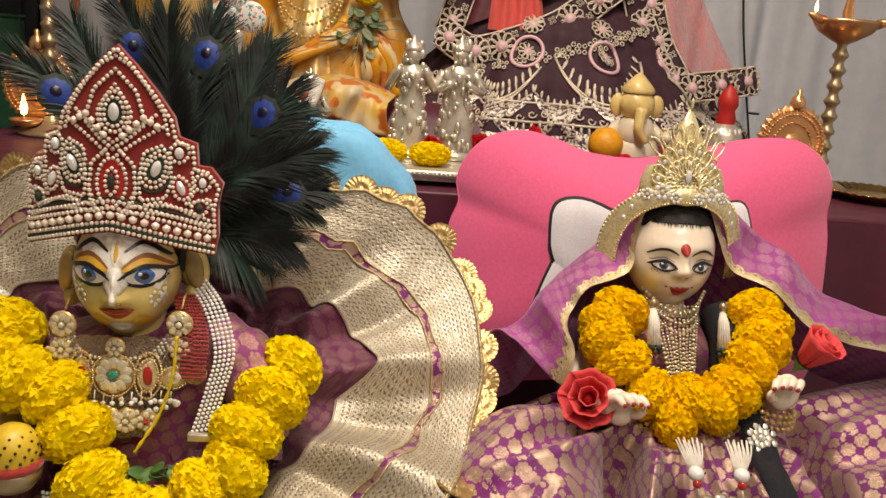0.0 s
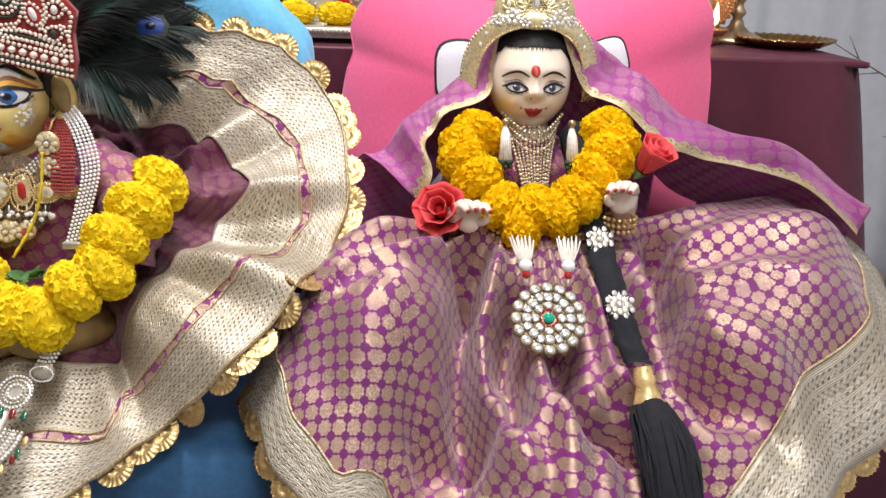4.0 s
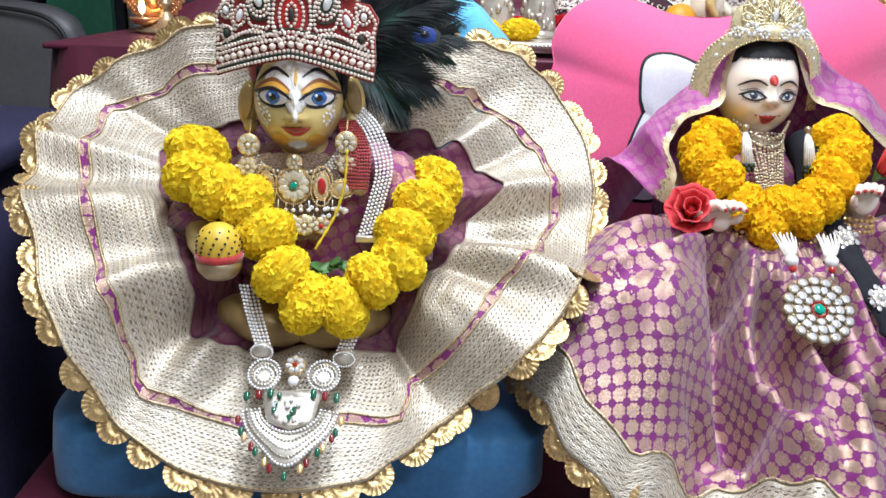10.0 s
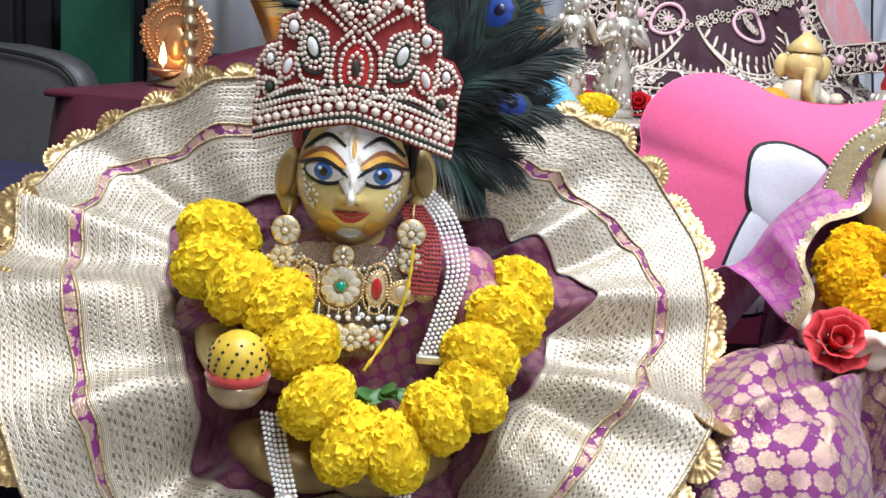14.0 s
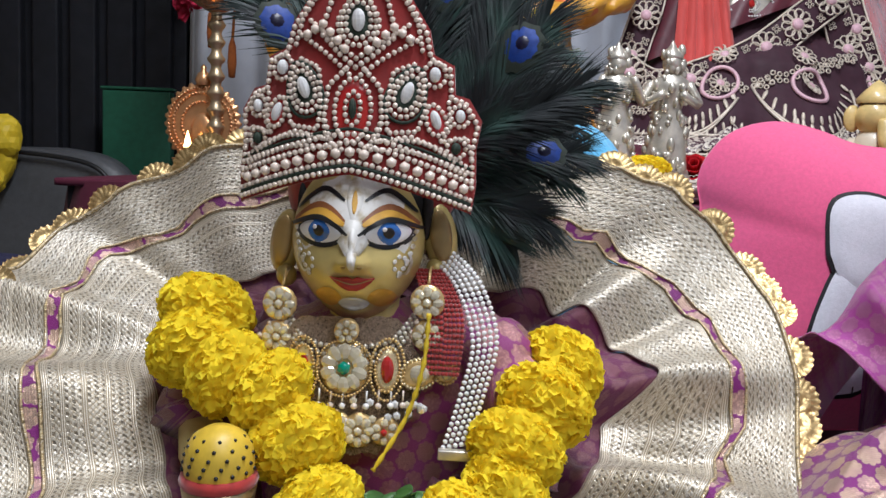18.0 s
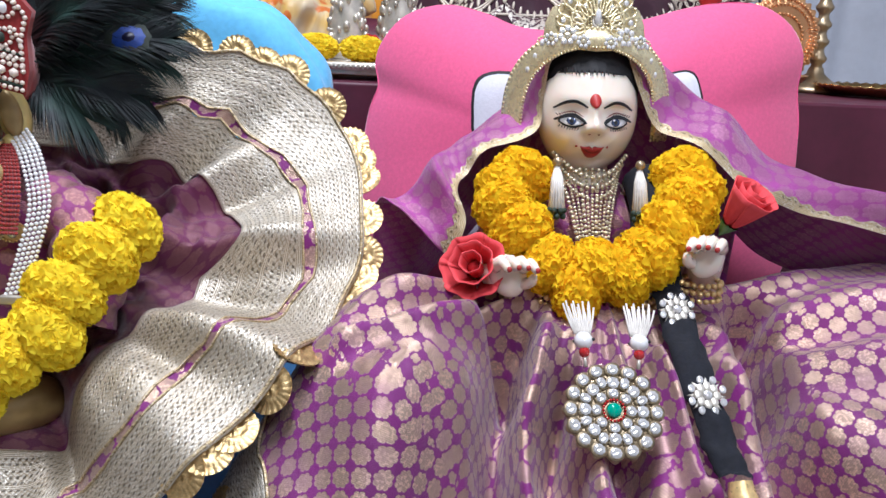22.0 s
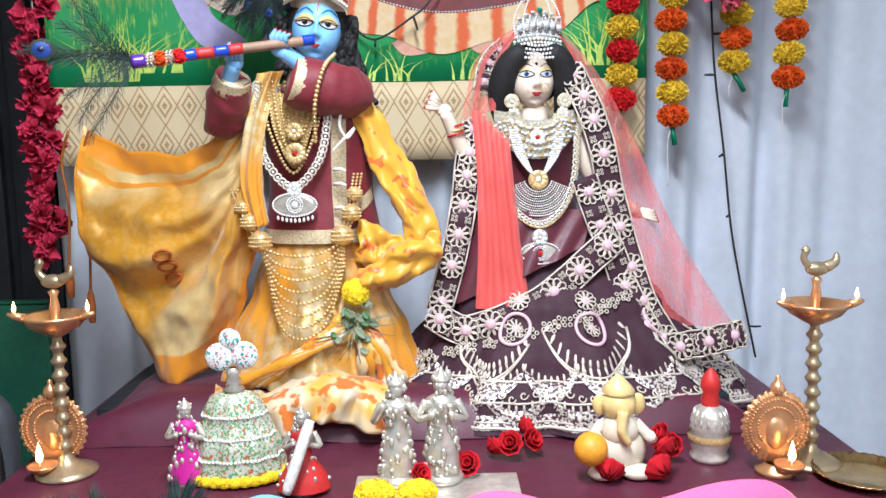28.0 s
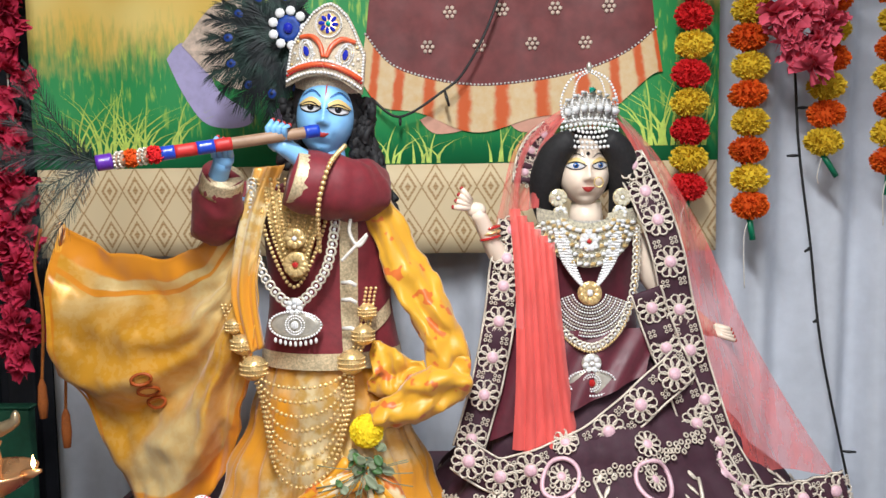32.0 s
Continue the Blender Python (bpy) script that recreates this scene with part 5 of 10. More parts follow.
part("sash", Geo().tube(spline([(0.39, 0.915, 0.868), (0.395, 0.88, 0.84), (0.39, 0.85, 0.80)], 12), [0.022] * 12, 0, 12), M_BLACK_CLOTH, bl, "black velvet sash")


# ---- crowns ----
def frame_l(x, z, d=0.0):
    """Front of the pearl crown: x from its middle, z over the room's floor."""
    lean = (z - 0.94) * 0.10
    return Vector((-0.241 + x + 0.02 * (z - 0.97), 0.738 + lean + 5.2 * x * x - d * 0 + d, z - 0.5 * x * 0.03))


M_CROWN_RED = plain("crimson_velvet", (0.24, 0.010, 0.008), 0.8, scale=120, sheen=0.3)
crown = thing("pearl_crown", "tall red velvet crown covered in pearls and clear stones", "crown", (-0.241, 0.78, 0.94))
OUT = [(-0.084, 0.937), (-0.0865, 0.957), (-0.085, 0.985), (-0.088, 1.005), (-0.078, 1.020), (-0.068, 1.022), (-0.066, 1.042), (-0.052, 1.048), (-0.048, 1.065), (-0.034, 1.086), (-0.016, 1.108), (0.0, 1.124)]
OUT = OUT + [(-x, z) for x, z in OUT[-2::-1]]
g = Geo()
top = OUT
# velvet face as a strip from the arched lower edge up to the outline
def crown_face(a, b, off=0.0):
    n = len(top) - 1
    x = a * n
    i = min(int(x), n - 1)
    p = Vector(top[i]).lerp(Vector(top[i + 1]), x - i)
    lx = -0.084 + 0.168 * a
    lz = 0.938 + 0.024 * (1 - abs(lx / 0.084) ** 1.3)
    return frame_l(lx + (p[0] - lx) * b, lz + (p[1] - lz) * b, off)


g.grid(lambda a, b: crown_face(a, b), 66, 20, 0)
g.grid(lambda a, b: crown_face(a, b, 0.007), 66, 20, 0, flip=True)
g.grid(lambda a, b: crown_face(a, 1.0, 0.007 * b), 66, 1, 0)
g.grid(lambda a, b: crown_face(a, 0.0, 0.007 * b), 66, 1, 0, flip=True)
part("velvet", g, M_CROWN_RED, crown, "red velvet backing")
part("cap", Geo().ball((-0.236, 0.82, 0.955), (0.066, 0.05, 0.07), 0, 24, 14), M_VELVET, crown, "red velvet cap")


def arc_band(z0, n=40, half=0.083, rise=0.024):
    return [frame_l(x, z0 + rise * (1 - abs(x / 0.084) ** 1.3), -0.002) for x in [half * (2 * i / (n - 1) - 1) for i in range(n)]]


for z0, r, mt, nm in ((0.9415, 0.0023, M_PEARL, "pearl_string"), (0.9475, 0.0023, M_PEARL, "pearl_string"), (0.9600, 0.0024, M_PEARL, "pearl_string"), (0.9660, 0.0023, M_PEARL, "pearl_string")):
    g = Geo()
    bead_row(g, arc_band(z0), r)
    part(nm, g, mt, crown)
g = Geo()
bead_row(g, arc_band(0.9537, half=0.078), 0.0042, 1.12)
part("large_pearl_string", g, M_PEARL, crown, "row of large blush pearls")
part("green_cord", Geo().tube(arc_band(0.9445), 0.0014, 0, 6), M_DARKGREEN, crown)
part("green_cord", Geo().tube(arc_band(0.9695), 0.0011, 0, 6), M_DARKGREEN, crown)
g = Geo()
bead_row(g, [frame_l(x * 0.965, z - 0.0035 if z > 0.96 else z, -0.002) for x, z in OUT[1:-1]], 0.0024)
part("edge_string", g, M_PEARL, crown)


def oval(cx, cz, rx, rz, tilt=0.0, n=28, drop=0.0):
    o = []
    for i in range(n):
        a = 6.28319 * i / n
        x, z = rx * math.cos(a) * (1 - drop * math.sin(a)), rz * math.sin(a)
        o.append((cx + x * math.cos(tilt) - z * math.sin(tilt), cz + x * math.sin(tilt) + z * math.cos(tilt)))
    return o


def jewel(cx, cz, rx, rz, tilt, drop, stone, ring_mat=None, rows=1, backing=None, place=frame_l, parent=crown, r=0.0021):
    if backing:
        part("setting", Geo().slab([p for p in oval(cx, cz, rx, rz, tilt, 20, drop)], lambda x, z, d: place(x, z, -0.0018 + d), 0.002), backing, parent)
    for k in range(rows):
        g = Geo()
        s = 1.0 + 0.38 * k
        o = oval(cx, cz, rx * s, rz * s, tilt, 30, drop)
        bead_row(g, [place(x, z, -0.0025) for x, z in o + o[:1]], r)
        part("pearl_ring", g, ring_mat or M_PEARL, parent)
    if stone:
        m = place(cx, cz, -0.0035)
        g = Geo().ball((0, 0, 0), (rx * 0.55, 0.003, rz * 0.62), 0, 10, 8, pose(0, 0, 0, 0, -math.degrees(tilt), 0))
        g.v = [(v[0] + m[0], v[1] + m[1], v[2] + m[2]) for v in g.v]
        part("stone", g, stone, parent, "", False)


jewel(0, 1.006, 0.0125, 0.0215, 0, 0, None, rows=1, backing=M_RUBY)
jewel(0, 1.007, 0.0052, 0.0115, 0, 0, M_DARKGREEN)
jewel(0, 1.067, 0.0085, 0.0125, 0, 0.15, M_STONE, rows=2, backing=M_DARKGREEN)
for s in (-1, 1):
    jewel(s * 0.036, 1.020, 0.0075, 0.0125, s * -0.35, 0.25, M_STONE, rows=2, backing=M_DARKGREEN)
    jewel(s * 0.056, 1.003, 0.0065, 0.011, s * 0.35, 0.2, M_STONE, rows=1, backing=M_RUBY)
    jewel(s * 0.0725, 1.007, 0.0065, 0.0075, 0, 0, M_STONE, rows=1)
    jewel(s * 0.0535, 1.034, 0.0075, 0.0085, 0, 0, M_STONE, rows=1)
    jewel(s * 0.071, 0.984, 0.0065, 0.007, 0, 0, M_DARKGREEN, rows=1)
    g = Geo()
    bead_row(g, [frame_l(s * x, z, -0.002) for x, z in ((0.0, 1.035), (0.012, 1.044), (0.026, 1.058), (0.018, 1.085), (0.0, 1.103))], 0.0023)
    part("pearl_string", g, M_PEARL, crown)
    g = Geo()
    bead_row(g, [frame_l(s * x, z, -0.002) for x, z in ((0.014, 0.985), (0.020, 1.0), (0.018, 1.022), (0.006, 1.034))], 0.0023)
    bead_row(g, [frame_l(s * x, z, -0.002) for x, z in ((0.014, 0.985), (0.040, 0.990), (0.062, 0.982), (0.078, 0.972))], 0.0023)
    part("pearl_string", g, M_PEARL, crown)
    g = Geo()
    bead_row(g, [frame_l(s * x, z, -0.002) for x, z in ((0.024, 0.994), (0.022, 1.012), (0.026, 1.034), (0.040, 1.040), (0.047, 1.028), (0.048, 1.008), (0.044, 0.994), (0.026, 0.992))], 0.0021)
    bead_row(g, [frame_l(s * x, z, -0.002) for x, z in ((0.064, 1.016), (0.066, 0.998), (0.060, 0.988), (0.078, 0.992), (0.082, 0.978))], 0.0021)
    bead_row(g, [frame_l(s * x, z, -0.002) for x, z in ((0.044, 1.050), (0.040, 1.068), (0.026, 1.090), (0.012, 1.107), (0.0, 1.114))], 0.0021)
    part("pearl_string", g, M_PEARL, crown)
    for row in ([(0.0, 1.041), (0.016, 1.052), (0.034, 1.066)], [(0.004, 1.030), (0.020, 1.043), (0.040, 1.056)], [(0.030, 0.987), (0.050, 0.986), (0.070, 0.975)], [(0.014, 0.980), (0.045, 0.979), (0.078, 0.966)], [(0.012, 1.055), (0.0135, 1.069), (0.0, 1.090)], [(0.020, 0.998), (0.016, 0.985), (0.006, 0.979)]):
        g = Geo()
        bead_row(g, [frame_l(s * p[0], p[2], -0.002) for p in spline([(x, 0, z) for x, z in row], 14)], 0.0021)
        part("pearl_string", g, M_PEARL, crown)
    part("green_cord", Geo().tube([frame_l(s * 0.036 + x, z, -0.0022) for x, z in oval(0, 1.019, 0.0128, 0.0200, s * -0.35, 24, 0.25)], 0.0012, 0, 5, True), M_DARKGREEN, crown)
    g = Geo()
    for k in range(6):
        bead(g, frame_l(s * (0.008 + 0.0055 * k), 1.047 + 0.0055 * k - (0.009 * (k - 3) if k > 3 else 0), -0.003), 0.0036)
    part("large_pearl_string", g, M_PEARL, crown)


def frame_r(x, z, d=0.0):
    return Vector((0.330 + x, 0.905 + 6.0 * x * x + 0.25 * max(0, z - 0.99) + d, z))


tiara = thing("gold_crown", "gold arched crown set with clear stones over a veil", "crown", (0.33, 0.93, 0.90))


def arch(rad, n=46, z0=0.905, top=0.998):
    o = []
    for i in range(n):
        a = 3.14159 * i / (n - 1)
        o.append((-rad * math.cos(a), z0 + (top - z0 + (rad - 0.07)) * math.sin(a) ** 0.62))
    return o


g = Geo()
ai, ao = arch(0.066), arch(0.083)
g.grid(lambda a, b: frame_r(*(Vector(ai[round(a * 45)]).lerp(Vector(ao[round(a * 45)]), b)), -0.002 * math.sin(3.14 * b)), 45, 6, 0)
o = part("band", g, M_PALE_GILT, tiara)
thicken(o, 0.003, 1)
for rad, r in ((0.066, 0.0016), (0.070, 0.0014), (0.0745, 0.0022), (0.079, 0.0014), (0.0835, 0.0024)):
    g = Geo()
    bead_row(g, [frame_r(x, z, -0.003) for x, z in arch(rad)], r, 1.05)
    part("bead_string", g, M_PALE_GILT, tiara)
PEAK = [(-0.050, 0.998), (-0.048, 1.016), (-0.042, 1.030), (-0.033, 1.034), (-0.025, 1.050), (-0.015, 1.066), (-0.008, 1.082), (0.0, 1.098)]
PEAK = PEAK + [(-x, z) for x, z in PEAK[-2::-1]] + [(0.03, 0.992), (0.0, 0.990), (-0.03, 0.992)]
part("peak", Geo().slab(PEAK[::-1], lambda x, z, d: frame_r(x, z, d), 0.003), M_PALE_GILT, tiara, "gold leaf-shaped peak")
# three tiers of wire loops, the highest in the middle
for tier, (n, span, base_r, long, z0) in enumerate(((13, 84, 0.016, 0.020, 1.008), (11, 70, 0.030, 0.024, 1.006), (7, 36, 0.050, 0.026, 1.004))):
    for k in range(n):
        a = radians(-span + 2 * span * k / (n - 1))
        r0 = base_r * (0.75 + 0.25 * math.cos(a))
        l = long * (0.6 + 0.4 * math.cos(a) ** 2)
        loop = [(r0 + l * (0.5 - 0.5 * math.cos(t)), 0.0042 * math.sin(t) * (1.15 - 0.35 * math.cos(t))) for t in [6.28319 * i / 14 for i in range(14)]]
        pts = [frame_r(u * math.sin(a) + w * math.cos(a), z0 + u * math.cos(a) - w * math.sin(a), -0.003 - 0.001 * (2 - tier)) for u, w in loop]
        part("loop", Geo().tube(pts, 0.0011, 0, 5, True), M_PALE_GILT, tiara)
        u = r0 + l
        g = Geo()
        bead(g, frame_r(u * math.sin(a), z0 + u * math.cos(a), -0.004), 0.0021)
        part("bead", g, M_PALE_GILT, tiara)
        if tier < 2 and k % 2 == 0:
            g = Geo()
            u = r0 + 0.6 * l
            bead(g, frame_r(u * math.sin(a), z0 + u * math.cos(a), -0.004), (0.0028, 0.002, 0.0034))
            part("stone", g, M_STONE, tiara, "", False)
jewel(0, 1.022, 0.0066, 0.0125, 0, 0.2, M_STONE, M_PALE_GILT, 2, M_SILVER, frame_r, tiara, 0.0015)
g = Geo()
bead(g, frame_r(0, 1.100, -0.002), (0.0022, 0.002, 0.008))
part("spike", g, M_PALE_GILT, tiara)
for x, z, r in ((-0.028, 1.004, 0.0095), (0.028, 1.004, 0.0095), (-0.013, 0.999, 0.007), (0.013, 0.999, 0.007), (-0.043, 1.000, 0.007), (0.043, 1.000, 0.007)):
    for k in range(7):
        a = 6.28319 * k / 7
        g = Geo()
        bead(g, frame_r(x + 0.68 * r * math.sin(a), z + 0.68 * r * math.cos(a), -0.006), (0.34 * r, 0.002, 0.34 * r))
        part("stone", g, M_STONE, tiara, "", False)
    g = Geo()
    bead(g, frame_r(x, z, -0.0068), (0.32 * r, 0.0024, 0.32 * r))
    part("stone", g, M_CHAMPAGNE, tiara, "", False)
for s in (-1, 1):
    for k in range(3):
        jewel(s * (0.050 + 0.006 * k), 0.996 - 0.013 * k, 0.005, 0.006, 0, 0, M_STONE, M_PALE_GILT, 1, None, frame_r, tiara, 0.0014)


# ---- marigold garlands ----
def marigold(name, mat, r=0.030, petals=330, seed=1, flat=0.84):
    """A ball of ruffled petals, each a small wavy frill that leans over its neighbour."""
    rnd = random.Random(seed)
    g = Geo().ball((0, 0, 0), (r * 0.935, r * 0.935, r * 0.935 * flat), 0, 14, 10)
    g.t = [(0.5, 0.6)] * len(g.v)
    for i in range(petals):
        z = 1 - 2 * (i + 0.5) / petals
        a = i * 2.39996
        d = Vector(((1 - z * z) ** 0.5 * math.cos(a), (1 - z * z) ** 0.5 * math.sin(a), z))
        d = (d + Vector([rnd.uniform(-0.14, 0.14) for _ in range(3)])).normalized()
        s = d.cross(Vector((rnd.uniform(-1, 1), rnd.uniform(-1, 1), rnd.uniform(-1, 1)))).normalized()
        t = d.cross(s)
        rr, w, ph, b = r * rnd.uniform(0.94, 1.06), r * rnd.uniform(0.20, 0.29), rnd.uniform(0, 6.28), len(g.v)
        for k, (out, wid, lean) in enumerate(((0.88, 0.5, -0.05), (0.96, 0.9, 0.03), (1.01, 1.0, 0.10))):
            for e in range(8):
                x = (e - 3.5) / 3.5
                wave = (0.040 * math.sin(x * 5.0 + ph) + 0.018 * math.sin(x * 11 + 2 * ph)) * k
                p = d * rr * (out - 0.06 * x * x * (k > 0) + 0.010 * k * math.sin(x * 8 + ph)) + s * (x * w * wid) + t * rr * (lean + wave)
                g.v.append((p[0], p[1], p[2] * flat))
                g.t.append((0.5 + 0.5 * x, 0.35 + 0.32 * k))
        for k in range(2):
            for e in range(7):
                q = b + 8 * k + e
                g.f.append((q, q + 1, q + 9, q + 8))
                g.m.append(0)
    return g.data(name, mat)


MARI_Y = [marigold("marigold", M_MARIGOLD_Y, seed=k) for k in range(3)]
MARI_O = [marigold("marigold", M_MARIGOLD_O, seed=k + 9) for k in range(3)]


def garland(name, label, places, meshes, base, size=1.0, flat_dir=None):
    ob = thing(name, label, "garland", base)
    for i, p in enumerate(places):
        o = part("marigold", meshes[i % 3], None, ob)
        prev, nxt = Vector(places[max(i - 1, 0)]), Vector(places[min(i + 1, len(places) - 1)])
        q = (nxt - prev).to_track_quat("Z", "Y").to_matrix().to_4x4()
        m = Matrix.Translation(Vector(p) - Vector(base)) @ q @ pose(0, 0, 0, random.uniform(-15, 15), random.uniform(-15, 15), random.uniform(0, 360))
        k = size * random.uniform(0.95, 1.06)
        o.matrix_basis = m @ Matrix.Diagonal((k, k, k * 0.92, 1))
    part("string", Geo().tube(spline(places, 60), 0.0015, 0, 5), M_WICK, ob)
    return ob


garland("marigold_garland", "bright yellow marigold garland round a brass statue's neck", [(-0.352, 0.780, 0.854), (-0.353, 0.755, 0.832), (-0.323, 0.740, 0.819), (-0.290, 0.735, 0.809), (-0.268, 0.720, 0.778), (-0.249, 0.700, 0.740), (-0.221, 0.690, 0.711), (-0.181, 0.690, 0.707), (-0.152, 0.700, 0.735), (-0.124, 0.715, 0.752), (-0.118, 0.735, 0.778), (-0.099, 0.760, 0.803), (-0.085, 0.79, 0.824)], MARI_Y, (-0.235, 0.72, 0.70), 1.12)
garland("marigold_garland", "orange marigold garland round a marble statue's neck", [tuple(p) for p in spline([(0.268, 0.888, 0.870), (0.247, 0.872, 0.852), (0.253, 0.855, 0.838), (0.280, 0.835, 0.812), (0.312, 0.808, 0.778), (0.335, 0.812, 0.800), (0.360, 0.810, 0.795), (0.386, 0.825, 0.817), (0.410, 0.845, 0.845), (0.430, 0.87, 0.862), (0.420, 0.890, 0.876)], 13)], MARI_O, (0.335, 0.83, 0.78), 1.02)


# ---- jewellery and small things on the two seated statues ----
def petals(place, cx, cz, r, n, stone, parent, mid=None, gold=M_GILT, fat=0.42, d=-0.003):
    """A round flower of stones in a gold setting."""
    part("setting", Geo().slab(oval(cx, cz, r, r, 0, 2 * n), lambda x, z, e: place(x, z, d + 0.002 + e), 0.002), gold, parent)
    for k in range(n):
        a = 6.28319 * k / n
        c = place(cx + 0.62 * r * math.sin(a), cz + 0.62 * r * math.cos(a), d)
        g = Geo().ball((0, 0, 0), (fat * r * 0.66, 0.0022, 0.32 * r), 0, 7, 5, pose(0, 0, 0, 0, math.degrees(a), 0))
        g.v = [(v[0] + c[0], v[1] + c[1], v[2] + c[2]) for v in g.v]
        part("stone", g, stone, parent, "", False)
    g = Geo()
    bead(g, place(cx, cz, d - 0.001), (0.28 * r, 0.003, 0.28 * r))
    part("stone", g, mid or stone, parent)


def frame_n(x, z, d=0.0):
    """Chest of the brass statue."""
    return Vector((-0.240 + x, 0.736 + 4.0 * x * x + 0.15 * (z - 0.80) + d, z + 0.02 * x))


neck = thing("choker", "gold and clear stone choker on a brass statue's chest", "necklace", (-0.24, 0.75, 0.79))
M_FILIGREE = plain("gilt_filigree", (0.36, 0.27, 0.20), 0.3, 0.7, scale=650, vary=0.8, bump=1.0, dist=0.003)
part("bib", crumple(Geo().grid(lambda a, b: frame_n((a - 0.5) * lerp([(0, 0.05), (0.3, 0.10), (0.6, 0.115), (0.85, 0.09), (1, 0.07)], b), 0.768 + 0.094 * b, 0.002), 30, 16, 0), 0.003, 120), M_FILIGREE, neck, "worn gold filigree ground")
petals(frame_n, 0, 0.828, 0.0185, 10, M_CHAMPAGNE, neck, M_EMERALD)
g = Geo()
bead_row(g, [frame_n(x, z, -0.003) for x, z in oval(0, 0.828, 0.0195, 0.0195, 0, 30) + [(0.0195, 0.828)]], 0.0011)
part("bead_ring", g, M_GILT, neck)
for s in (-1, 1):
    jewel(s * 0.030, 0.827, 0.0085, 0.0155, 0, 0, M_RUBY, M_GILT, 2, M_PALE_GILT, frame_n, neck, 0.0013)
    jewel(s * 0.052, 0.823, 0.013, 0.0105, 0, 0, M_CHAMPAGNE, M_PALE_GILT, 1, M_GILT, frame_n, neck, 0.0014)
    jewel(s * 0.071, 0.822, 0.008, 0.008, 0, 0, M_CHAMPAGNE, M_GILT, 1, M_GILT, frame_n, neck, 0.0013)
    petals(frame_n, s * 0.030, 0.784, 0.010, 6, M_CHAMPAGNE, neck, M_RUBY)
petals(frame_n, 0, 0.853, 0.009, 7, M_CHAMPAGNE, neck)
for k in range(26):
    x, z = 0.056 * math.sin(k * 2.4), 0.776 + 0.03 * ((k * 0.618) % 1)
    jewel_row = Geo()
    bead(jewel_row, frame_n(x, z, -0.002), (0.0032, 0.0022, 0.0032))
    part("stone", jewel_row, M_STONE if k % 3 else M_CHAMPAGNE, neck, "", False)
petals(frame_n, -0.006, 0.786, 0.013, 8, M_CHAMPAGNE, neck)
petals(frame_n, 0.012, 0.785, 0.012, 8, M_CHAMPAGNE, neck)
for k in range(13):
    x = -0.05 + 0.1 * k / 12
    g = Geo()
    g.tube([frame_n(x, 0.812 - 0.002 * math.cos(k), -0.002), frame_n(x, 0.805, -0.003)], 0.0008, 0, 5)
    bead(g, frame_n(x, 0.802, -0.003), 0.0027)
    part("drop", g, M_PEARL if k % 2 else M_PEARL_WHITE, neck)
g = Geo()
for k in range(3):
    bead_row(g, spline([frame_n(-0.045 - 0.004 * k, 0.862, 0.01), frame_n(-0.03, 0.846 - 0.005 * k, 0.0), frame_n(0, 0.842 - 0.006 * k, -0.001), frame_n(0.03, 0.846 - 0.005 * k, 0.0), frame_n(0.045 + 0.004 * k, 0.862, 0.01)], 40), 0.0022)
part("bead_collar", g, M_SILVER, neck, "grey silver bead collar")
for s, ex, ez in ((-1, -0.291, 0.868), (1, -0.185, 0.874)):
    ear = thing("earring", "two-tier gold flower earring hanging from a brass ear", "earring", (ex, 0.755, ez - 0.03), "statue earrings")
    pl = lambda x, z, d=0.0, ex=ex, ez=ez: Vector((ex + x, 0.757 + d + 0.05 * (z - ez), z))
    petals(pl, 0, ez, 0.0125, 8, M_CHAMPAGNE, ear)
    petals(pl, s * 0.001, ez - 0.024, 0.0115, 8, M_CHAMPAGNE, ear)
    g = Geo()
    for k in range(7):
        a = radians(20 + 50 * k)
        bead(g, pl(0.014 * math.cos(a), ez - 0.026 + 0.013 * math.sin(a), 0), 0.0022)
    part("pearl_fringe", g, M_PEARL, ear)
    part("hook", Geo().tube([(ex, 0.765, ez + 0.012), (ex, 0.775, ez + 0.02), (ex, 0.785, ez + 0.022)], 0.0012, 0, 6), M_GILT, ear)
sash = thing("bead_sash", "white pearl sash with a dark red beaded strip over a shoulder", "sash", (-0.16, 0.76, 0.77))
SA = spline([(-0.183, 0.80, 0.905), (-0.158, 0.775, 0.885), (-0.143, 0.755, 0.848), (-0.150, 0.745, 0.81), (-0.160, 0.738, 0.775)], 40)
for k in range(5):
    g = Geo()
    bead_row(g, [p + Vector((-0.0085 + 0.0042 * k, -0.002 * abs(2 - k) * 0, 0.001 * k)) for p in SA], 0.0021)
    part("pearl_string", g, M_PEARL_WHITE, sash)
part("clasp", Geo().box((-0.172, 0.731, 0.768), (-0.148, 0.738, 0.775), 0, 0.001), M_SILVER, sash)
for k in range(9):
    g = Geo()
    bead_row(g, spline([(-0.197 + 0.0026 * k, 0.785, 0.893), (-0.184 + 0.003 * k, 0.757, 0.865), (-0.182 + 0.0026 * k, 0.748, 0.825)], 20), 0.0019)
    part("red_strand", g, M_VELVET, sash, "dark red bead strand")
th = thing("thread", "yellow thread hanging across a brass statue's chest", "thread", (-0.2, 0.71, 0.76))
part("cord", Geo().tube(spline([(-0.182, 0.735, 0.870), (-0.184, 0.727, 0.835), (-0.194, 0.722, 0.80), (-0.214, 0.712, 0.765)], 30), [0.0016 + 0.0006 * math.sin(i * 2.2) for i in range(30)], 0, 6), M_YELLOW_FABRIC, th)


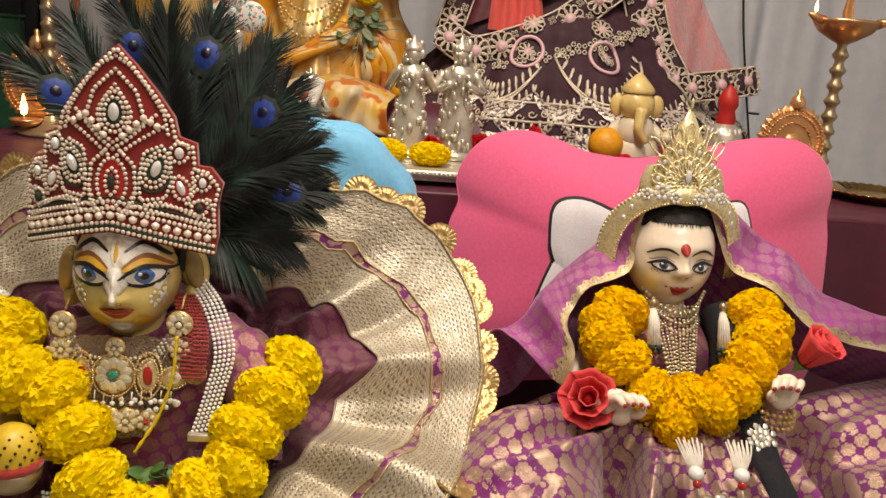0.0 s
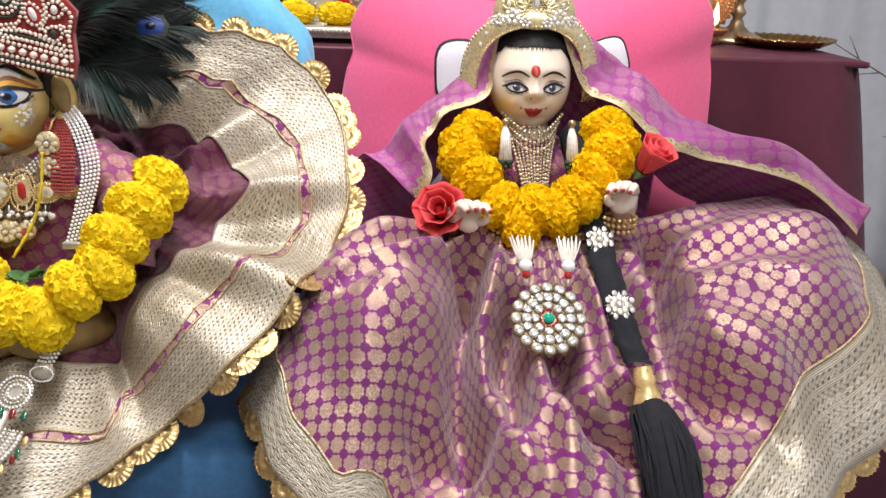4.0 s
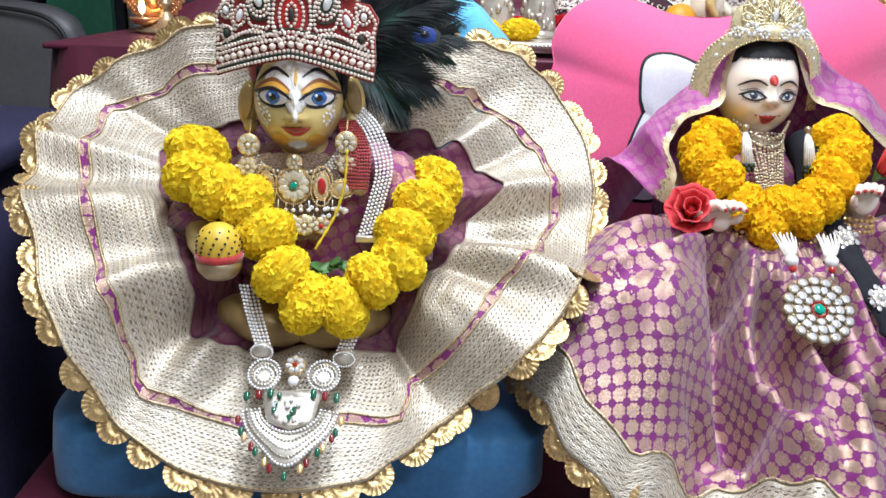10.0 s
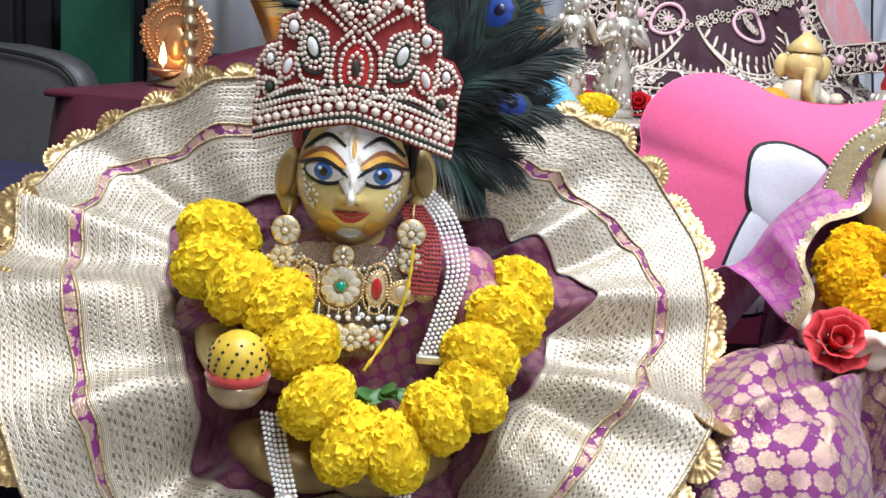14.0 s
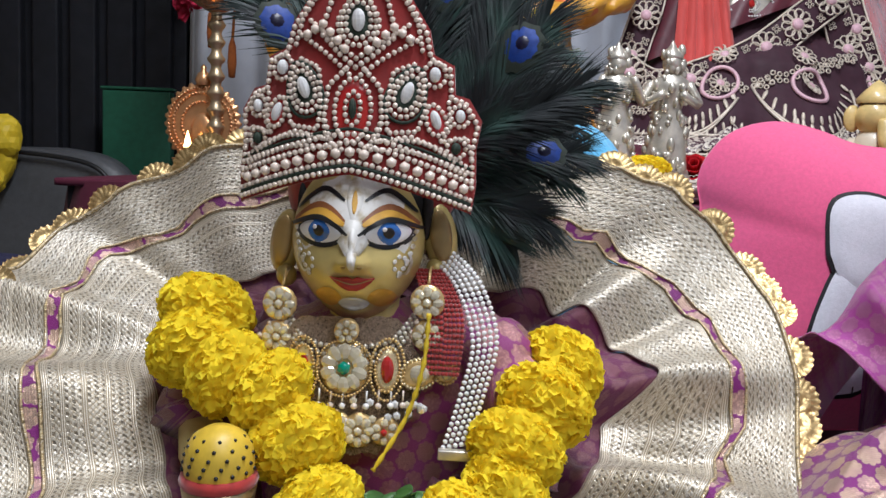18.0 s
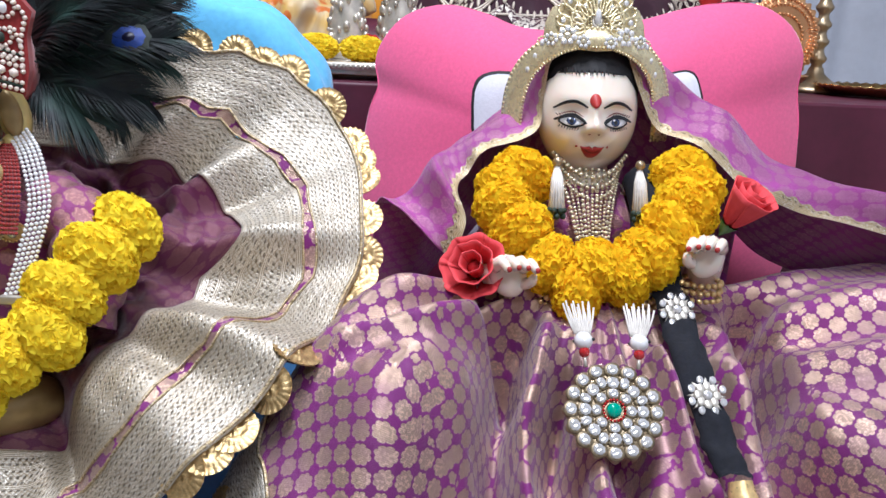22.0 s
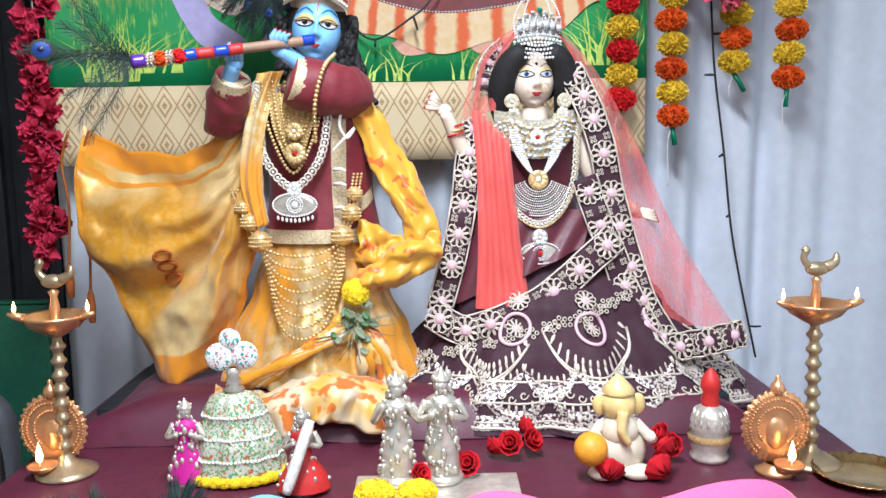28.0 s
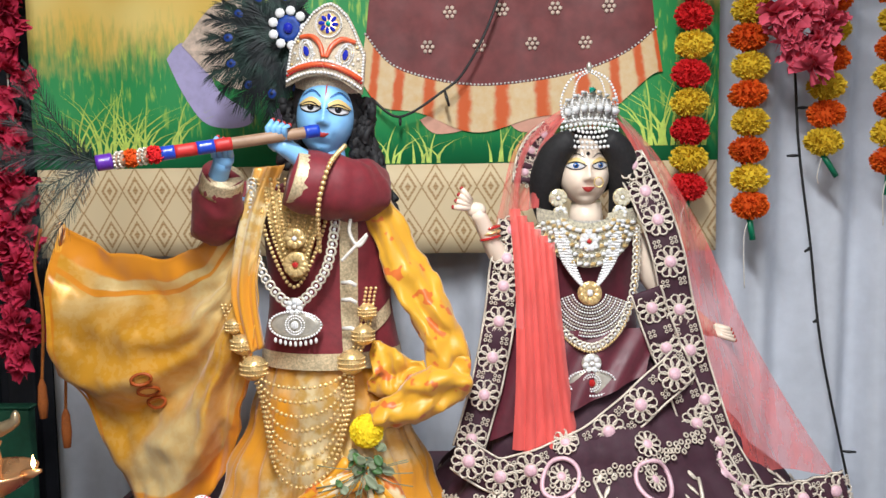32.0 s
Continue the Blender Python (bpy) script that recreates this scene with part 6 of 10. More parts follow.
def leaf(geo, p, d, w, up=Vector((0, -0.5, 0.8)), slot=0):
    p, d = Vector(p), Vector(d)
    s = d.cross(up).normalized()
    geo.grid(lambda a, b: p + d * b + s * ((a - 0.5) * 2 * w * math.sin(3.14159 * (0.05 + 0.93 * b)) ** 0.7) + up * (0.25 * w * abs(a - 0.5) * 2 - 0.2 * d.length * b * b * 0.3), 4, 6, slot)


tul = thing("leaf_sprig", "small green leaf sprig tucked into the garland", "leaves", (-0.2, 0.70, 0.74))
for k in range(9):
    g = Geo()
    leaf(g, (-0.205 + random.uniform(-0.012, 0.02), 0.715, 0.748 + random.uniform(-0.012, 0.006)), (random.uniform(-0.02, 0.02), -0.012, random.uniform(-0.012, 0.014)), 0.007)
    thicken(part("leaf", g, M_LEAF, tul), 0.0006)
g = Geo()
for x, y, z in ((-0.115, 0.733, 0.79), (-0.105, 0.738, 0.765)):
    leaf(g, (x, y, z), (0.012, -0.012, -0.006), 0.006)
thicken(solid("garland_leaf", g, M_LEAF, "small green leaf between yellow marigolds", "leaf"), 0.0006)

# two white strands with domed ends and the crescent pendant
for pts in ([(-0.287, 0.71, 0.722), (-0.277, 0.69, 0.695), (-0.265, 0.668, 0.672)], [(-0.166, 0.71, 0.700), (-0.172, 0.69, 0.68), (-0.179, 0.672, 0.664)]):
    st = thing("pearl_strand", "white pearl strand with a silver dome end", "strand", pts[2], "pearl strands")
    c = spline(pts, 16)
    for k in range(5):
        g = Geo()
        bead_row(g, [p + Vector((-0.0085 + 0.0042 * k, -0.003 * (2 - abs(2 - k)) * 0.4, 0)) * (1 - 0.15 * i / 15) for i, p in enumerate(c)], 0.0021)
        part("pearl_string", g, M_PEARL_WHITE, st)
    e = Vector(pts[2])
    part("dome", Geo().ball(e + Vector((0, -0.002, -0.006)), (0.0115, 0.007, 0.009), 0, 14, 8), M_SILVER, st)
    g = Geo()
    bead_row(g, [e + Vector((0.0115 * math.cos(a / 10), -0.008, -0.006 + 0.0085 * math.sin(a / 10))) for a in range(0, 64, 3)], 0.0013)
    part("dome_ring", g, M_PEARL_WHITE, st)
PO = C0 + AX_U * 0.006 + AX_V * -0.198 + NRM * 0.016


def frame_p(x, z, d=0.0):
    return PO + AX_U * x + AX_V * z - NRM * d


def jewel_at(place, cx, cz, rx, rz, mat, parent, nm="stone", d=-0.003, dome=0.55):
    a, b, c = place(cx, cz, d), place(cx + 1, cz, d), place(cx, cz + 1, d)
    X, Z = (b - a), (c - a)
    N = X.cross(Z)
    g = Geo().grid(lambda u, v: a + X * rx * math.sin(v * 1.5708) * math.cos(u * 6.28319) + Z * rz * math.sin(v * 1.5708) * math.sin(u * 6.28319) + N * dome * min(rx, rz) * math.cos(v * 1.5708), 8, 4, 0, True, flip=True)
    part(nm, g, mat, parent)


M_DARK_RUBY = glossy("dark_red_bead", (0.17, 0.012, 0.014), 0.12)
M_DARK_EMERALD = glossy("dark_green_bead", (0.012, 0.10, 0.055), 0.12)
pend = thing("crescent_pendant", "silver crescent pendant with red and green drops on gold lace", "pendant", tuple(PO))
for s in (-1, 1):
    for rr in (0.0165, 0.012, 0.0075):
        g = Geo()
        bead_row(g, [frame_p(x, z, -0.002) for x, z in oval(s * 0.031, 0.047, rr, rr, 0, 24) + [(s * 0.031 + rr, 0.047)]], 0.0017)
        part("bead_ring", g, M_PEARL_WHITE if rr != 0.012 else M_SILVER, pend)
    part("ring_plate", Geo().slab(oval(s * 0.031, 0.047, 0.0165, 0.0165, 0, 20), lambda x, z, d: frame_p(x, z, d), 0.002), M_SILVER, pend)
    for k, mt in enumerate((M_DARK_EMERALD, M_DARK_RUBY, M_DARK_EMERALD)):
        jewel_at(frame_p, s * (0.022 + 0.012 * k), 0.026 - 0.002 * k, 0.0035, 0.006, mt, pend, "drop")
petals(frame_p, 0, 0.058, 0.011, 7, M_STONE, pend, M_RUBY)
jewel_at(frame_p, 0, 0.040, 0.006, 0.006, M_STONE, pend)
part("plate", Geo().slab([(-0.030, 0.030), (0.030, 0.030), (0.024, -0.004), (0.0, -0.012), (-0.024, -0.004)], lambda x, z, d: frame_p(x, z, d), 0.003), M_SILVER, pend)
for k in range(16):
    jewel_at(frame_p, random.uniform(-0.018, 0.018), random.uniform(-0.004, 0.024), 0.0026, 0.0034, M_DARK_EMERALD if k % 3 == 0 else M_STONE, pend)
cres = []
for i in range(25):
    a = radians(188 + 164 * i / 24)
    rr = 0.049 + 0.014 * math.exp(-((i - 12) / 3.0) ** 2)
    cres.append((rr * math.cos(a), 0.012 + rr * math.sin(a)))
inn = [(0.031 * math.cos(radians(352 - 164 * i / 24)), 0.012 + 0.026 * math.sin(radians(352 - 164 * i / 24))) for i in range(25)]
g = Geo().grid(lambda a, b: frame_p(*Vector(cres[round(a * 24)]).lerp(Vector(inn[24 - round(a * 24)]), b), -0.002 * math.sin(3.14 * b)), 24, 6, 0)
thicken(part("crescent", g, M_SILVER, pend), 0.002)
for q in range(5):
    g = Geo()
    bead_row(g, [frame_p(*Vector(cres[i]).lerp(Vector(inn[24 - i]), 0.04 + 0.23 * q), -0.0035) for i in range(25)], 0.0018)
    part("bead_string", g, M_PEARL_WHITE if q % 2 == 0 else M_SILVER, pend)
for k in range(15):
    i = 1 + round(22 * k / 14)
    x, z = cres[i]
    jewel_at(frame_p, x * 1.10, 0.012 + (z - 0.012) * 1.13, 0.003, 0.0055, (M_DARK_RUBY, M_DARK_EMERALD, M_GILT)[k % 3], pend, "drop", -0.001)

# sweet pot in the brass statue's hand
pot = thing("small_pot", "brass pot with a yellow perforated lid and red rim", "pot", (-0.312, 0.69, 0.735))
part("bowl", Geo().lathe([(0.006, 0), (0.016, 0.003), (0.023, 0.012), (0.0245, 0.022), (0.021, 0.024), (0.01, 0.012)], (-0.312, 0.69, 0.736), 24), M_BRASS_OLD, pot)
part("rim", Geo().lathe([(0.0245, 0), (0.0258, 0.003), (0.0245, 0.0075), (0.02, 0.008)], (-0.312, 0.69, 0.759), 24), M_VELVET, pot, "dark red rim")
part("lid", Geo().lathe([(0.0225, 0), (0.0232, 0.008), (0.0215, 0.018), (0.0165, 0.026), (0.009, 0.0305), (0.0, 0.032)], (-0.312, 0.69, 0.766), 24), plain("yellow_lid", (0.62, 0.42, 0.04), 0.45, scale=60), pot, "yellow lid")
g = Geo()
for j in range(5):
    zz = 0.0045 + 0.0052 * j
    rr = (0.0230, 0.0229, 0.0222, 0.0200, 0.0160)[j]
    for k in range(14 - j):
        a = 6.283 * (k + 0.5 * (j % 2)) / (14 - j)
        bead(g, (-0.312 + rr * math.cos(a), 0.69 + rr * math.sin(a), 0.766 + zz), (0.0016, 0.0016, 0.0016))
tagged(part("lid_hole", g, M_INK, pot, "dark round perforations"), kind="stuff")


# ---- peacock feathers ----
M_BARB = Mat("peacock_barb", 0.4)
gr = M_BARB.noise(30, 3)
M_BARB.put("Base Color", M_BARB.mix(gr.soft(0.4, 0.7), (0.006, 0.010, 0.012), (0.015, 0.045, 0.035)))
M_BARB.put("Roughness", 0.65)
M_BARB = M_BARB.mat
M_EYE_RING = plain("bronze_green_barb", (0.014, 0.022, 0.014), 0.7, 0.1, scale=200, vary=0.4)
M_EYE_CORE = plain("peacock_blue", (0.004, 0.035, 0.22), 0.55, 0.1, scale=150, vary=0.4)
M_EYE_DEEP = plain("peacock_navy", (0.006, 0.006, 0.03), 0.35, scale=150, vary=0.3)


def plume(parent, base, tip, width, eye=0.012, seed=0, barbs=240, eye_at=0.80, face=Vector((0, -0.85, 0.5)), stem=M_BARB, thin=0.0009, bow=0.06):
    """One feather: quill, loose barbs, and an eye of three ovals near the tip."""
    rnd = random.Random(seed)
    base, tip = Vector(base), Vector(tip)
    ax = tip - base
    side = ax.cross(face).normalized()
    mid = base.lerp(tip, 0.5) + side * ax.length * rnd.uniform(-bow, bow) + face * 0.01
    c = spline([base, mid, tip], 24)
    f = part("feather", Geo().tube(c, [0.0014 - 0.0009 * i / 23 for i in range(24)], 0, 5), stem, parent)
    g = Geo()
    for i in range(barbs):
        t = 0.06 + 0.94 * (i + rnd.random()) / barbs
        x = t * 23
        k = min(int(x), 22)
        p, d = c[k].lerp(c[k + 1], x - k), (c[k + 1] - c[k]).normalized()
        prof = (0.35 + 0.65 * math.sin(3.14159 * min(t * 0.62 + 0.06, 1.0))) * (1.0 if t < 0.85 else 1.0 - 0.35 * (t - 0.85) / 0.15)
        for s in (-1, 1):
            l = width * prof * rnd.uniform(0.6, 1.15)
            e = (side * s * (0.75 - 0.45 * t) + d * (0.55 + 0.5 * t) + face * rnd.uniform(-0.30, 0.30)).normalized() * l
            droop = face * rnd.uniform(-0.1, 0.12) * l - Vector((0, 0, 0.12 * l))
            w = d * thin * rnd.uniform(0.8, 1.8)
            b = len(g.v)
            m = p + e * 0.55 + droop * 0.2
            n = face * thin
            g.v += [tuple(p - w), tuple(p + w), tuple(m + w * 0.9 + n), tuple(m - w * 0.9 + n), tuple(p + e + droop)]
            g.t += [(0, 0)] * 5
            g.f += [(b, b + 1, b + 2, b + 3), (b + 3, b + 2, b + 4)]
            g.m += [0, 0]
    tagged(part("barb", g, M_BARB, f, "fine dark green barbs", False), kind="stuff")
    if eye:
        p = base.lerp(tip, eye_at) + face * 0.011
        d = ax.normalized()
        for r, lift, mt, nm in ((1.35, 0.0, M_EYE_RING, "eye_ring"), (1.0, 0.0012, M_EYE_CORE, "eye_core"), (0.5, 0.0024, M_EYE_DEEP, "eye_centre")):
            q = p + face * lift + d * (-0.15 * r * eye)
            part(nm, Geo().grid(lambda a, b: q + (side * math.cos(a * 6.28319) + d * 1.15 * math.sin(a * 6.28319)) * (eye * r * b * (1 + 0.06 * math.sin(a * 60))) + face * (0.003 * (1 - b * b)), 26, 4, 0, True), mt, f)


fan = thing("peacock_plume", "dark peacock feather fan with blue eyes behind a crown", "feathers", (-0.19, 0.85, 0.95))
B0 = (-0.195, 0.845, 0.955)
for k, (x, z, e) in enumerate(((-0.345, 1.100, 1), (-0.318, 1.135, 0), (-0.265, 1.158, 1), (-0.215, 1.150, 0), (-0.185, 1.155, 1), (-0.125, 1.125, 0), (-0.105, 1.090, 1), (-0.080, 1.035, 0), (-0.075, 0.985, 1), (-0.105, 0.935, 0), (-0.135, 0.915, 0), (-0.150, 1.10, 0), (-0.235, 1.12, 0), (-0.165, 1.02, 0), (-0.11, 1.02, 0))):
    plume(fan, B0, (x, 0.855 + 0.012 * ((k * 5) % 7 - 3), z), 0.056, 0.0135 if e else 0, k, 340, 0.78)
for k in range(22):
    a = radians(-50 + 9.0 * k)
    plume(fan, (-0.19, 0.885, 0.985), (-0.185 + random.uniform(0.07, 0.115) * math.cos(a), 0.888 + 0.006 * (k % 4), 1.0 + random.uniform(0.10, 0.15) * math.sin(a)), 0.045, 0, 200 + k, 240, 0.74)
part("base", Geo().ball((-0.19, 0.86, 0.97), (0.05, 0.02, 0.055), 0, 16, 10), M_BLACK_CLOTH, fan)

# ---- on the marble statue ----
PR = Vector((0.333, 0.700, 0.706))


def frame_d(x, z, d=0.0):
    d -= 0.022
    return PR + Vector((x, 0.66 * z + 0.75 * d, 0.75 * z - 0.66 * d))


M_BEZEL = plain("dark_antique_gold", (0.22, 0.17, 0.10), 0.4, 0.5, scale=200, vary=0.4)
M_POLKI = glossy("uncut_clear_stone", (0.80, 0.78, 0.73), 0.08, 0.55, 0.4)
disc_p = thing("round_pendant", "round pendant of clear stones with a green centre", "pendant", tuple(PR))
sc = [((0.0385 + 0.0022 * math.cos(16 * a)) * math.cos(a), (0.0385 + 0.0022 * math.cos(16 * a)) * math.sin(a)) for a in [6.28319 * i / 96 for i in range(96)]]
part("plate", Geo().slab(sc, lambda x, z, d: frame_d(x, z, d), 0.004), M_BRASS_OLD, disc_p)
for n, r, w, l in ((8, 0.0138, 0.0046, 0.0044), (8, 0.0225, 0.0056, 0.0054), (8, 0.0240, 0.0042, 0.0052), (16, 0.0335, 0.0054, 0.0050)):
    for k in range(n):
        a = 6.28319 * (k + (0.5 if (n, w) == (8, 0.0042) else 0)) / n
        cx, cz = r * math.sin(a), r * math.cos(a)
        pl = lambda x, z, d=0.0, cx=cx, cz=cz, a=a: frame_d(cx + x * math.cos(a) + z * math.sin(a), cz - x * math.sin(a) + z * math.cos(a), d)
        part("bezel", Geo().slab([(w * math.cos(t) * 1.28, l * math.sin(t) * 1.25) for t in [6.28319 * i / 12 for i in range(12)]], lambda x, z, d, pl=pl: pl(x, z, d - 0.0022), 0.002), M_BEZEL, disc_p)
        jewel_at(pl, 0, 0, w * 0.90, l * 0.90, M_POLKI, disc_p, "stone", -0.003, 0.22)
g = Geo()
bead_row(g, [frame_d(x, z, -0.003) for x, z in oval(0, 0, 0.0085, 0.0085, 0, 24) + [(0.0085, 0)]], 0.0013)
part("bead_ring", g, M_RUBY, disc_p)
jewel_at(frame_d, 0, 0, 0.0062, 0.0062, M_EMERALD, disc_p, "green_stone", -0.0035)
for s in (-1, 1):
    part("link", Geo().tube([frame_d(s * 0.021, 0.035, -0.002), frame_d(s * 0.022, 0.046, -0.002)], 0.0016, 0, 6), M_SILVER, disc_p)
    part("red_bead", Geo().ball(frame_d(s * 0.022, 0.047, -0.003), 0.0045, 0, 10, 8), M_RUBY, disc_p)
    ob = part("white_bead", Geo().ball(frame_d(s * 0.0225, 0.0565, -0.004), (0.0078, 0.0078, 0.0072), 0, 14, 10), M_PEARL_WHITE, disc_p)
    g = Geo()
    for k in range(8):
        a = 6.283 * k / 8
        bead(g, frame_d(s * 0.0225 + 0.0072 * math.cos(a), 0.0565 + 0.002 * (k % 2), -0.0075 + 0.006 * abs(math.sin(a / 2))), 0.0016)
    part("dot_row", g, M_INK, ob)
    for k in range(12):
        x = s * 0.023 + 0.0011 * (k - 6)
        part("thread", Geo().tube(spline([frame_d(x * 0.98, 0.062, -0.003), frame_d(s * 0.024 + 0.0018 * (k - 6), 0.074, -0.006), frame_d(s * 0.025 + 0.0022 * (k - 6) + 0.001 * math.sin(k * 3), 0.089 + 0.003 * math.sin(k * 2.1), -0.002)], 6), 0.0009, 0, 5), M_WICK, disc_p)
for s, x in ((-1, 0.297), (1, 0.375)):
    ts = thing("neck_tassel", "white thread tassel with dark beads beside a statue's neck", "tassel", (x, 0.86, 0.83), "neck tassels")
    for k in range(14):
        a = 6.283 * k / 14
        cx, cy = math.cos(a), math.sin(a)
        part("thread", Geo().tube([(x + 0.001 * cx, 0.868 + 0.001 * cy, 0.884), (x + 0.0045 * cx, 0.860 + 0.004 * cy, 0.873), (x + 0.0065 * cx, 0.848 + 0.005 * cy, 0.848)], 0.0015, 0, 5), M_WICK, ts)
    part("knot", Geo().ball((x, 0.868, 0.888), 0.0048, 0, 10, 8), M_BRASS_OLD, ts)
    for k in range(12):
        a = 6.283 * k / 6 + 0.5 * (k > 5)
        part("bead", Geo().ball((x + 0.0065 * math.cos(a), 0.846 + 0.005 * math.sin(a), 0.846 - 0.0052 * (k > 5)), 0.0030, 0, 8, 6), M_DARKGREEN, ts)
belt = thing("waist_belt", "gold chain belt with pearl drops", "belt", (0.335, 0.80, 0.765))
for q in range(2):
    g = Geo()
    bead_row(g, spline([(0.262, 0.85, 0.785 - 0.007 * q), (0.29, 0.815, 0.770 - 0.007 * q), (0.335, 0.80, 0.762 - 0.007 * q), (0.385, 0.815, 0.770 - 0.007 * q), (0.413, 0.85, 0.785 - 0.007 * q)], 40), 0.0034)
    part("chain", g, M_GILT, belt)
for k in range(7):
    part("drop", Geo().ball((0.30 + 0.012 * k, 0.797, 0.750 - 0.003 * (k % 2)), (0.003, 0.003, 0.0045), 0, 8, 6), M_PEARL if k % 2 else M_GILT, belt)
braid = thing("braid_ribbon", "black velvet braid with silver flower brooches and a tassel", "braid", (0.41, 0.72, 0.70))
BR = spline([(0.392, 0.875, 0.85), (0.398, 0.825, 0.795), (0.402, 0.79, 0.768), (0.409, 0.712, 0.724), (0.418, 0.672, 0.695), (0.424, 0.655, 0.684)], 40)


def ribbon(a, b):
    i = round(a * 39)
    return BR[i] + Vector((0.017 * math.cos(b * 3.14159) * (1 - 0.25 * a), -0.007 * math.sin(b * 3.14159) - 0.003, 0.006 * math.sin(b * 3.14159) + 0.0015 * math.sin(a * 40)))


part("ribbon", crumple(Geo().grid(ribbon, 39, 10, 0), 0.0035, 90), M_BLACK_CLOTH, braid)
dn = Vector((0.10, -0.50, -0.72)).normalized()
c = Vector((0.427, 0.643, 0.674))
q = dn.to_track_quat("Z", "Y").to_matrix()
cap = Geo().lathe([(0.009, -0.012), (0.0105, -0.002), (0.012, 0.003), (0.010, 0.006), (0.014, 0.02), (0.019, 0.033), (0.017, 0.032)], (0, 0, 0), 24)
cap.v = [tuple(c + q @ Vector(v)) for v in cap.v]
part("cap", cap, M_GILT, braid, "flared gold cap")
fall = spline([c + dn * 0.025, c + Vector((0.010, -0.050, -0.040)), c + Vector((0.016, -0.082, -0.078)), c + Vector((0.020, -0.100, -0.125))], 14)
ts = part("tassel", Geo().tube(fall, [0.014, 0.016, 0.018, 0.020, 0.022, 0.023, 0.024, 0.025, 0.0255, 0.026, 0.026, 0.026, 0.025, 0.021], 0, 16), M_BLACK_CLOTH, braid, "thick black thread tassel")
for k in range(48):
    a, l = random.uniform(0, 6.28), random.uniform(0.92, 1.0)
    o = q @ Vector((math.cos(a), math.sin(a), 0))
    part("thread", Geo().tube([along(fall, l * i / 8) + o * (0.012 + 0.0145 * math.sin(3.14159 * min(1, 0.08 + 0.1 * i))) + Vector((0.002 * math.sin(i + k), 0, 0)) for i in range(9)], 0.0016, 0, 5), M_BLACK_CLOTH, ts)
for p in ((0.4005, 0.782, 0.774), (0.409, 0.700, 0.730)):
    p = Vector(p)
    pl = lambda x, z, d=0.0, p=p: p + Vector((x, 0.6 * z + 0.78 * d, 0.78 * z - 0.6 * d))
    br = thing("brooch", "silver flower brooch with clear stones on a black ribbon", "brooch", tuple(p), "silver brooches")
    for k in range(8):
        a = 6.283 * k / 8
        for rr, sz in ((0.0075, 0.0034), (0.0135, 0.0030)):
            jewel_at(pl, rr * math.sin(a + (0.39 if rr > 0.01 else 0)), rr * math.cos(a + (0.39 if rr > 0.01 else 0)), sz, sz * 1.2, M_POLKI if rr > 0.01 else M_SILVER, br, "stone", -0.003, 0.3)
        part("leaf", Geo().slab([(0.0155 * math.sin(a), 0.0155 * math.cos(a)), (0.008 * math.sin(a + 0.3), 0.008 * math.cos(a + 0.3)), (0.005 * math.sin(a), 0.005 * math.cos(a)), (0.008 * math.sin(a - 0.3), 0.008 * math.cos(a - 0.3))], lambda x, z, d, pl=pl: pl(x, z, d - 0.001), 0.002), M_SILVER, br)
    part("plate", Geo().slab(oval(0, 0, 0.010, 0.010, 0, 16), lambda x, z, d, pl=pl: pl(x, z, d), 0.003), M_SILVER, br)
    jewel_at(pl, 0, 0, 0.0042, 0.0042, M_POLKI, br, "centre", -0.003)


def rose(name, label, mat, c, r, turn, rows=((0.30, 5, 0.95), (0.60, 6, 0.85), (0.92, 7, 0.55)), group="", leaves=True, base=None):
    """A cloth rose: rings of cupped petals round a tight heart; opens along its local z."""
    ob = thing(name, label, "flower", (0, 0, 0), group)
    part("heart", Geo().ball((0, 0, 0.1 * r), (0.26 * r, 0.26 * r, 0.42 * r), 0, 10, 8), mat, ob)
    for rad, n, up in rows:
        for k in range(n):
            a0 = 6.28319 * (k + 0.37 * rad * 10) / n
            w = 1.25 * 3.14159 / n

            def fn(a, b, a0=a0, rad=rad, up=up, w=w):
                t = a0 + (a - 0.5) * 2 * w * (0.45 + 0.55 * math.sin(1.6 * b))
                rr = r * rad * (0.25 + 0.75 * b ** 0.7 + 0.12 * b ** 4) * (1 + 0.05 * math.sin(9 * a + k))
                return rr * math.cos(t), rr * math.sin(t), r * (-0.35 + (0.35 + up) * b ** 1.15 - 0.18 * b ** 5 * (1.2 - up) + 0.05 * abs(a - 0.5))
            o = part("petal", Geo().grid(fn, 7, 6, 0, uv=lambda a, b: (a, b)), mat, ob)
            thicken(o, 0.0008)
    if leaves:
        part("calyx", Geo().lathe([(0.02 * r, -0.9 * r), (0.10 * r, -0.75 * r), (0.30 * r, -0.40 * r), (0.35 * r, -0.28 * r)], (0, 0, 0), 10), M_LEAF, ob)
    ob.matrix_basis = Matrix.Translation(c) @ turn
    return ob


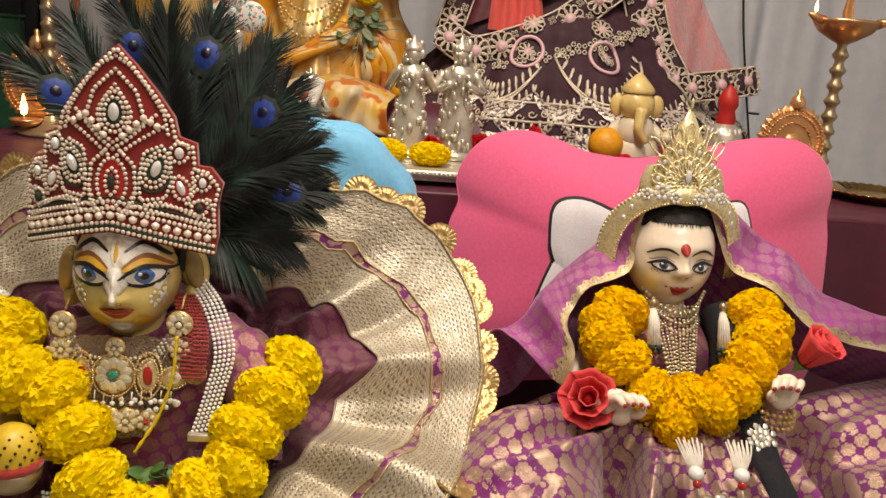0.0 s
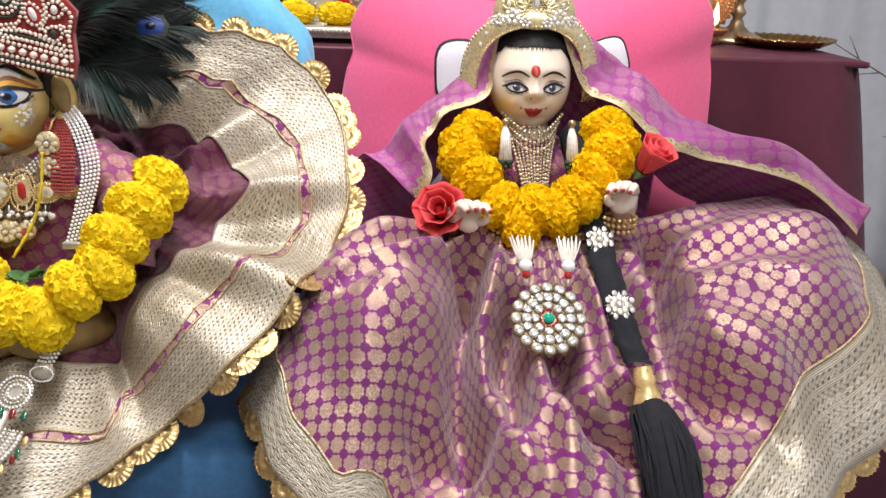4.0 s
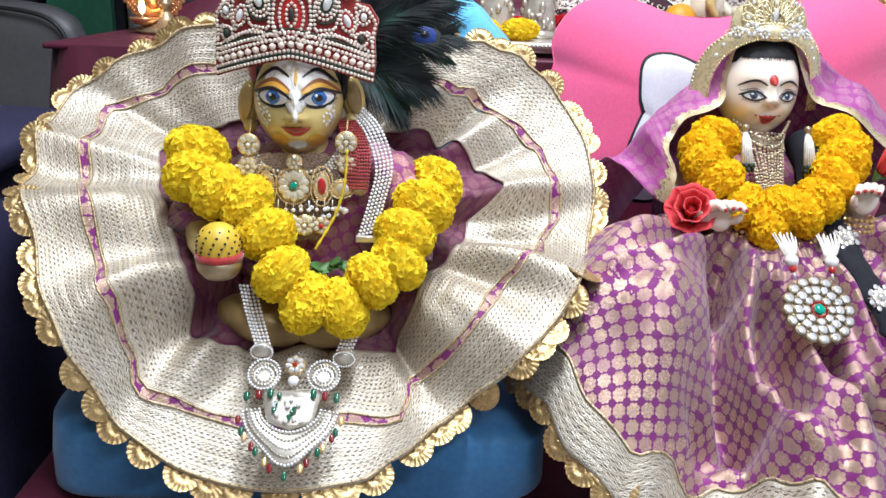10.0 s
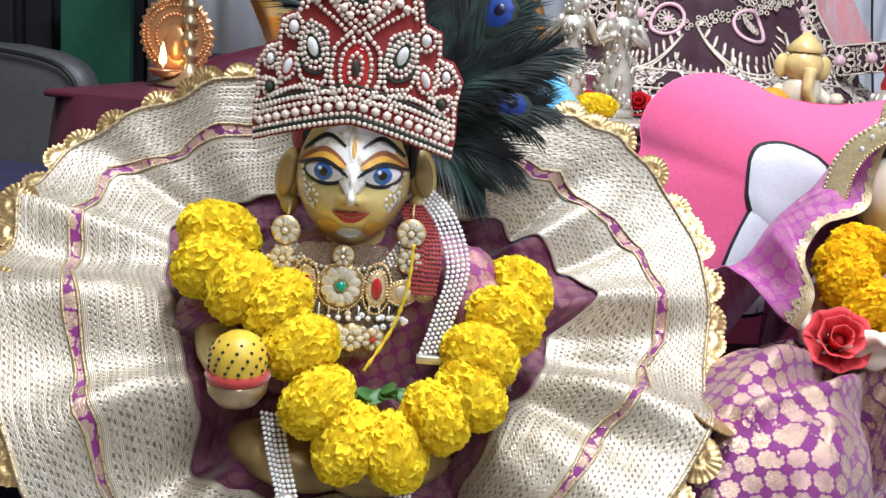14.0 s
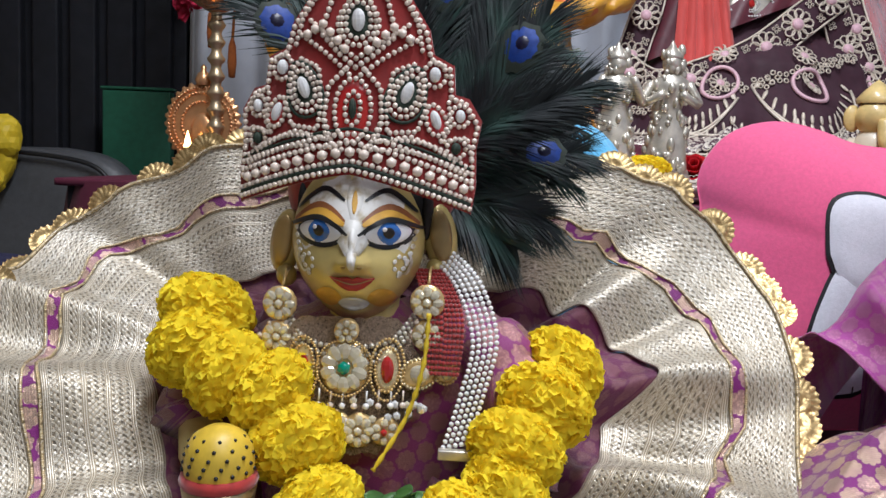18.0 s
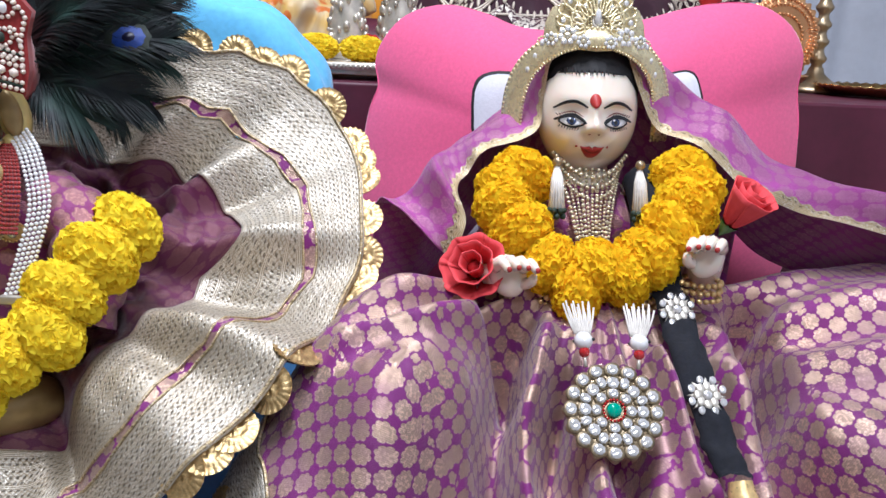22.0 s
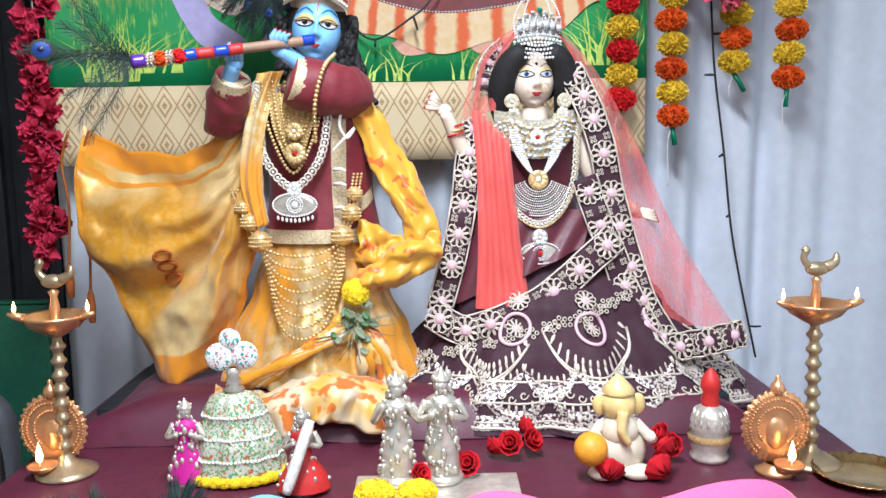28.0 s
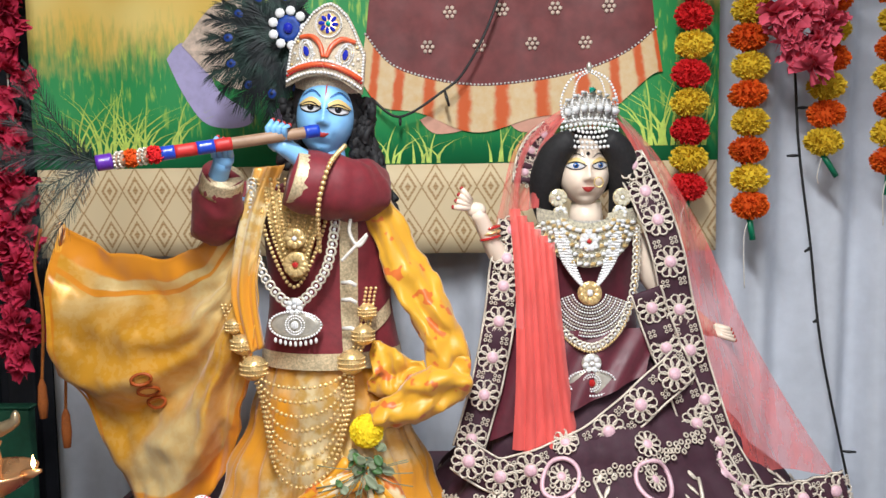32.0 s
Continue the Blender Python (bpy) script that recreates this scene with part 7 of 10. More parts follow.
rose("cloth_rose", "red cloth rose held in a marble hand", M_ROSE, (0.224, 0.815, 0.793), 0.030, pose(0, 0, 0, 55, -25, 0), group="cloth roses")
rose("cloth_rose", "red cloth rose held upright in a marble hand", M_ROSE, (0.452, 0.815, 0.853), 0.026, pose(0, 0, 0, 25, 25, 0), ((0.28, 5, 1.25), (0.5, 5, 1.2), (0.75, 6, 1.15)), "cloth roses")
brc = thing("bracelet", "gold bead bracelet on a marble wrist", "bracelet", (0.425, 0.82, 0.79))
for q in range(3):
    g = Geo()
    bead_row(g, [(0.428 + 0.019 * math.cos(a / 8), 0.815 + 0.017 * math.sin(a / 8), 0.792 - 0.007 * q) for a in range(0, 51)], 0.003)
    part("bead_string", g, M_GILT, brc)


# ---- printed cloth behind the statues ----
def print_mat():
    m = Mat("printed_meadow", 0.6)
    x, y, z = m.xyz()
    n = m.noise(7, 4) * 0.5 + m.noise(24, 3, stretch=(4, 1, 0.7)) * 0.5
    h = (z - 1.925) + (n - 0.5) * 0.36 - x.soft(-0.50, -0.15) * 0.32 + x.soft(0.40, 0.62) * 0.22
    side = (x + 0.55).abs().soft(0.35, 0.05)
    gold = m.mix(m.noise(3, 2).soft(0.35, 0.7), (0.78, 0.50, 0.08), (0.90, 0.74, 0.26))
    grass = m.mix(m.noise(34, 4, stretch=(3.0, 1, 0.6)).soft(0.52, 0.72), (0.025, 0.30, 0.08), (0.36, 0.58, 0.10))
    deep = m.mix((z - 1.74 + (m.noise(9, 2) - 0.5) * 0.1).soft(0.05, -0.03), grass, (0.012, 0.26, 0.09))
    m.put("Base Color", m.mix((h + side * -0.02).soft(0.10, -0.06), gold, deep))
    m.bump(m.noise(400, 2), 0.1, 0.0005)
    return m.mat


def ikat():
    m = Mat("beige_ikat", 0.6)
    u, v = m.uv()
    a = (u / 0.062).fract() - 0.5
    d = a.abs() * 2 + (((v / 0.098).fract() - 0.5).abs() * 2) + (m.noise(160, 2) - 0.5) * 0.12
    ring = ((d - 0.55).abs().soft(0.13, 0.06)).max((d - 1.02).abs().soft(0.09, 0.04)).max((d - 0.12).soft(0.14, 0.04))
    jag = ((v * 900).sin() * 0.5 + 0.5) * 0.35 + 0.65
    m.put("Base Color", m.mix(ring * jag, (0.70, 0.56, 0.34), (0.36, 0.20, 0.07)))
    m.put("Sheen Weight", 0.2)
    m.bump(weave(m, u, v, 0.0014), 0.2, 0.0006)
    return m.mat


def stripe_mat():
    m = Mat("orange_white_print", 0.6)
    u, v = m.uv()
    s = ((u * 62).sin() + (m.noise(40, 2) - 0.5) * 1.2).soft(-0.9, 0.0)
    m.put("Base Color", m.mix(s, (0.62, 0.10, 0.012), m.mix(m.noise(60, 3), (0.74, 0.62, 0.42), (0.66, 0.40, 0.14))))
    return m.mat


def by(x, z):
    return 2.222 + 0.010 * math.sin(x * 9 + 1.0) + 0.006 * math.sin(x * 23)


ban = thing("printed_backdrop", "printed cloth with a meadow hanging behind the statues", "backdrop cloth", (-0.1, 2.22, 1.49))
o = part("print", Geo().grid(lambda a, b: (-0.873 + 1.53 * a, by(-0.873 + 1.53 * a, 0), 1.683 + 0.80 * b), 80, 6, 0), print_mat(), ban, "yellow and green meadow print")
thicken(o, 0.002, 1)
o = part("border", Geo().grid(lambda a, b: (-0.866 + 1.52 * a, by(-0.866 + 1.52 * a, 0) - 0.004, 1.487 + 0.2 * b), 80, 4, 0, uv=lambda a, b: (a * 1.52, b * 0.196)), ikat(), ban, "beige ikat border with brown diamonds")
thicken(o, 0.002, 1)


def flat(name, pts, mat, off, label, uv=None, n=60):
    """A printed patch lying on the backdrop."""
    c = [(p[0], p[2]) for p in spline([(x, 0, z) for x, z in pts + pts[:1]], n + 1)][:-1]
    cx, cz = sum(p[0] for p in c) / n, sum(p[1] for p in c) / n

    def fn(a, b):
        p = c[round(a * n) % n]
        x, z = cx + (p[0] - cx) * b, cz + (p[1] - cz) * b
        return x, by(x, z) - off, z
    return part(name, Geo().grid(fn, n, 5, 0, True), mat, ban, label)


M_BLADE = plain("pale_grass_print", (0.50, 0.66, 0.12), 0.6, scale=60, vary=0.3)
for tx, tz, reach, count, seed in ((-0.72, 1.70, 0.20, 26, 3), (-0.60, 1.72, 0.16, 20, 4), (-0.02, 1.69, 0.10, 14, 5), (0.20, 1.69, 0.10, 14, 6), (0.56, 1.72, 0.24, 26, 7)):
    rnd, g = random.Random(seed), Geo()
    for k in range(count):
        lean, high, x0 = rnd.uniform(-1, 1), reach * rnd.uniform(0.45, 1.0), tx + rnd.uniform(-0.07, 0.07)
        pts = [(x0 + lean * reach * 0.75 * t * t, tz + high * (t - 0.35 * abs(lean) * t * t)) for t in (0, 0.25, 0.5, 0.75, 1.0)]
        b = len(g.v)
        for i, (x, z) in enumerate(pts):
            w = 0.0035 * (1 - i / 4.2)
            for e in (-w, w):
                q = min(max(x + e, -0.865), 0.65)
                g.v.append((q, by(q, 0) - 0.0032 - 0.00002 * k, z))
                g.t.append((0.5, 0.5))
        for i in range(4):
            g.f.append((b + 2 * i, b + 2 * i + 1, b + 2 * i + 3, b + 2 * i + 2))
            g.m.append(0)
    part("grass_print", g, M_BLADE, ban, "pale green printed grass tuft")
SK_LOW = [(-0.115, 1.965), (-0.06, 1.90), (0.03, 1.868), (0.14, 1.852), (0.26, 1.86), (0.38, 1.885), (0.46, 1.92), (0.515, 1.965)]
M_PRINT_MAROON = plain("maroon_print", (0.16, 0.03, 0.03), 0.6, scale=30, vary=0.35)
so = spline([(x, 0, z) for x, z in SK_LOW], 60)
part("skirt_print", Geo().grid(lambda a, b: (so[round(a * 59)][0] * (1 - b) + (-0.06 + 0.52 * a) * b, by(so[round(a * 59)][0] * (1 - b) + (-0.06 + 0.52 * a) * b, 0) - 0.004, so[round(a * 59)][2] * (1 - b) + 2.46 * b), 59, 12, 0), M_PRINT_MAROON, ban, "plain maroon printed shape")
part("band_print", Geo().grid(lambda a, b: (so[round(a * 59)][0] + (0.03 * (a - 0.5)) * (1 - b), by(so[round(a * 59)][0], 0) - 0.007, so[round(a * 59)][2] - 0.085 + 0.09 * b - 0.012 * math.sin(a * 19) * (1 - b)), 59, 6, 0, uv=lambda a, b: (a, b)), stripe_mat(), ban, "orange and white printed band")
g = Geo()
bead_row(g, [(p[0], by(p[0], 0) - 0.008, p[2] + 0.008) for p in so], 0.0028, 1.5)
part("dot_line", g, M_WHITE_PAINT, ban, "white dotted line")
M_PRINT_PALE = plain("lavender_print", (0.42, 0.38, 0.62), 0.6, scale=40, vary=0.15)
M_PRINT_WHITE = plain("white_orange_print", (0.66, 0.52, 0.42), 0.6, scale=90, vary=0.35)
M_PRINT_PINK = plain("pink_print", (0.66, 0.34, 0.24), 0.6, scale=40, vary=0.15)
flat("pale_print", [(-0.565, 1.93), (-0.53, 1.965), (-0.48, 1.93), (-0.45, 1.86), (-0.37, 1.80), (-0.40, 1.775), (-0.48, 1.785), (-0.53, 1.85)], M_PRINT_PALE, 0.004, "plain lavender printed shape")
flat("pale_print", [(-0.33, 1.80), (-0.28, 1.83), (-0.20, 1.82), (-0.22, 1.785), (-0.29, 1.78)], M_PRINT_PALE, 0.004, "plain lavender printed shape")
flat("white_print", [(-0.53, 1.96), (-0.44, 2.05), (-0.30, 2.02), (-0.37, 1.87), (-0.45, 1.88)], M_PRINT_WHITE, 0.006, "white and orange printed shape")
for x in (0.055, 0.245):
    flat("pink_print", [(x - 0.055, 1.785), (x, 1.81), (x + 0.055, 1.80), (x + 0.05, 1.765), (x - 0.02, 1.755)], M_PRINT_PINK, 0.005, "plain pink printed shape")
for k in range(12):
    x, z = 0.02 + 0.115 * (k % 4) + 0.05 * (k // 4 % 2), 1.945 + 0.075 * (k // 4)
    g = Geo()
    for j in range(7):
        a = 6.283 * j / 6
        bead(g, (x + (0.011 * math.cos(a) if j < 6 else 0), by(x, 0) - 0.006, z + (0.011 * math.sin(a) if j < 6 else 0)), (0.0052, 0.0015, 0.0052))
    part("flower_print", g, M_PRINT_WHITE, ban, "white printed flower")


# ---- tinsel garlands and flowers on the curtain ----
def pom(name, mat, seed, rx=0.040, rz=0.0310, n=720):
    rnd = random.Random(seed)
    g = Geo().ball((0, 0, 0), (rx * 0.82, rx * 0.82, rz * 0.86), 0, 12, 8)
    # low v gives the core the deeper colour, as shade behind the strands
    g.t = [(0.5, 0.2)] * len(g.v)
    for i in range(n):
        d = Vector([rnd.gauss(0, 1) for _ in range(3)]).normalized()
        s = d.cross(Vector([rnd.gauss(0, 1) for _ in range(3)])).normalized()
        f = rnd.uniform(0.9, 1.06)
        p = Vector((d[0] * rx * f, d[1] * rx * f, d[2] * rz * f))
        b, w = len(g.v), rnd.uniform(0.0014, 0.0032)
        q = p * 0.78
        g.v += [tuple(q - s * w), tuple(q + s * w), tuple(p + s * w * 0.8), tuple(p - s * w * 0.8)]
        g.t += [(0, 0.2), (1, 0.2), (1, 1), (0, 1)]
        g.f.append((b, b + 1, b + 2, b + 3))
        g.m.append(0)
    return g.data(name, mat)


POM = {k: [pom("pompom", m, s + 7 * i) for s in range(2)] for i, (k, m) in enumerate((("r", M_PAPER_RED), ("y", M_PAPER_YELLOW), ("o", M_PAPER_ORANGE)))}
M_GREEN_TUBE = plain("green_plastic", (0.0, 0.16, 0.075), 0.4, scale=60)


def tinsel(label, x, x1, y, z, pattern, n, tube=0.0, tail=0.07, top=2.55):
    ob = thing("tinsel_garland", label, "garland", (x1, y, z), "hanging tinsel garlands")
    for i in range(n):
        zz = z + 0.0592 * i
        o = part("pompom", POM[pattern[i % len(pattern)]][i % 2], None, ob)
        o.matrix_basis = Matrix.Translation(Vector((x1 + (x - x1) * min(i / 7, 1.4) + random.uniform(-0.004, 0.004), y, zz)) - BASE[ob.name]) @ pose(0, 0, 0, random.uniform(-8, 8), random.uniform(-8, 8), random.uniform(0, 360))
    part("string", Geo().tube([(x1, y, z - 0.03), (x1, y, z), (x, y, z + 0.41), (x, y, top - 0.1), (x, curtain_y(x), top)], 0.0015, 0, 5), M_WICK, ob)
    part("tube_end", Geo().tube([(x1, y, z - 0.028), (x1 + tube * 0.5, y, z - 0.05), (x1 + tube, y, z - 0.075)], 0.0065, 0, 10), M_GREEN_TUBE, ob, "green plastic tube")
    part("tail", Geo().tube(spline([(x1, y, z - 0.03), (x1 - 0.012, y - 0.004, z - 0.07), (x1 - 0.008, y, z - 0.09 - tail)], 12), 0.0013, 0, 5), M_WICK, ob, "loose white string")


tinsel("string of red and yellow tinsel balls on the curtain", 0.586, 0.570, 2.15, 1.630, "ryryryr", 14, 0.004)
tinsel("string of orange and yellow tinsel balls on the curtain", 0.706, 0.712, 2.18, 1.588, "oy", 15, 0.008, 0.09)
tinsel("string of yellow and orange tinsel balls on the curtain", 0.893, 0.872, 2.20, 1.722, "yo", 13, 0.03, 0.0)
tinsel("string of orange and yellow tinsel balls on the curtain", 1.020, 1.008, 2.19, 1.680, "oy", 14, -0.003, 0.05)


def ruffle(name, mat, seed, r=0.045, n=16):
    """A loose cloth blossom of crinkled petals."""
    rnd = random.Random(seed)
    g = Geo()
    for i in range(n):
        d = Vector((rnd.gauss(0, 1), -abs(rnd.gauss(0, 1)) - 0.3, rnd.gauss(0, 1))).normalized()
        s = d.cross(Vector([rnd.gauss(0, 1) for _ in range(3)])).normalized()
        t = d.cross(s)
        ph, w = rnd.uniform(0, 6), r * rnd.uniform(0.5, 0.75)
        g.grid(lambda a, b: d * r * (0.1 + 0.75 * b) + s * ((a - 0.5) * 2 * w * (0.3 + 0.7 * b)) + t * (r * 0.20 * math.sin(a * 9 + ph) * b + 0.25 * r * b * b), 6, 3, 0, uv=lambda a, b: (a, b))
    return g.data(name, mat)


RUF = [ruffle("blossom", M_PAPER_PINK, s) for s in range(3)]
RUFC = [ruffle("blossom", M_PAPER_CRIMSON, s + 5, 0.036, 14) for s in range(3)]
pinks = thing("pink_flower_cluster", "bunch of pink cloth flowers between the tinsel garlands", "flowers", (0.80, 2.12, 1.90))
for k, (x, z) in enumerate(((0.745, 1.985), (0.80, 1.985), (0.85, 1.97), (0.775, 1.945), (0.83, 1.925), (0.79, 1.90), (0.815, 1.875), (0.765, 1.925), (0.80, 2.04), (0.75, 2.05), (0.85, 2.03))):
    o = part("blossom", RUF[k % 3], None, pinks)
    o.matrix_basis = Matrix.Translation(Vector((x, 2.12 + 0.01 * (k % 3), z)) - BASE[pinks.name]) @ pose(0, 0, 0, 0, 40 * k, 0)
crim = thing("crimson_garland", "thick crimson cloth flower garland hanging beside the altar", "garland", (-0.81, 2.0, 1.28))
for k in range(46):
    z = 1.285 + 0.024 * k
    o = part("blossom", RUFC[k % 3], None, crim)
    o.matrix_basis = Matrix.Translation(Vector((-0.812 + 0.018 * min((z - 1.28), 1) + 0.020 * math.sin(k * 2.4), 2.0 + 0.015 * math.cos(k * 2.4), z)) - BASE[crim.name]) @ pose(0, 0, 0, random.uniform(-30, 30), random.uniform(0, 360), random.uniform(-60, 60))
part("string", Geo().tube([(-0.81, 2.0, 1.27), (-0.80, 2.0, 2.55)], 0.0015, 0, 5), M_WICK, crim)
for k, x in enumerate((-0.745, -0.70)):
    fr = thing("orange_fringe", "orange twisted tassel cord beside the yellow shawl", "tassel", (x, 1.95, 1.2), "shawl fringes")
    part("cord", Geo().tube(spline([(x + 0.04, 1.905, 1.572), (x + 0.005, 1.94, 1.50), (x + 0.01, 1.95, 1.40), (x, 1.95, 1.26 - 0.06 * k)], 16), 0.003, 0, 6), plain("orange_cord", (0.45, 0.14, 0.02), 0.7, scale=200), fr)
    part("tuft", Geo().lathe([(0.003, 0.05), (0.008, 0.035), (0.010, 0.0), (0.007, -0.03), (0.0, -0.032)], (x, 1.95, 1.22 - 0.06 * k), 10), plain("orange_thread", (0.40, 0.11, 0.02), 0.8, scale=200), fr)


def cable(label, pts, buds):
    ob = thing("light_cable", label, "cable", pts[-1])
    c = spline(pts, 60)
    part("wire", Geo().tube(c, 0.0032, 0, 6), M_BLACK, ob)
    for i, dx, dz in buds:
        p = c[i]
        part("bulb", Geo().tube([p, p + Vector((dx * 0.5, -0.006, dz * 0.5)), p + Vector((dx, -0.006, dz))], [0.0028, 0.0038, 0.0025], 0, 6), M_BLACK, ob)


cable("black fairy-light cable hanging down the curtain", [(0.815, 2.27, 2.2), (0.832, 2.26, 1.87), (0.845, 2.26, 1.70), (0.873, 2.26, 1.50), (0.905, 2.26, 1.25), (0.975, 2.26, 0.93)], ((16, 0.025, 0.0), (24, -0.03, 0.0), (36, -0.016, -0.01), (44, -0.012, -0.006), (55, 0.03, 0.0)))
cable("black fairy-light cable across the printed cloth", [(0.24, 2.18, 2.25), (0.17, 2.18, 2.02), (0.105, 2.18, 1.89), (0.05, 2.18, 1.84), (-0.04, 2.18, 1.79), (-0.10, 2.19, 1.83)], ((34, 0.01, -0.035), (47, 0.0, -0.02)))

# ---- brass lamps on the altar ----
def flame(parent, p, s=1.0):
    part("wick", Geo().tube([(p[0], p[1], p[2] - 0.008), (p[0], p[1], p[2])], 0.0012, 0, 5), M_WICK, parent)
    part("flame", Geo().lathe([(0.0, -0.001), (0.0028 * s, 0.002 * s), (0.0034 * s, 0.006 * s), (0.0022 * s, 0.012 * s), (0.0, 0.020 * s)], p, 10), M_FLAME, parent, "small oil flame")


def pole_lamp(x, y):
    ob = thing("standing_oil_lamp", "tall brass oil lamp with a bird finial and lit wicks", "oil lamp", (x, y, 0.932), "standing oil lamps")
    part("base", Geo().lathe([(0.0, 0.001), (0.055, 0.001), (0.056, 0.006), (0.045, 0.012), (0.026, 0.02), (0.014, 0.03), (0.011, 0.04)], (x, y, 0.932), 28), M_BRASS_OLD, ob)
    prof = [(0.010, 0.038)]
    for k in range(8):
        z0 = 0.045 + 0.027 * k
        prof += [(0.0085, z0), (0.0135, z0 + 0.006), (0.0145, z0 + 0.010), (0.010, z0 + 0.016), (0.0080, z0 + 0.022)]
    part("pole", Geo().lathe(prof + [(0.010, 0.268)], (x, y, 0.932), 20), M_BRASS_OLD, ob)
    part("bowl", Geo().lathe([(0.010, 0.262), (0.022, 0.268), (0.045, 0.282), (0.056, 0.298), (0.058, 0.303), (0.053, 0.301), (0.035, 0.288), (0.0, 0.280)], (x, y, 0.932), 32), M_COPPER, ob, "wide copper-toned oil bowl")
    part("stem", Geo().lathe([(0.010, 0.28), (0.007, 0.30), (0.0095, 0.315), (0.006, 0.335), (0.010, 0.345), (0.004, 0.35)], (x, y, 0.932), 16), M_COPPER, ob)
    b = Geo()
    b.ball((x, y, 1.296), (0.022, 0.012, 0.013), 0, 14, 10)
    b.tube(spline([(x - 0.014, y, 1.30), (x - 0.025, y, 1.315), (x - 0.020, y, 1.332), (x - 0.030, y, 1.330)], 12), [0.008, 0.007, 0.0065, 0.006, 0.006, 0.006, 0.0065, 0.007, 0.006, 0.005, 0.003, 0.001], 0, 8)
    b.tube(spline([(x + 0.014, y, 1.298), (x + 0.032, y, 1.308), (x + 0.034, y, 1.325)], 10), [0.010, 0.010, 0.010, 0.009, 0.009, 0.008, 0.007, 0.006, 0.004, 0.002], 0, 8)
    part("finial", b, M_BRASS_OLD, ob, "brass bird-shaped finial")
    for s in (-1, 1):
        part("spout", Geo().tube([(x + s * 0.050, y - 0.012, 1.231), (x + s * 0.066, y - 0.016, 1.236), (x + s * 0.078, y - 0.018, 1.240)], [0.009, 0.007, 0.003], 0, 8), M_COPPER, ob)
        flame(ob, (x + s * 0.066, y - 0.016, 1.244))
    return ob


pole_lamp(0.785, 1.50)
pole_lamp(-0.595, 1.53)


def arch_lamp(x, y, s=1.0, flx=0.0):
    ob = thing("arch_lamp", "small copper-gold lamp with a rayed arch and a flame", "oil lamp", (x, y, 0.932), "arched lamps")
    z = 0.932
    part("foot", Geo().lathe([(0.0, 0.001), (0.036, 0.001), (0.036, 0.008), (0.022, 0.014), (0.020, 0.02)], (x, y, z), 24), M_COPPER, ob)
    c = z + 0.085 * s
    out = []
    for i in range(120):
        a = 6.28319 * i / 120
        r = (0.060 + 0.004 * (i % 4 in (0, 1))) * s
        out.append((r * math.cos(a), max(-0.068 * s, 1.08 * r * math.sin(a))))
    part("arch", Geo().slab(out, lambda px, pz, d: Vector((x + px, y + d, c + pz)), 0.004), M_COPPER, ob, "rayed copper arch plate")
    for r in (0.056, 0.048, 0.034):
        g = Geo()
        bead_row(g, [(x + r * s * math.cos(a / 20), y - 0.002, c + 1.05 * r * s * math.sin(a / 20)) for a in range(-18, 82, 2)], 0.0026 * s, 1.15)
        part("bead_arc", g, M_COPPER, ob)
    part("finial", Geo().lathe([(0.010, 0), (0.014, 0.008), (0.010, 0.018), (0.004, 0.024), (0.005, 0.03), (0.0, 0.034)], (x, y + 0.002, c + 0.062 * s), 14), M_COPPER, ob)
    part("relief", Geo().ball((x, y, c - 0.012 * s), (0.020 * s, 0.008, 0.030 * s), 0, 14, 10), M_COPPER, ob, "raised oval relief")
    part("cup", Geo().lathe([(0.0, 0.0), (0.018, 0.003), (0.026, 0.012), (0.027, 0.015), (0.023, 0.013), (0.0, 0.006)], (x + flx, y - 0.032, z + 0.014), 22), M_COPPER, ob)
    part("bracket", Geo().box((x + flx - 0.006, y - 0.032, z + 0.008), (x + flx + 0.006, y + 0.002, z + 0.014), 0, 0.001), M_COPPER, ob)
    flame(ob, (x + flx, y - 0.04, z + 0.036), 1.9)
    return ob


arch_lamp(0.705, 1.46, 1.0, 0.012)
arch_lamp(-0.618, 1.535, 1.0, -0.01)
pl = thing("brass_plate", "wide ribbed brass plate lying on the altar", "plate", (0.86, 1.44, 0.932))


def plate_fn(a, b):
    prof = ((0.0, 0.002), (0.062, 0.002), (0.070, 0.006), (0.083, 0.014), (0.086, 0.016))
    r, z = prof[round(b * 4)]
    return 0.845 + r * math.cos(a * 6.28319), 1.42 + r * math.sin(a * 6.28319), 0.934 + z + (0.0012 * math.sin(a * 6.28319 * 36) if b > 0.6 else 0)


o = part("dish", Geo().grid(plate_fn, 144, 4, 0, True), M_BRASS, pl)
thicken(o, 0.0015)

# ---- small figures and offerings ----
tray = thing("silver_tray", "silver footed tray with yellow flowers and brass figures", "tray", (0.09, 1.34, 0.932))
part("top", Geo().box((-0.045, 1.255, 0.946), (0.235, 1.43, 0.956), 0, 0.003), M_SILVER, tray)
part("apron", Geo().box((-0.04, 1.26, 0.940), (0.23, 1.265, 0.947), 0, 0.001), M_SILVER, tray)
for x in (-0.03, 0.215):
    for y in (1.27, 1.41):
        part("foot", Geo().lathe([(0.006, 0.0), (0.008, 0.006), (0.005, 0.014)], (x, y, 0.932), 10), M_SILVER, tray)
g = Geo()
bead_row(g, [(-0.042 + 0.0275 * k, 1.253, 0.951) for k in range(11)], 0.003, 1.1)
part("bead_edge", g, M_SILVER, tray)
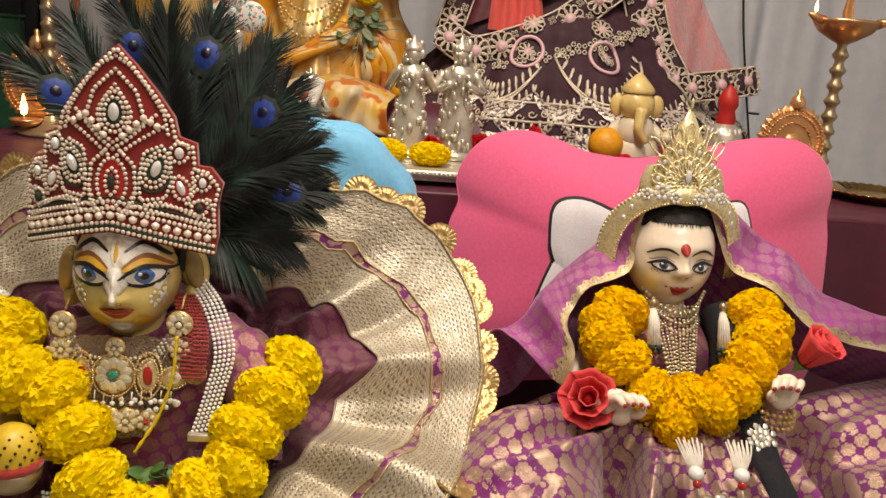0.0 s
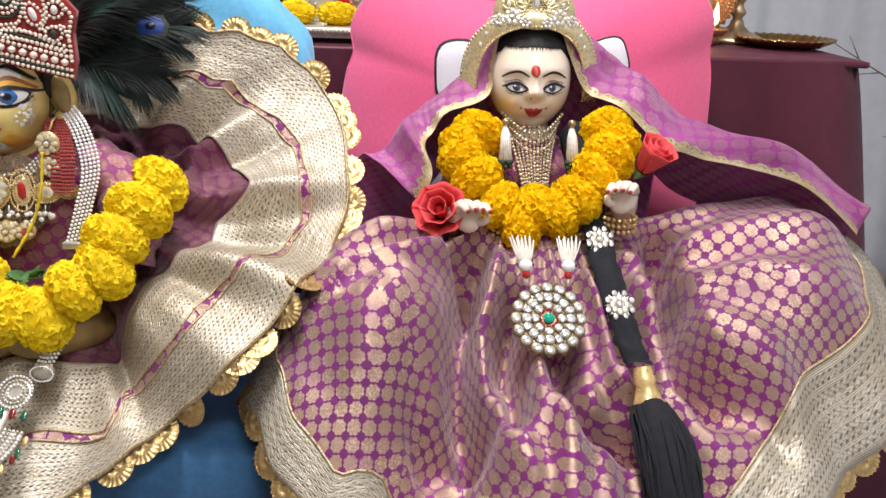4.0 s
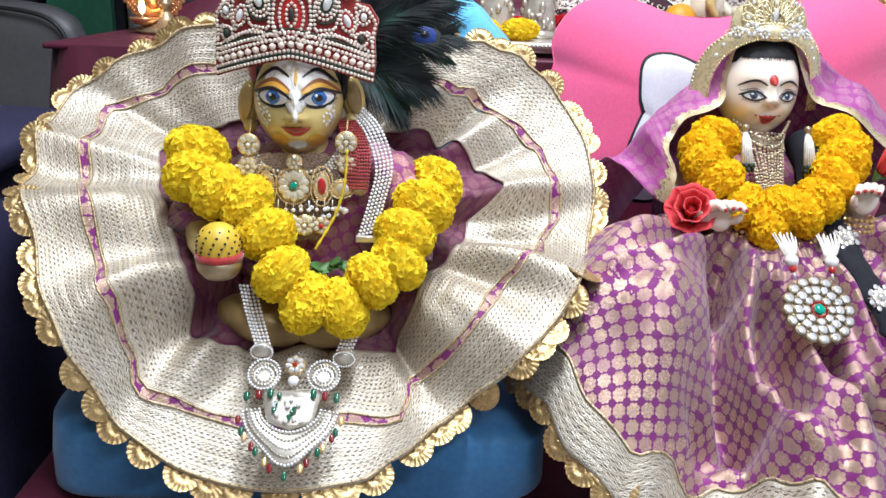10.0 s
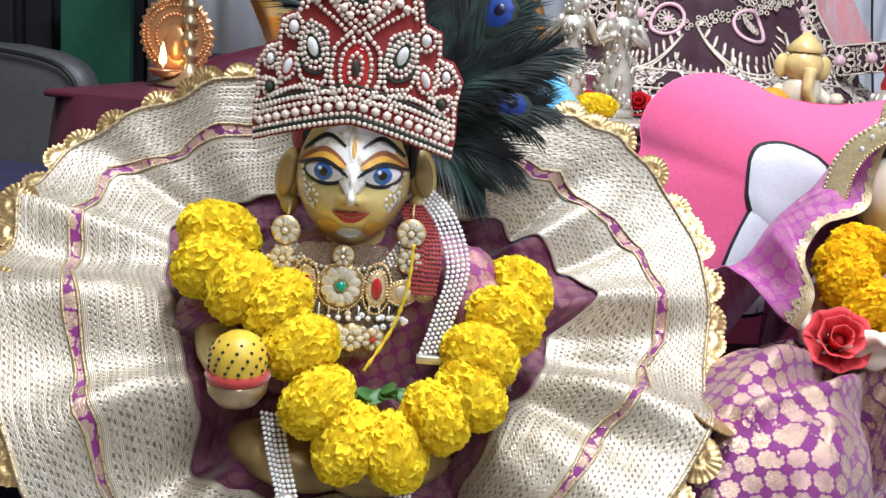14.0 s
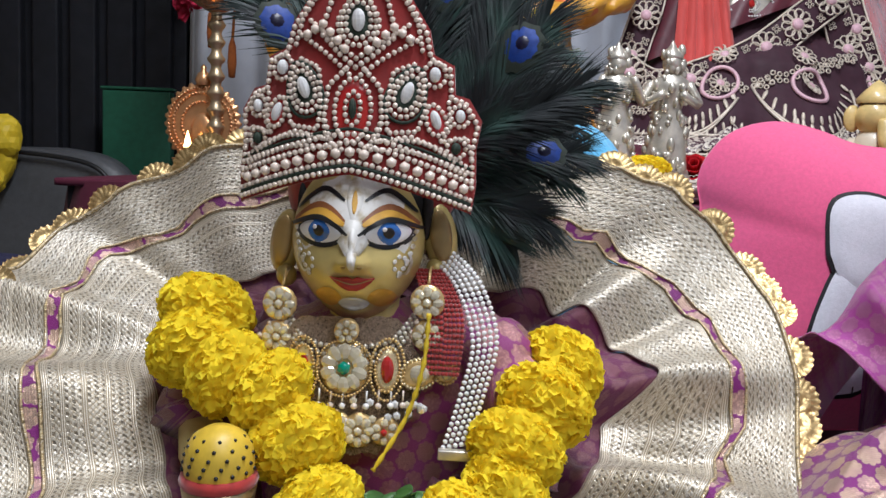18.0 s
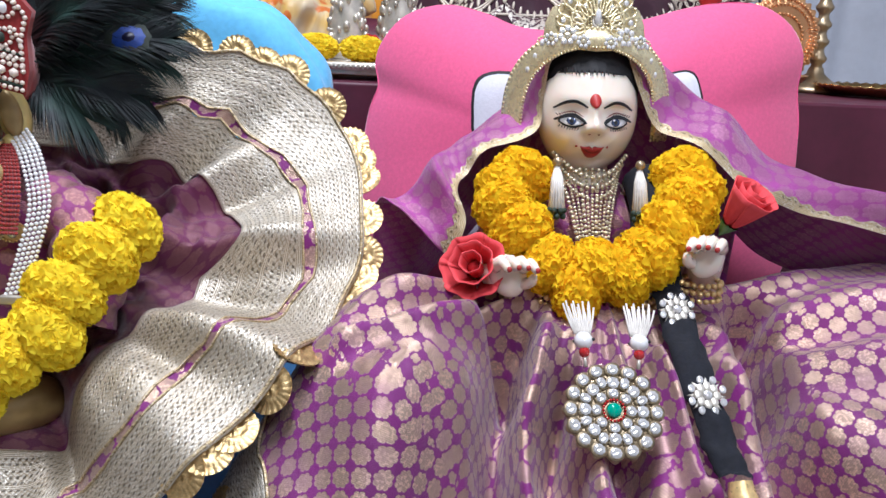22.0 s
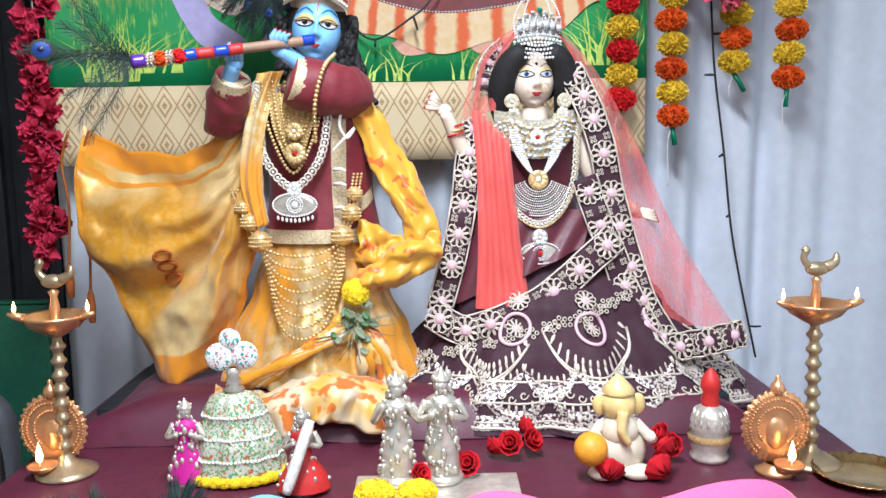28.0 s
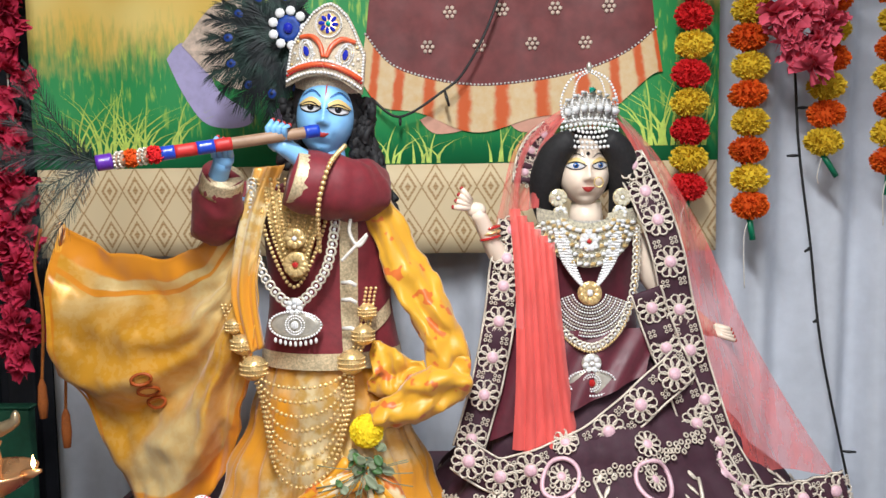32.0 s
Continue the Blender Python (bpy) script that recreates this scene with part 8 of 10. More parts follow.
for x, y in ((-0.006, 1.315), (0.062, 1.312)):
    fl = thing("yellow_flower", "flat yellow marigold lying on a silver tray", "flower", (x, y, 0.957), "yellow flowers")
    o = part("blossom", MARI_Y[0 if x < 0 else 1], None, fl)
    o.matrix_basis = Matrix.Translation((0, 0, 0.017)) @ Matrix.Diagonal((1.1, 1.0, 0.75, 1))


def standing_figure(name, label, x, y, z, h, mat, w=0.30, flute=False, cone=None, extra=None):
    """A small plain standing figure in one mesh."""
    g = Geo()
    g.lathe([(0.0, 0.0), (w * 0.5 * h, 0.0), (w * 0.5 * h, 0.05 * h), (w * 0.34 * h, 0.07 * h)], (x, y, z), 16, 0)
    skirt_w = (cone or 0.16) * h
    g.lathe([(skirt_w, 0.06 * h), (skirt_w * 0.9, 0.2 * h), (0.12 * h, 0.42 * h), (0.09 * h, 0.52 * h), (0.135 * h, 0.66 * h), (0.13 * h, 0.72 * h), (0.05 * h, 0.765 * h), (0.05 * h, 0.79 * h)], (x, y, z), 18, 1 if extra else 0, 0.75)
    g.ball((x, y - 0.01 * h, z + 0.84 * h), (0.068 * h, 0.07 * h, 0.08 * h), 0, 14, 10)
    g.lathe([(0.074 * h, 0.87 * h), (0.082 * h, 0.885 * h), (0.070 * h, 0.905 * h), (0.050 * h, 0.935 * h), (0.030 * h, 0.95 * h), (0.012 * h, 0.985 * h), (0.0, 1.0 * h)], (x, y, z), 14, 0)
    for s in (-1, 1):
        e = (x + s * 0.20 * h, y - 0.04 * h, z + 0.55 * h)
        hand = (x + s * (0.06 if not flute else 0.10) * h, y - 0.12 * h, z + (0.62 if not flute else 0.74) * h)
        g.tube(spline([(x + s * 0.125 * h, y, z + 0.70 * h), e, hand], 8), [0.04 * h, 0.038 * h, 0.036 * h, 0.034 * h, 0.032 * h, 0.03 * h, 0.03 * h, 0.032 * h], 0, 8)
    rnd = random.Random(int(x * 1000))
    for k in range(70):
        a, f = rnd.uniform(3.0, 6.4), rnd.uniform(0.03, 0.95)
        r = lerp([(0.0, w * 0.46), (0.07, w * 0.4), (0.10, skirt_w / h), (0.42, 0.125), (0.52, 0.1), (0.68, 0.14), (0.78, 0.075), (0.88, 0.082), (1.0, 0.03)], f) * h
        q = rnd.uniform(0.014, 0.030) * h
        g.ball((x + r * math.cos(a), y + 0.8 * r * math.sin(a), z + f * h), (q, q * 0.7, q * rnd.uniform(0.8, 1.9)), 0, 6, 5)
    for k in range(7):
        a = 6.283 * k / 7
        g.ball((x + 0.13 * h * math.cos(a), y + 0.09 * h * math.sin(a), z + 0.60 * h + 0.03 * h * math.sin(2 * a)), 0.022 * h, 0, 6, 5)
    return solid(name, g, [mat, extra or mat], label, "figurine")


standing_figure("brass_figure", "small worn silver-brass figure with a flute on a tray", 0.028, 1.40, 0.957, 0.195, M_SILVER, 0.36, True)
standing_figure("brass_figure", "small worn silver-brass standing figure on a tray", 0.105, 1.405, 0.957, 0.20, M_SILVER, 0.36)
M_RED_SILK = plain("red_silk", (0.50, 0.022, 0.02), 0.5, scale=80, vary=0.2)
M_PINK_SILK = plain("magenta_cloth", (0.50, 0.012, 0.24), 0.5, scale=80, vary=0.2)
standing_figure("dressed_figure", "small figure in a red dress with a white sash", -0.137, 1.42, 0.932, 0.155, M_SILVER, 0.3, False, 0.30, M_RED_SILK)
part_sash = Geo().tube(spline([(-0.118, 1.395, 1.07), (-0.135, 1.372, 1.02), (-0.158, 1.362, 0.955)], 12), [0.008, 0.009, 0.010, 0.010, 0.010, 0.010, 0.010, 0.010, 0.010, 0.010, 0.009, 0.008], 0, 8)
solid("white_sash", part_sash, M_WICK, "thick white sash over a red figure", "sash")
standing_figure("dressed_figure", "small figure in magenta cloth on the altar", -0.352, 1.47, 0.932, 0.16, M_SILVER, 0.3, False, 0.22, M_PINK_SILK)

M_JEWELCLOTH = Mat("beaded_green_cloth", 0.35)
u_, v_ = M_JEWELCLOTH.uv()
nz = M_JEWELCLOTH.noise(210, 3)
M_JEWELCLOTH.put("Base Color", M_JEWELCLOTH.mix(nz.soft(0.40, 0.52), (0.10, 0.30, 0.10), M_JEWELCLOTH.mix(M_JEWELCLOTH.noise(120, 2).soft(0.56, 0.62), (0.70, 0.68, 0.58), (0.60, 0.16, 0.05))))
M_JEWELCLOTH.put("Metallic", nz.soft(0.40, 0.52) * 0.4)
M_JEWELCLOTH.bump(nz, 0.6, 0.002)
M_JEWELCLOTH = M_JEWELCLOTH.mat
M_SPECK = Mat("speckled_white_disc", 0.35)
vz = M_SPECK.noise(190, 1)
M_SPECK.put("Base Color", M_SPECK.mix(vz.soft(0.60, 0.64), M_SPECK.mix(M_SPECK.noise(150, 1).soft(0.60, 0.64), (0.74, 0.74, 0.70), (0.02, 0.30, 0.25)), (0.60, 0.06, 0.12)))
M_SPECK.put("Coat Weight", 0.6)
M_SPECK = M_SPECK.mat
dz = thing("beaded_dress_stand", "small beaded green and white dress with a white trefoil top", "ornament", (-0.27, 1.50, 0.932))


def tent(a, b):
    th = a * 6.28319
    r = lerp([(0, 0.088), (0.25, 0.082), (0.7, 0.058), (0.92, 0.045), (1, 0.012)], b) * (1 + 0.05 * math.sin(11 * th))
    return -0.27 + r * math.cos(th), 1.50 + 0.7 * r * math.sin(th), 0.950 + 0.145 * b


part("dress", Geo().grid(tent, 66, 16, 0, True, lambda a, b: (a * 0.5, b * 0.15)), M_JEWELCLOTH, dz, "green cloth crusted with white beads")
part("neck", Geo().lathe([(0.012, 0), (0.020, 0.006), (0.010, 0.014), (0.015, 0.02), (0.010, 0.03), (0.014, 0.036), (0.008, 0.045)], (-0.27, 1.50, 1.092), 18), M_SILVER, dz, "turned silver neck")
for cx, cz, r in ((-0.292, 1.158, 0.026), (-0.248, 1.160, 0.026), (-0.272, 1.190, 0.020)):
    part("disc", Geo().ball((cx, 1.495, cz), (r, 0.007, r), 0, 24, 12), M_SPECK, dz, "white disc with coloured specks")
for q in range(3):
    g = Geo()
    bead_row(g, [Vector(tent((0.5 + k / 40) % 1, 0.2 + 0.26 * q)) * 1.0 + Vector((0, -0.002, 0)) for k in range(21)], 0.0032, 1.1)
    part("bead_string", g, M_PEARL_WHITE, dz)
for k in range(16):
    a = 3.14159 + 3.14159 * k / 15
    o = part("marigold", MARI_Y[k % 3], None, dz)
    o.matrix_basis = Matrix.Translation((0.085 * math.cos(a), 0.062 * math.sin(a), 0.012)) @ Matrix.Diagonal((0.42, 0.42, 0.38, 1))

# seated white figure with an orange ball, roses, jar
g = Geo()
M_CREAM = plain("cream_glaze", (0.70, 0.62, 0.48), 0.3, scale=40, vary=0.12, coat=0.4)
M_GOLDGLAZE = plain("yellow_glaze", (0.72, 0.54, 0.22), 0.3, scale=40, vary=0.3, coat=0.4)
X, Y, Z = 0.424, 1.475, 0.932
g.ball((X, Y, Z + 0.045), (0.050, 0.038, 0.046), 0, 18, 12)
g.ball((X, Y - 0.01, Z + 0.085), (0.034, 0.028, 0.036), 0, 16, 10)
g.ball((X - 0.003, Y - 0.012, Z + 0.132), (0.031, 0.027, 0.029), 1, 16, 10)
for s in (-1, 1):
    g.ball((X + s * 0.034, Y - 0.002, Z + 0.130), (0.014, 0.006, 0.020), 1, 12, 8)
    g.tube(spline([(X + s * 0.03, Y, Z + 0.095), (X + s * 0.055, Y - 0.02, Z + 0.07), (X + s * 0.045, Y - 0.045, Z + 0.085)], 8), 0.010, 0, 8)
    g.ball((X + s * 0.030, Y - 0.032, Z + 0.014), (0.032, 0.022, 0.014), 0, 12, 8)
g.tube(spline([(X, Y - 0.035, Z + 0.125), (X - 0.004, Y - 0.046, Z + 0.095), (X + 0.010, Y - 0.045, Z + 0.07)], 10), [0.011, 0.011, 0.010, 0.009, 0.009, 0.008, 0.007, 0.007, 0.006, 0.005], 1, 8)
g.lathe([(0.028, 0.152), (0.030, 0.158), (0.020, 0.170), (0.008, 0.182), (0, 0.188)], (X - 0.003, Y - 0.008, Z), 14, 1)
solid("seated_figure", g, [M_CREAM, M_GOLDGLAZE], "small cream seated figure with a yellow head", "figurine")
o = Geo().ball((0.366, 1.43, 0.995), 0.030, 0, 20, 14)
solid("orange_fruit", o, plain("orange_skin", (0.70, 0.30, 0.02), 0.5, scale=140, vary=0.2, bump=0.4), "round orange fruit leaning on a cream figure", "fruit")
for k, (x, y, z, r) in enumerate(((0.236, 1.55, 0.962, 0.024), (0.275, 1.56, 0.965, 0.022), (0.262, 1.58, 0.985, 0.022), (0.20, 1.55, 0.955, 0.022), (0.395, 1.415, 0.955, 0.026), (0.49, 1.42, 0.955, 0.028), (0.505, 1.44, 0.985, 0.024), (0.515, 1.51, 0.985, 0.024), (0.535, 1.52, 0.965, 0.022), (0.15, 1.42, 0.975, 0.022), (0.065, 1.385, 0.972, 0.02))):
    rose("red_rose", "dark red rose lying on the altar", M_REDFLOWER, (x, y, z), r, pose(0, 0, 0, 50 + 10 * (k % 3), 20 * ((k % 3) - 1), 40 * k), group="red roses", leaves=False)
jar = thing("silver_jar", "ridged silver jar with a red top", "jar", (0.608, 1.53, 0.932))
part("body", Geo().lathe([(0.0, 0.001), (0.034, 0.001), (0.036, 0.01), (0.030, 0.016), (0.036, 0.03), (0.038, 0.045), (0.034, 0.058), (0.037, 0.064), (0.033, 0.072), (0.034, 0.085), (0.026, 0.10), (0.016, 0.106)], (0.608, 1.53, 0.932), 26), M_SILVER, jar)
for k in range(16):
    a = 6.283 * k / 16
    part("rib", Geo().tube([(0.608 + 0.035 * math.cos(a), 1.53 + 0.035 * math.sin(a), 1.004), (0.608 + 0.027 * math.cos(a), 1.53 + 0.027 * math.sin(a), 1.03)], 0.0022, 0, 5), M_PEARL_WHITE, jar)
part("collar", Geo().lathe([(0.039, 0.040), (0.0405, 0.046), (0.039, 0.052)], (0.608, 1.53, 0.932), 26), M_GILT, jar)
part("red_top", Geo().lathe([(0.015, 0.10), (0.018, 0.115), (0.014, 0.13), (0.019, 0.14), (0.017, 0.155), (0.010, 0.168), (0.0, 0.178)], (0.608, 1.53, 0.932), 18), M_RED_SILK, jar, "red cloth top")


# ---- the tall standing statues ----
M_BROW_BLUE = plain("deep_blue_paint", (0.03, 0.14, 0.42), 0.4, scale=90)
M_LID_YELLOW = plain("yellow_lid_paint", (0.70, 0.50, 0.20), 0.45, scale=90, vary=0.15)
FACE3 = [M_BLUE_SKIN, M_WHITE_PAINT, M_EYE_WHITE, M_INK, M_INK, M_LIP, M_LID_YELLOW, M_LID_YELLOW, M_HAIR, M_LIP, M_BROW_BLUE]
g = Geo()
h = Head(g, (-0.142, 1.85, 1.772), 0.052, 0.052, 0.072, yaw=6, jaw=0.24, nose=0.22, full=2.8, lean=7)
h.skull(0)
eyes(h, 0.0240, 0.009, 0.0180, 0.0086, 0.0070, (6, 6), -0.05, 0.5, True)
for s in (-1, 1):
    h.stroke([(s * 0.008, 0.028), (s * 0.024, 0.0385), (s * 0.043, 0.027)], 0.0018, 10)
    h.stroke([(s * 0.008, 0.030), (s * 0.024, 0.0405), (s * 0.043, 0.029)], 0.0012, 4)
h.almond(0, 0.044, 0.0013, 0.014, 5, 0.0014)
lips(h, -0.036, 0.012, 0.0045, curl=0.8)
g.tube([(-0.142, 1.86, 1.72), (-0.142, 1.865, 1.66)], [0.030, 0.036], 0, 16)
g.ball((-0.146, 1.87, 1.54), (0.095, 0.058, 0.14), 0, 20, 14)
for s, sh, el, ha in ((-1, (-0.235, 1.86, 1.635), (-0.335, 1.80, 1.60), (-0.285, 1.70, 1.695)), (1, (-0.065, 1.865, 1.645), (-0.098, 1.79, 1.642), (-0.200, 1.722, 1.722))):
    g.tube(spline([sh, el, ha], 14), [0.034, 0.033, 0.032, 0.031, 0.030, 0.029, 0.027, 0.025, 0.023, 0.021, 0.019, 0.017, 0.016, 0.016], 0, 12)
    for k in range(4):
        p = Vector(ha) + Vector((-0.012 + 0.009 * k, -0.010, 0.004))
        g.tube([p, p + Vector((0.002, -0.014, 0.018)), p + Vector((0.008, -0.006, 0.030 - 0.003 * k))], [0.0058, 0.0052, 0.0038], 0, 8)
        g.ball(p + Vector((0.009, -0.006, 0.031 - 0.003 * k)), 0.0036, 9, 6, 5)
    g.ball(ha, (0.018, 0.014, 0.017), 0, 12, 8)
for s in (-1, 1):
    g.tube([(-0.146 + s * 0.045, 1.87, 1.45), (-0.146 + s * 0.04, 1.86, 1.22), (-0.146 + s * 0.045, 1.85, 1.03)], [0.06, 0.05, 0.03], 0, 12)
    g.ball((-0.146 + s * 0.05, 1.80, 1.035), (0.026, 0.05, 0.018), 0, 12, 8)
solid("blue_statue", g, FACE3, "standing blue painted statue raising a flute to its mouth", "statue")

hair = thing("hair_wig", "long curly black wig on a blue statue", "wig", (-0.14, 1.88, 1.60))
part("crown_of_hair", Geo().ball((-0.142, 1.872, 1.79), (0.064, 0.058, 0.075), 0, 24, 16), M_HAIR, hair)
for k in range(64):
    s = 1 if k % 4 else -1
    x0 = -0.142 + s * random.uniform(0.042, 0.072)
    z1 = random.uniform(1.575, 1.62) if s > 0 else 1.68
    pts = [(x0 + s * (0.045 if s > 0 else 0.012) * t * t + 0.009 * math.sin(t * 14 + k), 1.875 + random.uniform(-0.02, 0.02) + 0.007 * math.cos(t * 14 + k), 1.80 + (z1 - 1.80) * t) for t in [i / 21 for i in range(22)]]
    part("curl", Geo().tube(pts, [0.0072 + 0.0016 * math.sin(i * 0.8) for i in range(22)], 0, 7), M_HAIR, hair)

# crown of the blue statue
def frame_k(x, z, d=0.0):
    return Vector((-0.136 + x + 0.10 * (z - 1.83), 1.792 + 5.0 * x * x + 0.22 * (z - 1.83) + d, z - 0.12 * x))


kc = thing("silver_crown", "tall white and silver crown with blue and red stones", "crown", (-0.136, 1.83, 1.82))
KO = [(-0.067, 1.812), (-0.068, 1.84), (-0.066, 1.885), (-0.055, 1.905), (-0.045, 1.925), (-0.030, 1.948), (-0.012, 1.962), (0, 1.966)]
KO = KO + [(-x, z) for x, z in KO[-2::-1]] + [(0.03, 1.832), (0.0, 1.838), (-0.03, 1.832)]
M_WHITE_GEM = plain("white_beadwork", (0.62, 0.52, 0.38), 0.4, 0.2, scale=500, vary=0.5, bump=0.9, dist=0.002)
part("panel", Geo().slab(KO[::-1], lambda x, z, d: frame_k(x, z, d), 0.006), M_WHITE_GEM, kc, "white beaded crown panel")
part("cap", Geo().ball((-0.138, 1.865, 1.845), (0.062, 0.055, 0.075), 0, 24, 14), M_WHITE_GEM, kc)
for dz_, r, mt in ((0.006, 0.003, M_PEARL_WHITE), (0.016, 0.0026, M_RUBY), (0.026, 0.003, M_PEARL_WHITE)):
    g = Geo()
    bead_row(g, [frame_k(x, 1.814 + dz_ + 0.022 * (1 - (x / 0.067) ** 2), -0.003) for x in [-0.064 + 0.128 * i / 30 for i in range(31)]], r)
    part("bead_band", g, mt, kc)
g = Geo()
bead_row(g, [frame_k(x * 0.96, z - 0.004, -0.003) for x, z in KO[1:14]], 0.0028)
part("edge_string", g, M_PEARL_WHITE, kc)
M_SCROLL = plain("orange_enamel", (0.66, 0.10, 0.03), 0.35, scale=200, vary=0.2, coat=0.4)
M_SAPPHIRE = glossy("blue_stone", (0.01, 0.02, 0.36), 0.08)
for s in (-1, 1):
    jewel(s * 0.034, 1.876, 0.009, 0.015, s * -0.25, 0, M_SAPPHIRE, M_PEARL_WHITE, 2, None, frame_k, kc, 0.0018)
    for row in ([(0.003, 1.868), (0.010, 1.888), (0.026, 1.902), (0.048, 1.900)], [(0.0, 1.856), (0.022, 1.853), (0.045, 1.846), (0.064, 1.838)]):
        part("orange_scroll", Geo().tube([frame_k(s * p[0], p[2], -0.003) for p in spline([(x, 0, z) for x, z in row], 18)], [0.0036 + 0.0014 * math.sin(3.14 * i / 17) for i in range(18)], 0, 7), M_SCROLL, kc, "curved orange scroll")
    for k in range(14):
        g = Geo()
        bead(g, frame_k(s * (0.012 + 0.0036 * k), 1.862 + 0.05 * ((k * 0.618) % 1) - 0.0009 * k, -0.002), (0.0030, 0.002, 0.0030))
        part("stone", g, M_GILT if k % 2 else M_STONE, kc)
petals(frame_k, 0, 1.927, 0.019, 8, M_SAPPHIRE, kc, M_EMERALD, M_GILT, 0.3)
jewel(0, 1.927, 0.022, 0.024, 0, 0, None, M_PEARL_WHITE, 1, None, frame_k, kc, 0.002)
kf = thing("peacock_fan", "round dark peacock feather fan behind a silver crown", "feathers", (-0.25, 1.90, 1.80))
for k in range(17):
    a = radians(62 + 15.5 * k)
    tip = (-0.245 + 0.125 * math.cos(a), 1.905 + 0.006 * (k % 3), 1.905 + 0.125 * math.sin(a))
    plume(kf, (-0.225, 1.90, 1.905), tip, 0.045, 0.008 if k % 2 else 0, 40 + k, 130, 0.72, Vector((0, -0.96, 0.1)))
part("backing", Geo().ball((-0.24, 1.915, 1.905), (0.085, 0.008, 0.085), 0, 24, 10), M_BLACK_CLOTH, kf)
kb = thing("feather_brooch", "silver ringed blue brooch pinned to the feather fan", "brooch", (-0.208, 1.87, 1.928))
fb = lambda x, z, d=0.0: Vector((-0.208 + x, 1.866 + d, 1.930 + z))
part("centre", Geo().slab(oval(0, 0, 0.022, 0.024, 0, 24), lambda x, z, d: fb(x, z, d - 0.002), 0.004), M_EYE_CORE, kb, "blue centre")
for k in range(9):
    a = 6.283 * k / 9
    jewel_at(fb, 0.029 * math.cos(a), 0.031 * math.sin(a), 0.009, 0.009, M_STONE, kb)
jewel_at(fb, 0, 0, 0.009, 0.010, M_SAPPHIRE, kb, "stone", -0.005)

# flute with its plume
FA, FB = Vector((-0.134, 1.735, 1.740)), Vector((-0.444, 1.600, 1.690))
fl = thing("flute", "bamboo flute wrapped in coloured bands with a peacock plume", "flute", tuple(FB))
M_WOOD_FLUTE = plain("bamboo", (0.30, 0.18, 0.11), 0.5, scale=60, vary=0.2)
M_BLUE_TAPE = glossy("blue_tape", (0.01, 0.05, 0.42), 0.3, coat=0.2)
M_PURPLE_TAPE = glossy("purple_tape", (0.10, 0.02, 0.30), 0.3, coat=0.2)
part("tube", Geo().tube([FA.lerp(FB, i / 20) for i in range(21)], 0.0095, 0, 14), M_WOOD_FLUTE, fl)
for a, b, mt, r in ((0.0, 0.07, M_BLUE_TAPE, 0.0108), (0.42, 0.50, M_RED_SILK, 0.0105), (0.50, 0.58, M_BLUE_TAPE, 0.0110), (0.58, 0.68, M_RED_SILK, 0.0105), (0.68, 0.74, M_BLUE_TAPE, 0.0112), (0.95, 1.02, M_PURPLE_TAPE, 0.0125)):
    part("band", Geo().tube([FA.lerp(FB, a + (b - a) * i / 5) for i in range(6)], r, 0, 14), mt, fl)
for t, mt in ((0.77, M_PAPER_RED), (0.87, M_PAPER_ORANGE)):
    o = part("pompom", pom("pompom", mt, 77, 0.017, 0.015, 160), None, fl)
    o.matrix_basis = Matrix.Translation(FA.lerp(FB, t) - FB)
g = Geo()
for t in (0.81, 0.83, 0.91, 0.93):
    p = FA.lerp(FB, t)
    bead_row(g, [p + Vector((0, 0.012 * math.cos(a / 4), 0.012 * math.sin(a / 4))) for a in range(26)], 0.0028)
part("silver_ring", g, M_SILVER, fl)
for k in range(7):
    a = radians(110 + 24 * k)
    plume(fl, tuple(FB + Vector((-0.004, -0.002, 0))), tuple(FB + Vector((-0.12 + 0.05 * abs(k - 3) / 3, -0.06, 0.14 * math.sin(radians(78 - 26 * k))))), 0.035, 0.0, 90 + k, 60, 0.7, Vector((0.1, -0.99, 0)), M_EYE_RING, 0.0005, 0.12)
plume(fl, tuple(FB), tuple(FB + Vector((-0.165, -0.07, 0.02))), 0.045, 0.014, 99, 120, 0.85, Vector((0.1, -0.99, 0)), M_EYE_RING, 0.0005)

# clothes of the blue statue
M_KMAROON = plain("maroon_velvet", (0.17, 0.012, 0.020), 0.6, scale=80, vary=0.25, sheen=0.1, bump=0.3)
M_SAFFRON = Mat("saffron_silk", 0.30)
sn = M_SAFFRON.noise(4.0, 2)
M_SAFFRON.put("Base Color", M_SAFFRON.mix(sn.soft(0.42, 0.60), (0.66, 0.27, 0.015), M_SAFFRON.mix(M_SAFFRON.noise(46, 3).soft(0.40, 0.62), (0.64, 0.40, 0.11), (0.74, 0.60, 0.34))))
M_SAFFRON.put("Sheen Weight", 0.3).put("Metallic", sn.soft(0.42, 0.60) * 0.35)
M_SAFFRON.bump(M_SAFFRON.noise(500, 2), 0.15, 0.0006)
M_SAFFRON = M_SAFFRON.mat
M_SAFFRON_P = plain("saffron_plain_silk", (0.68, 0.30, 0.012), 0.40, scale=60, vary=0.15, sheen=0.3)
M_TRIM_W = plain("white_gold_trim", (0.60, 0.48, 0.30), 0.45, 0.3, scale=260, vary=0.5, bump=0.5)
jk = thing("maroon_jacket", "maroon velvet jacket with patterned gold borders", "jacket", (-0.146, 1.85, 1.33))


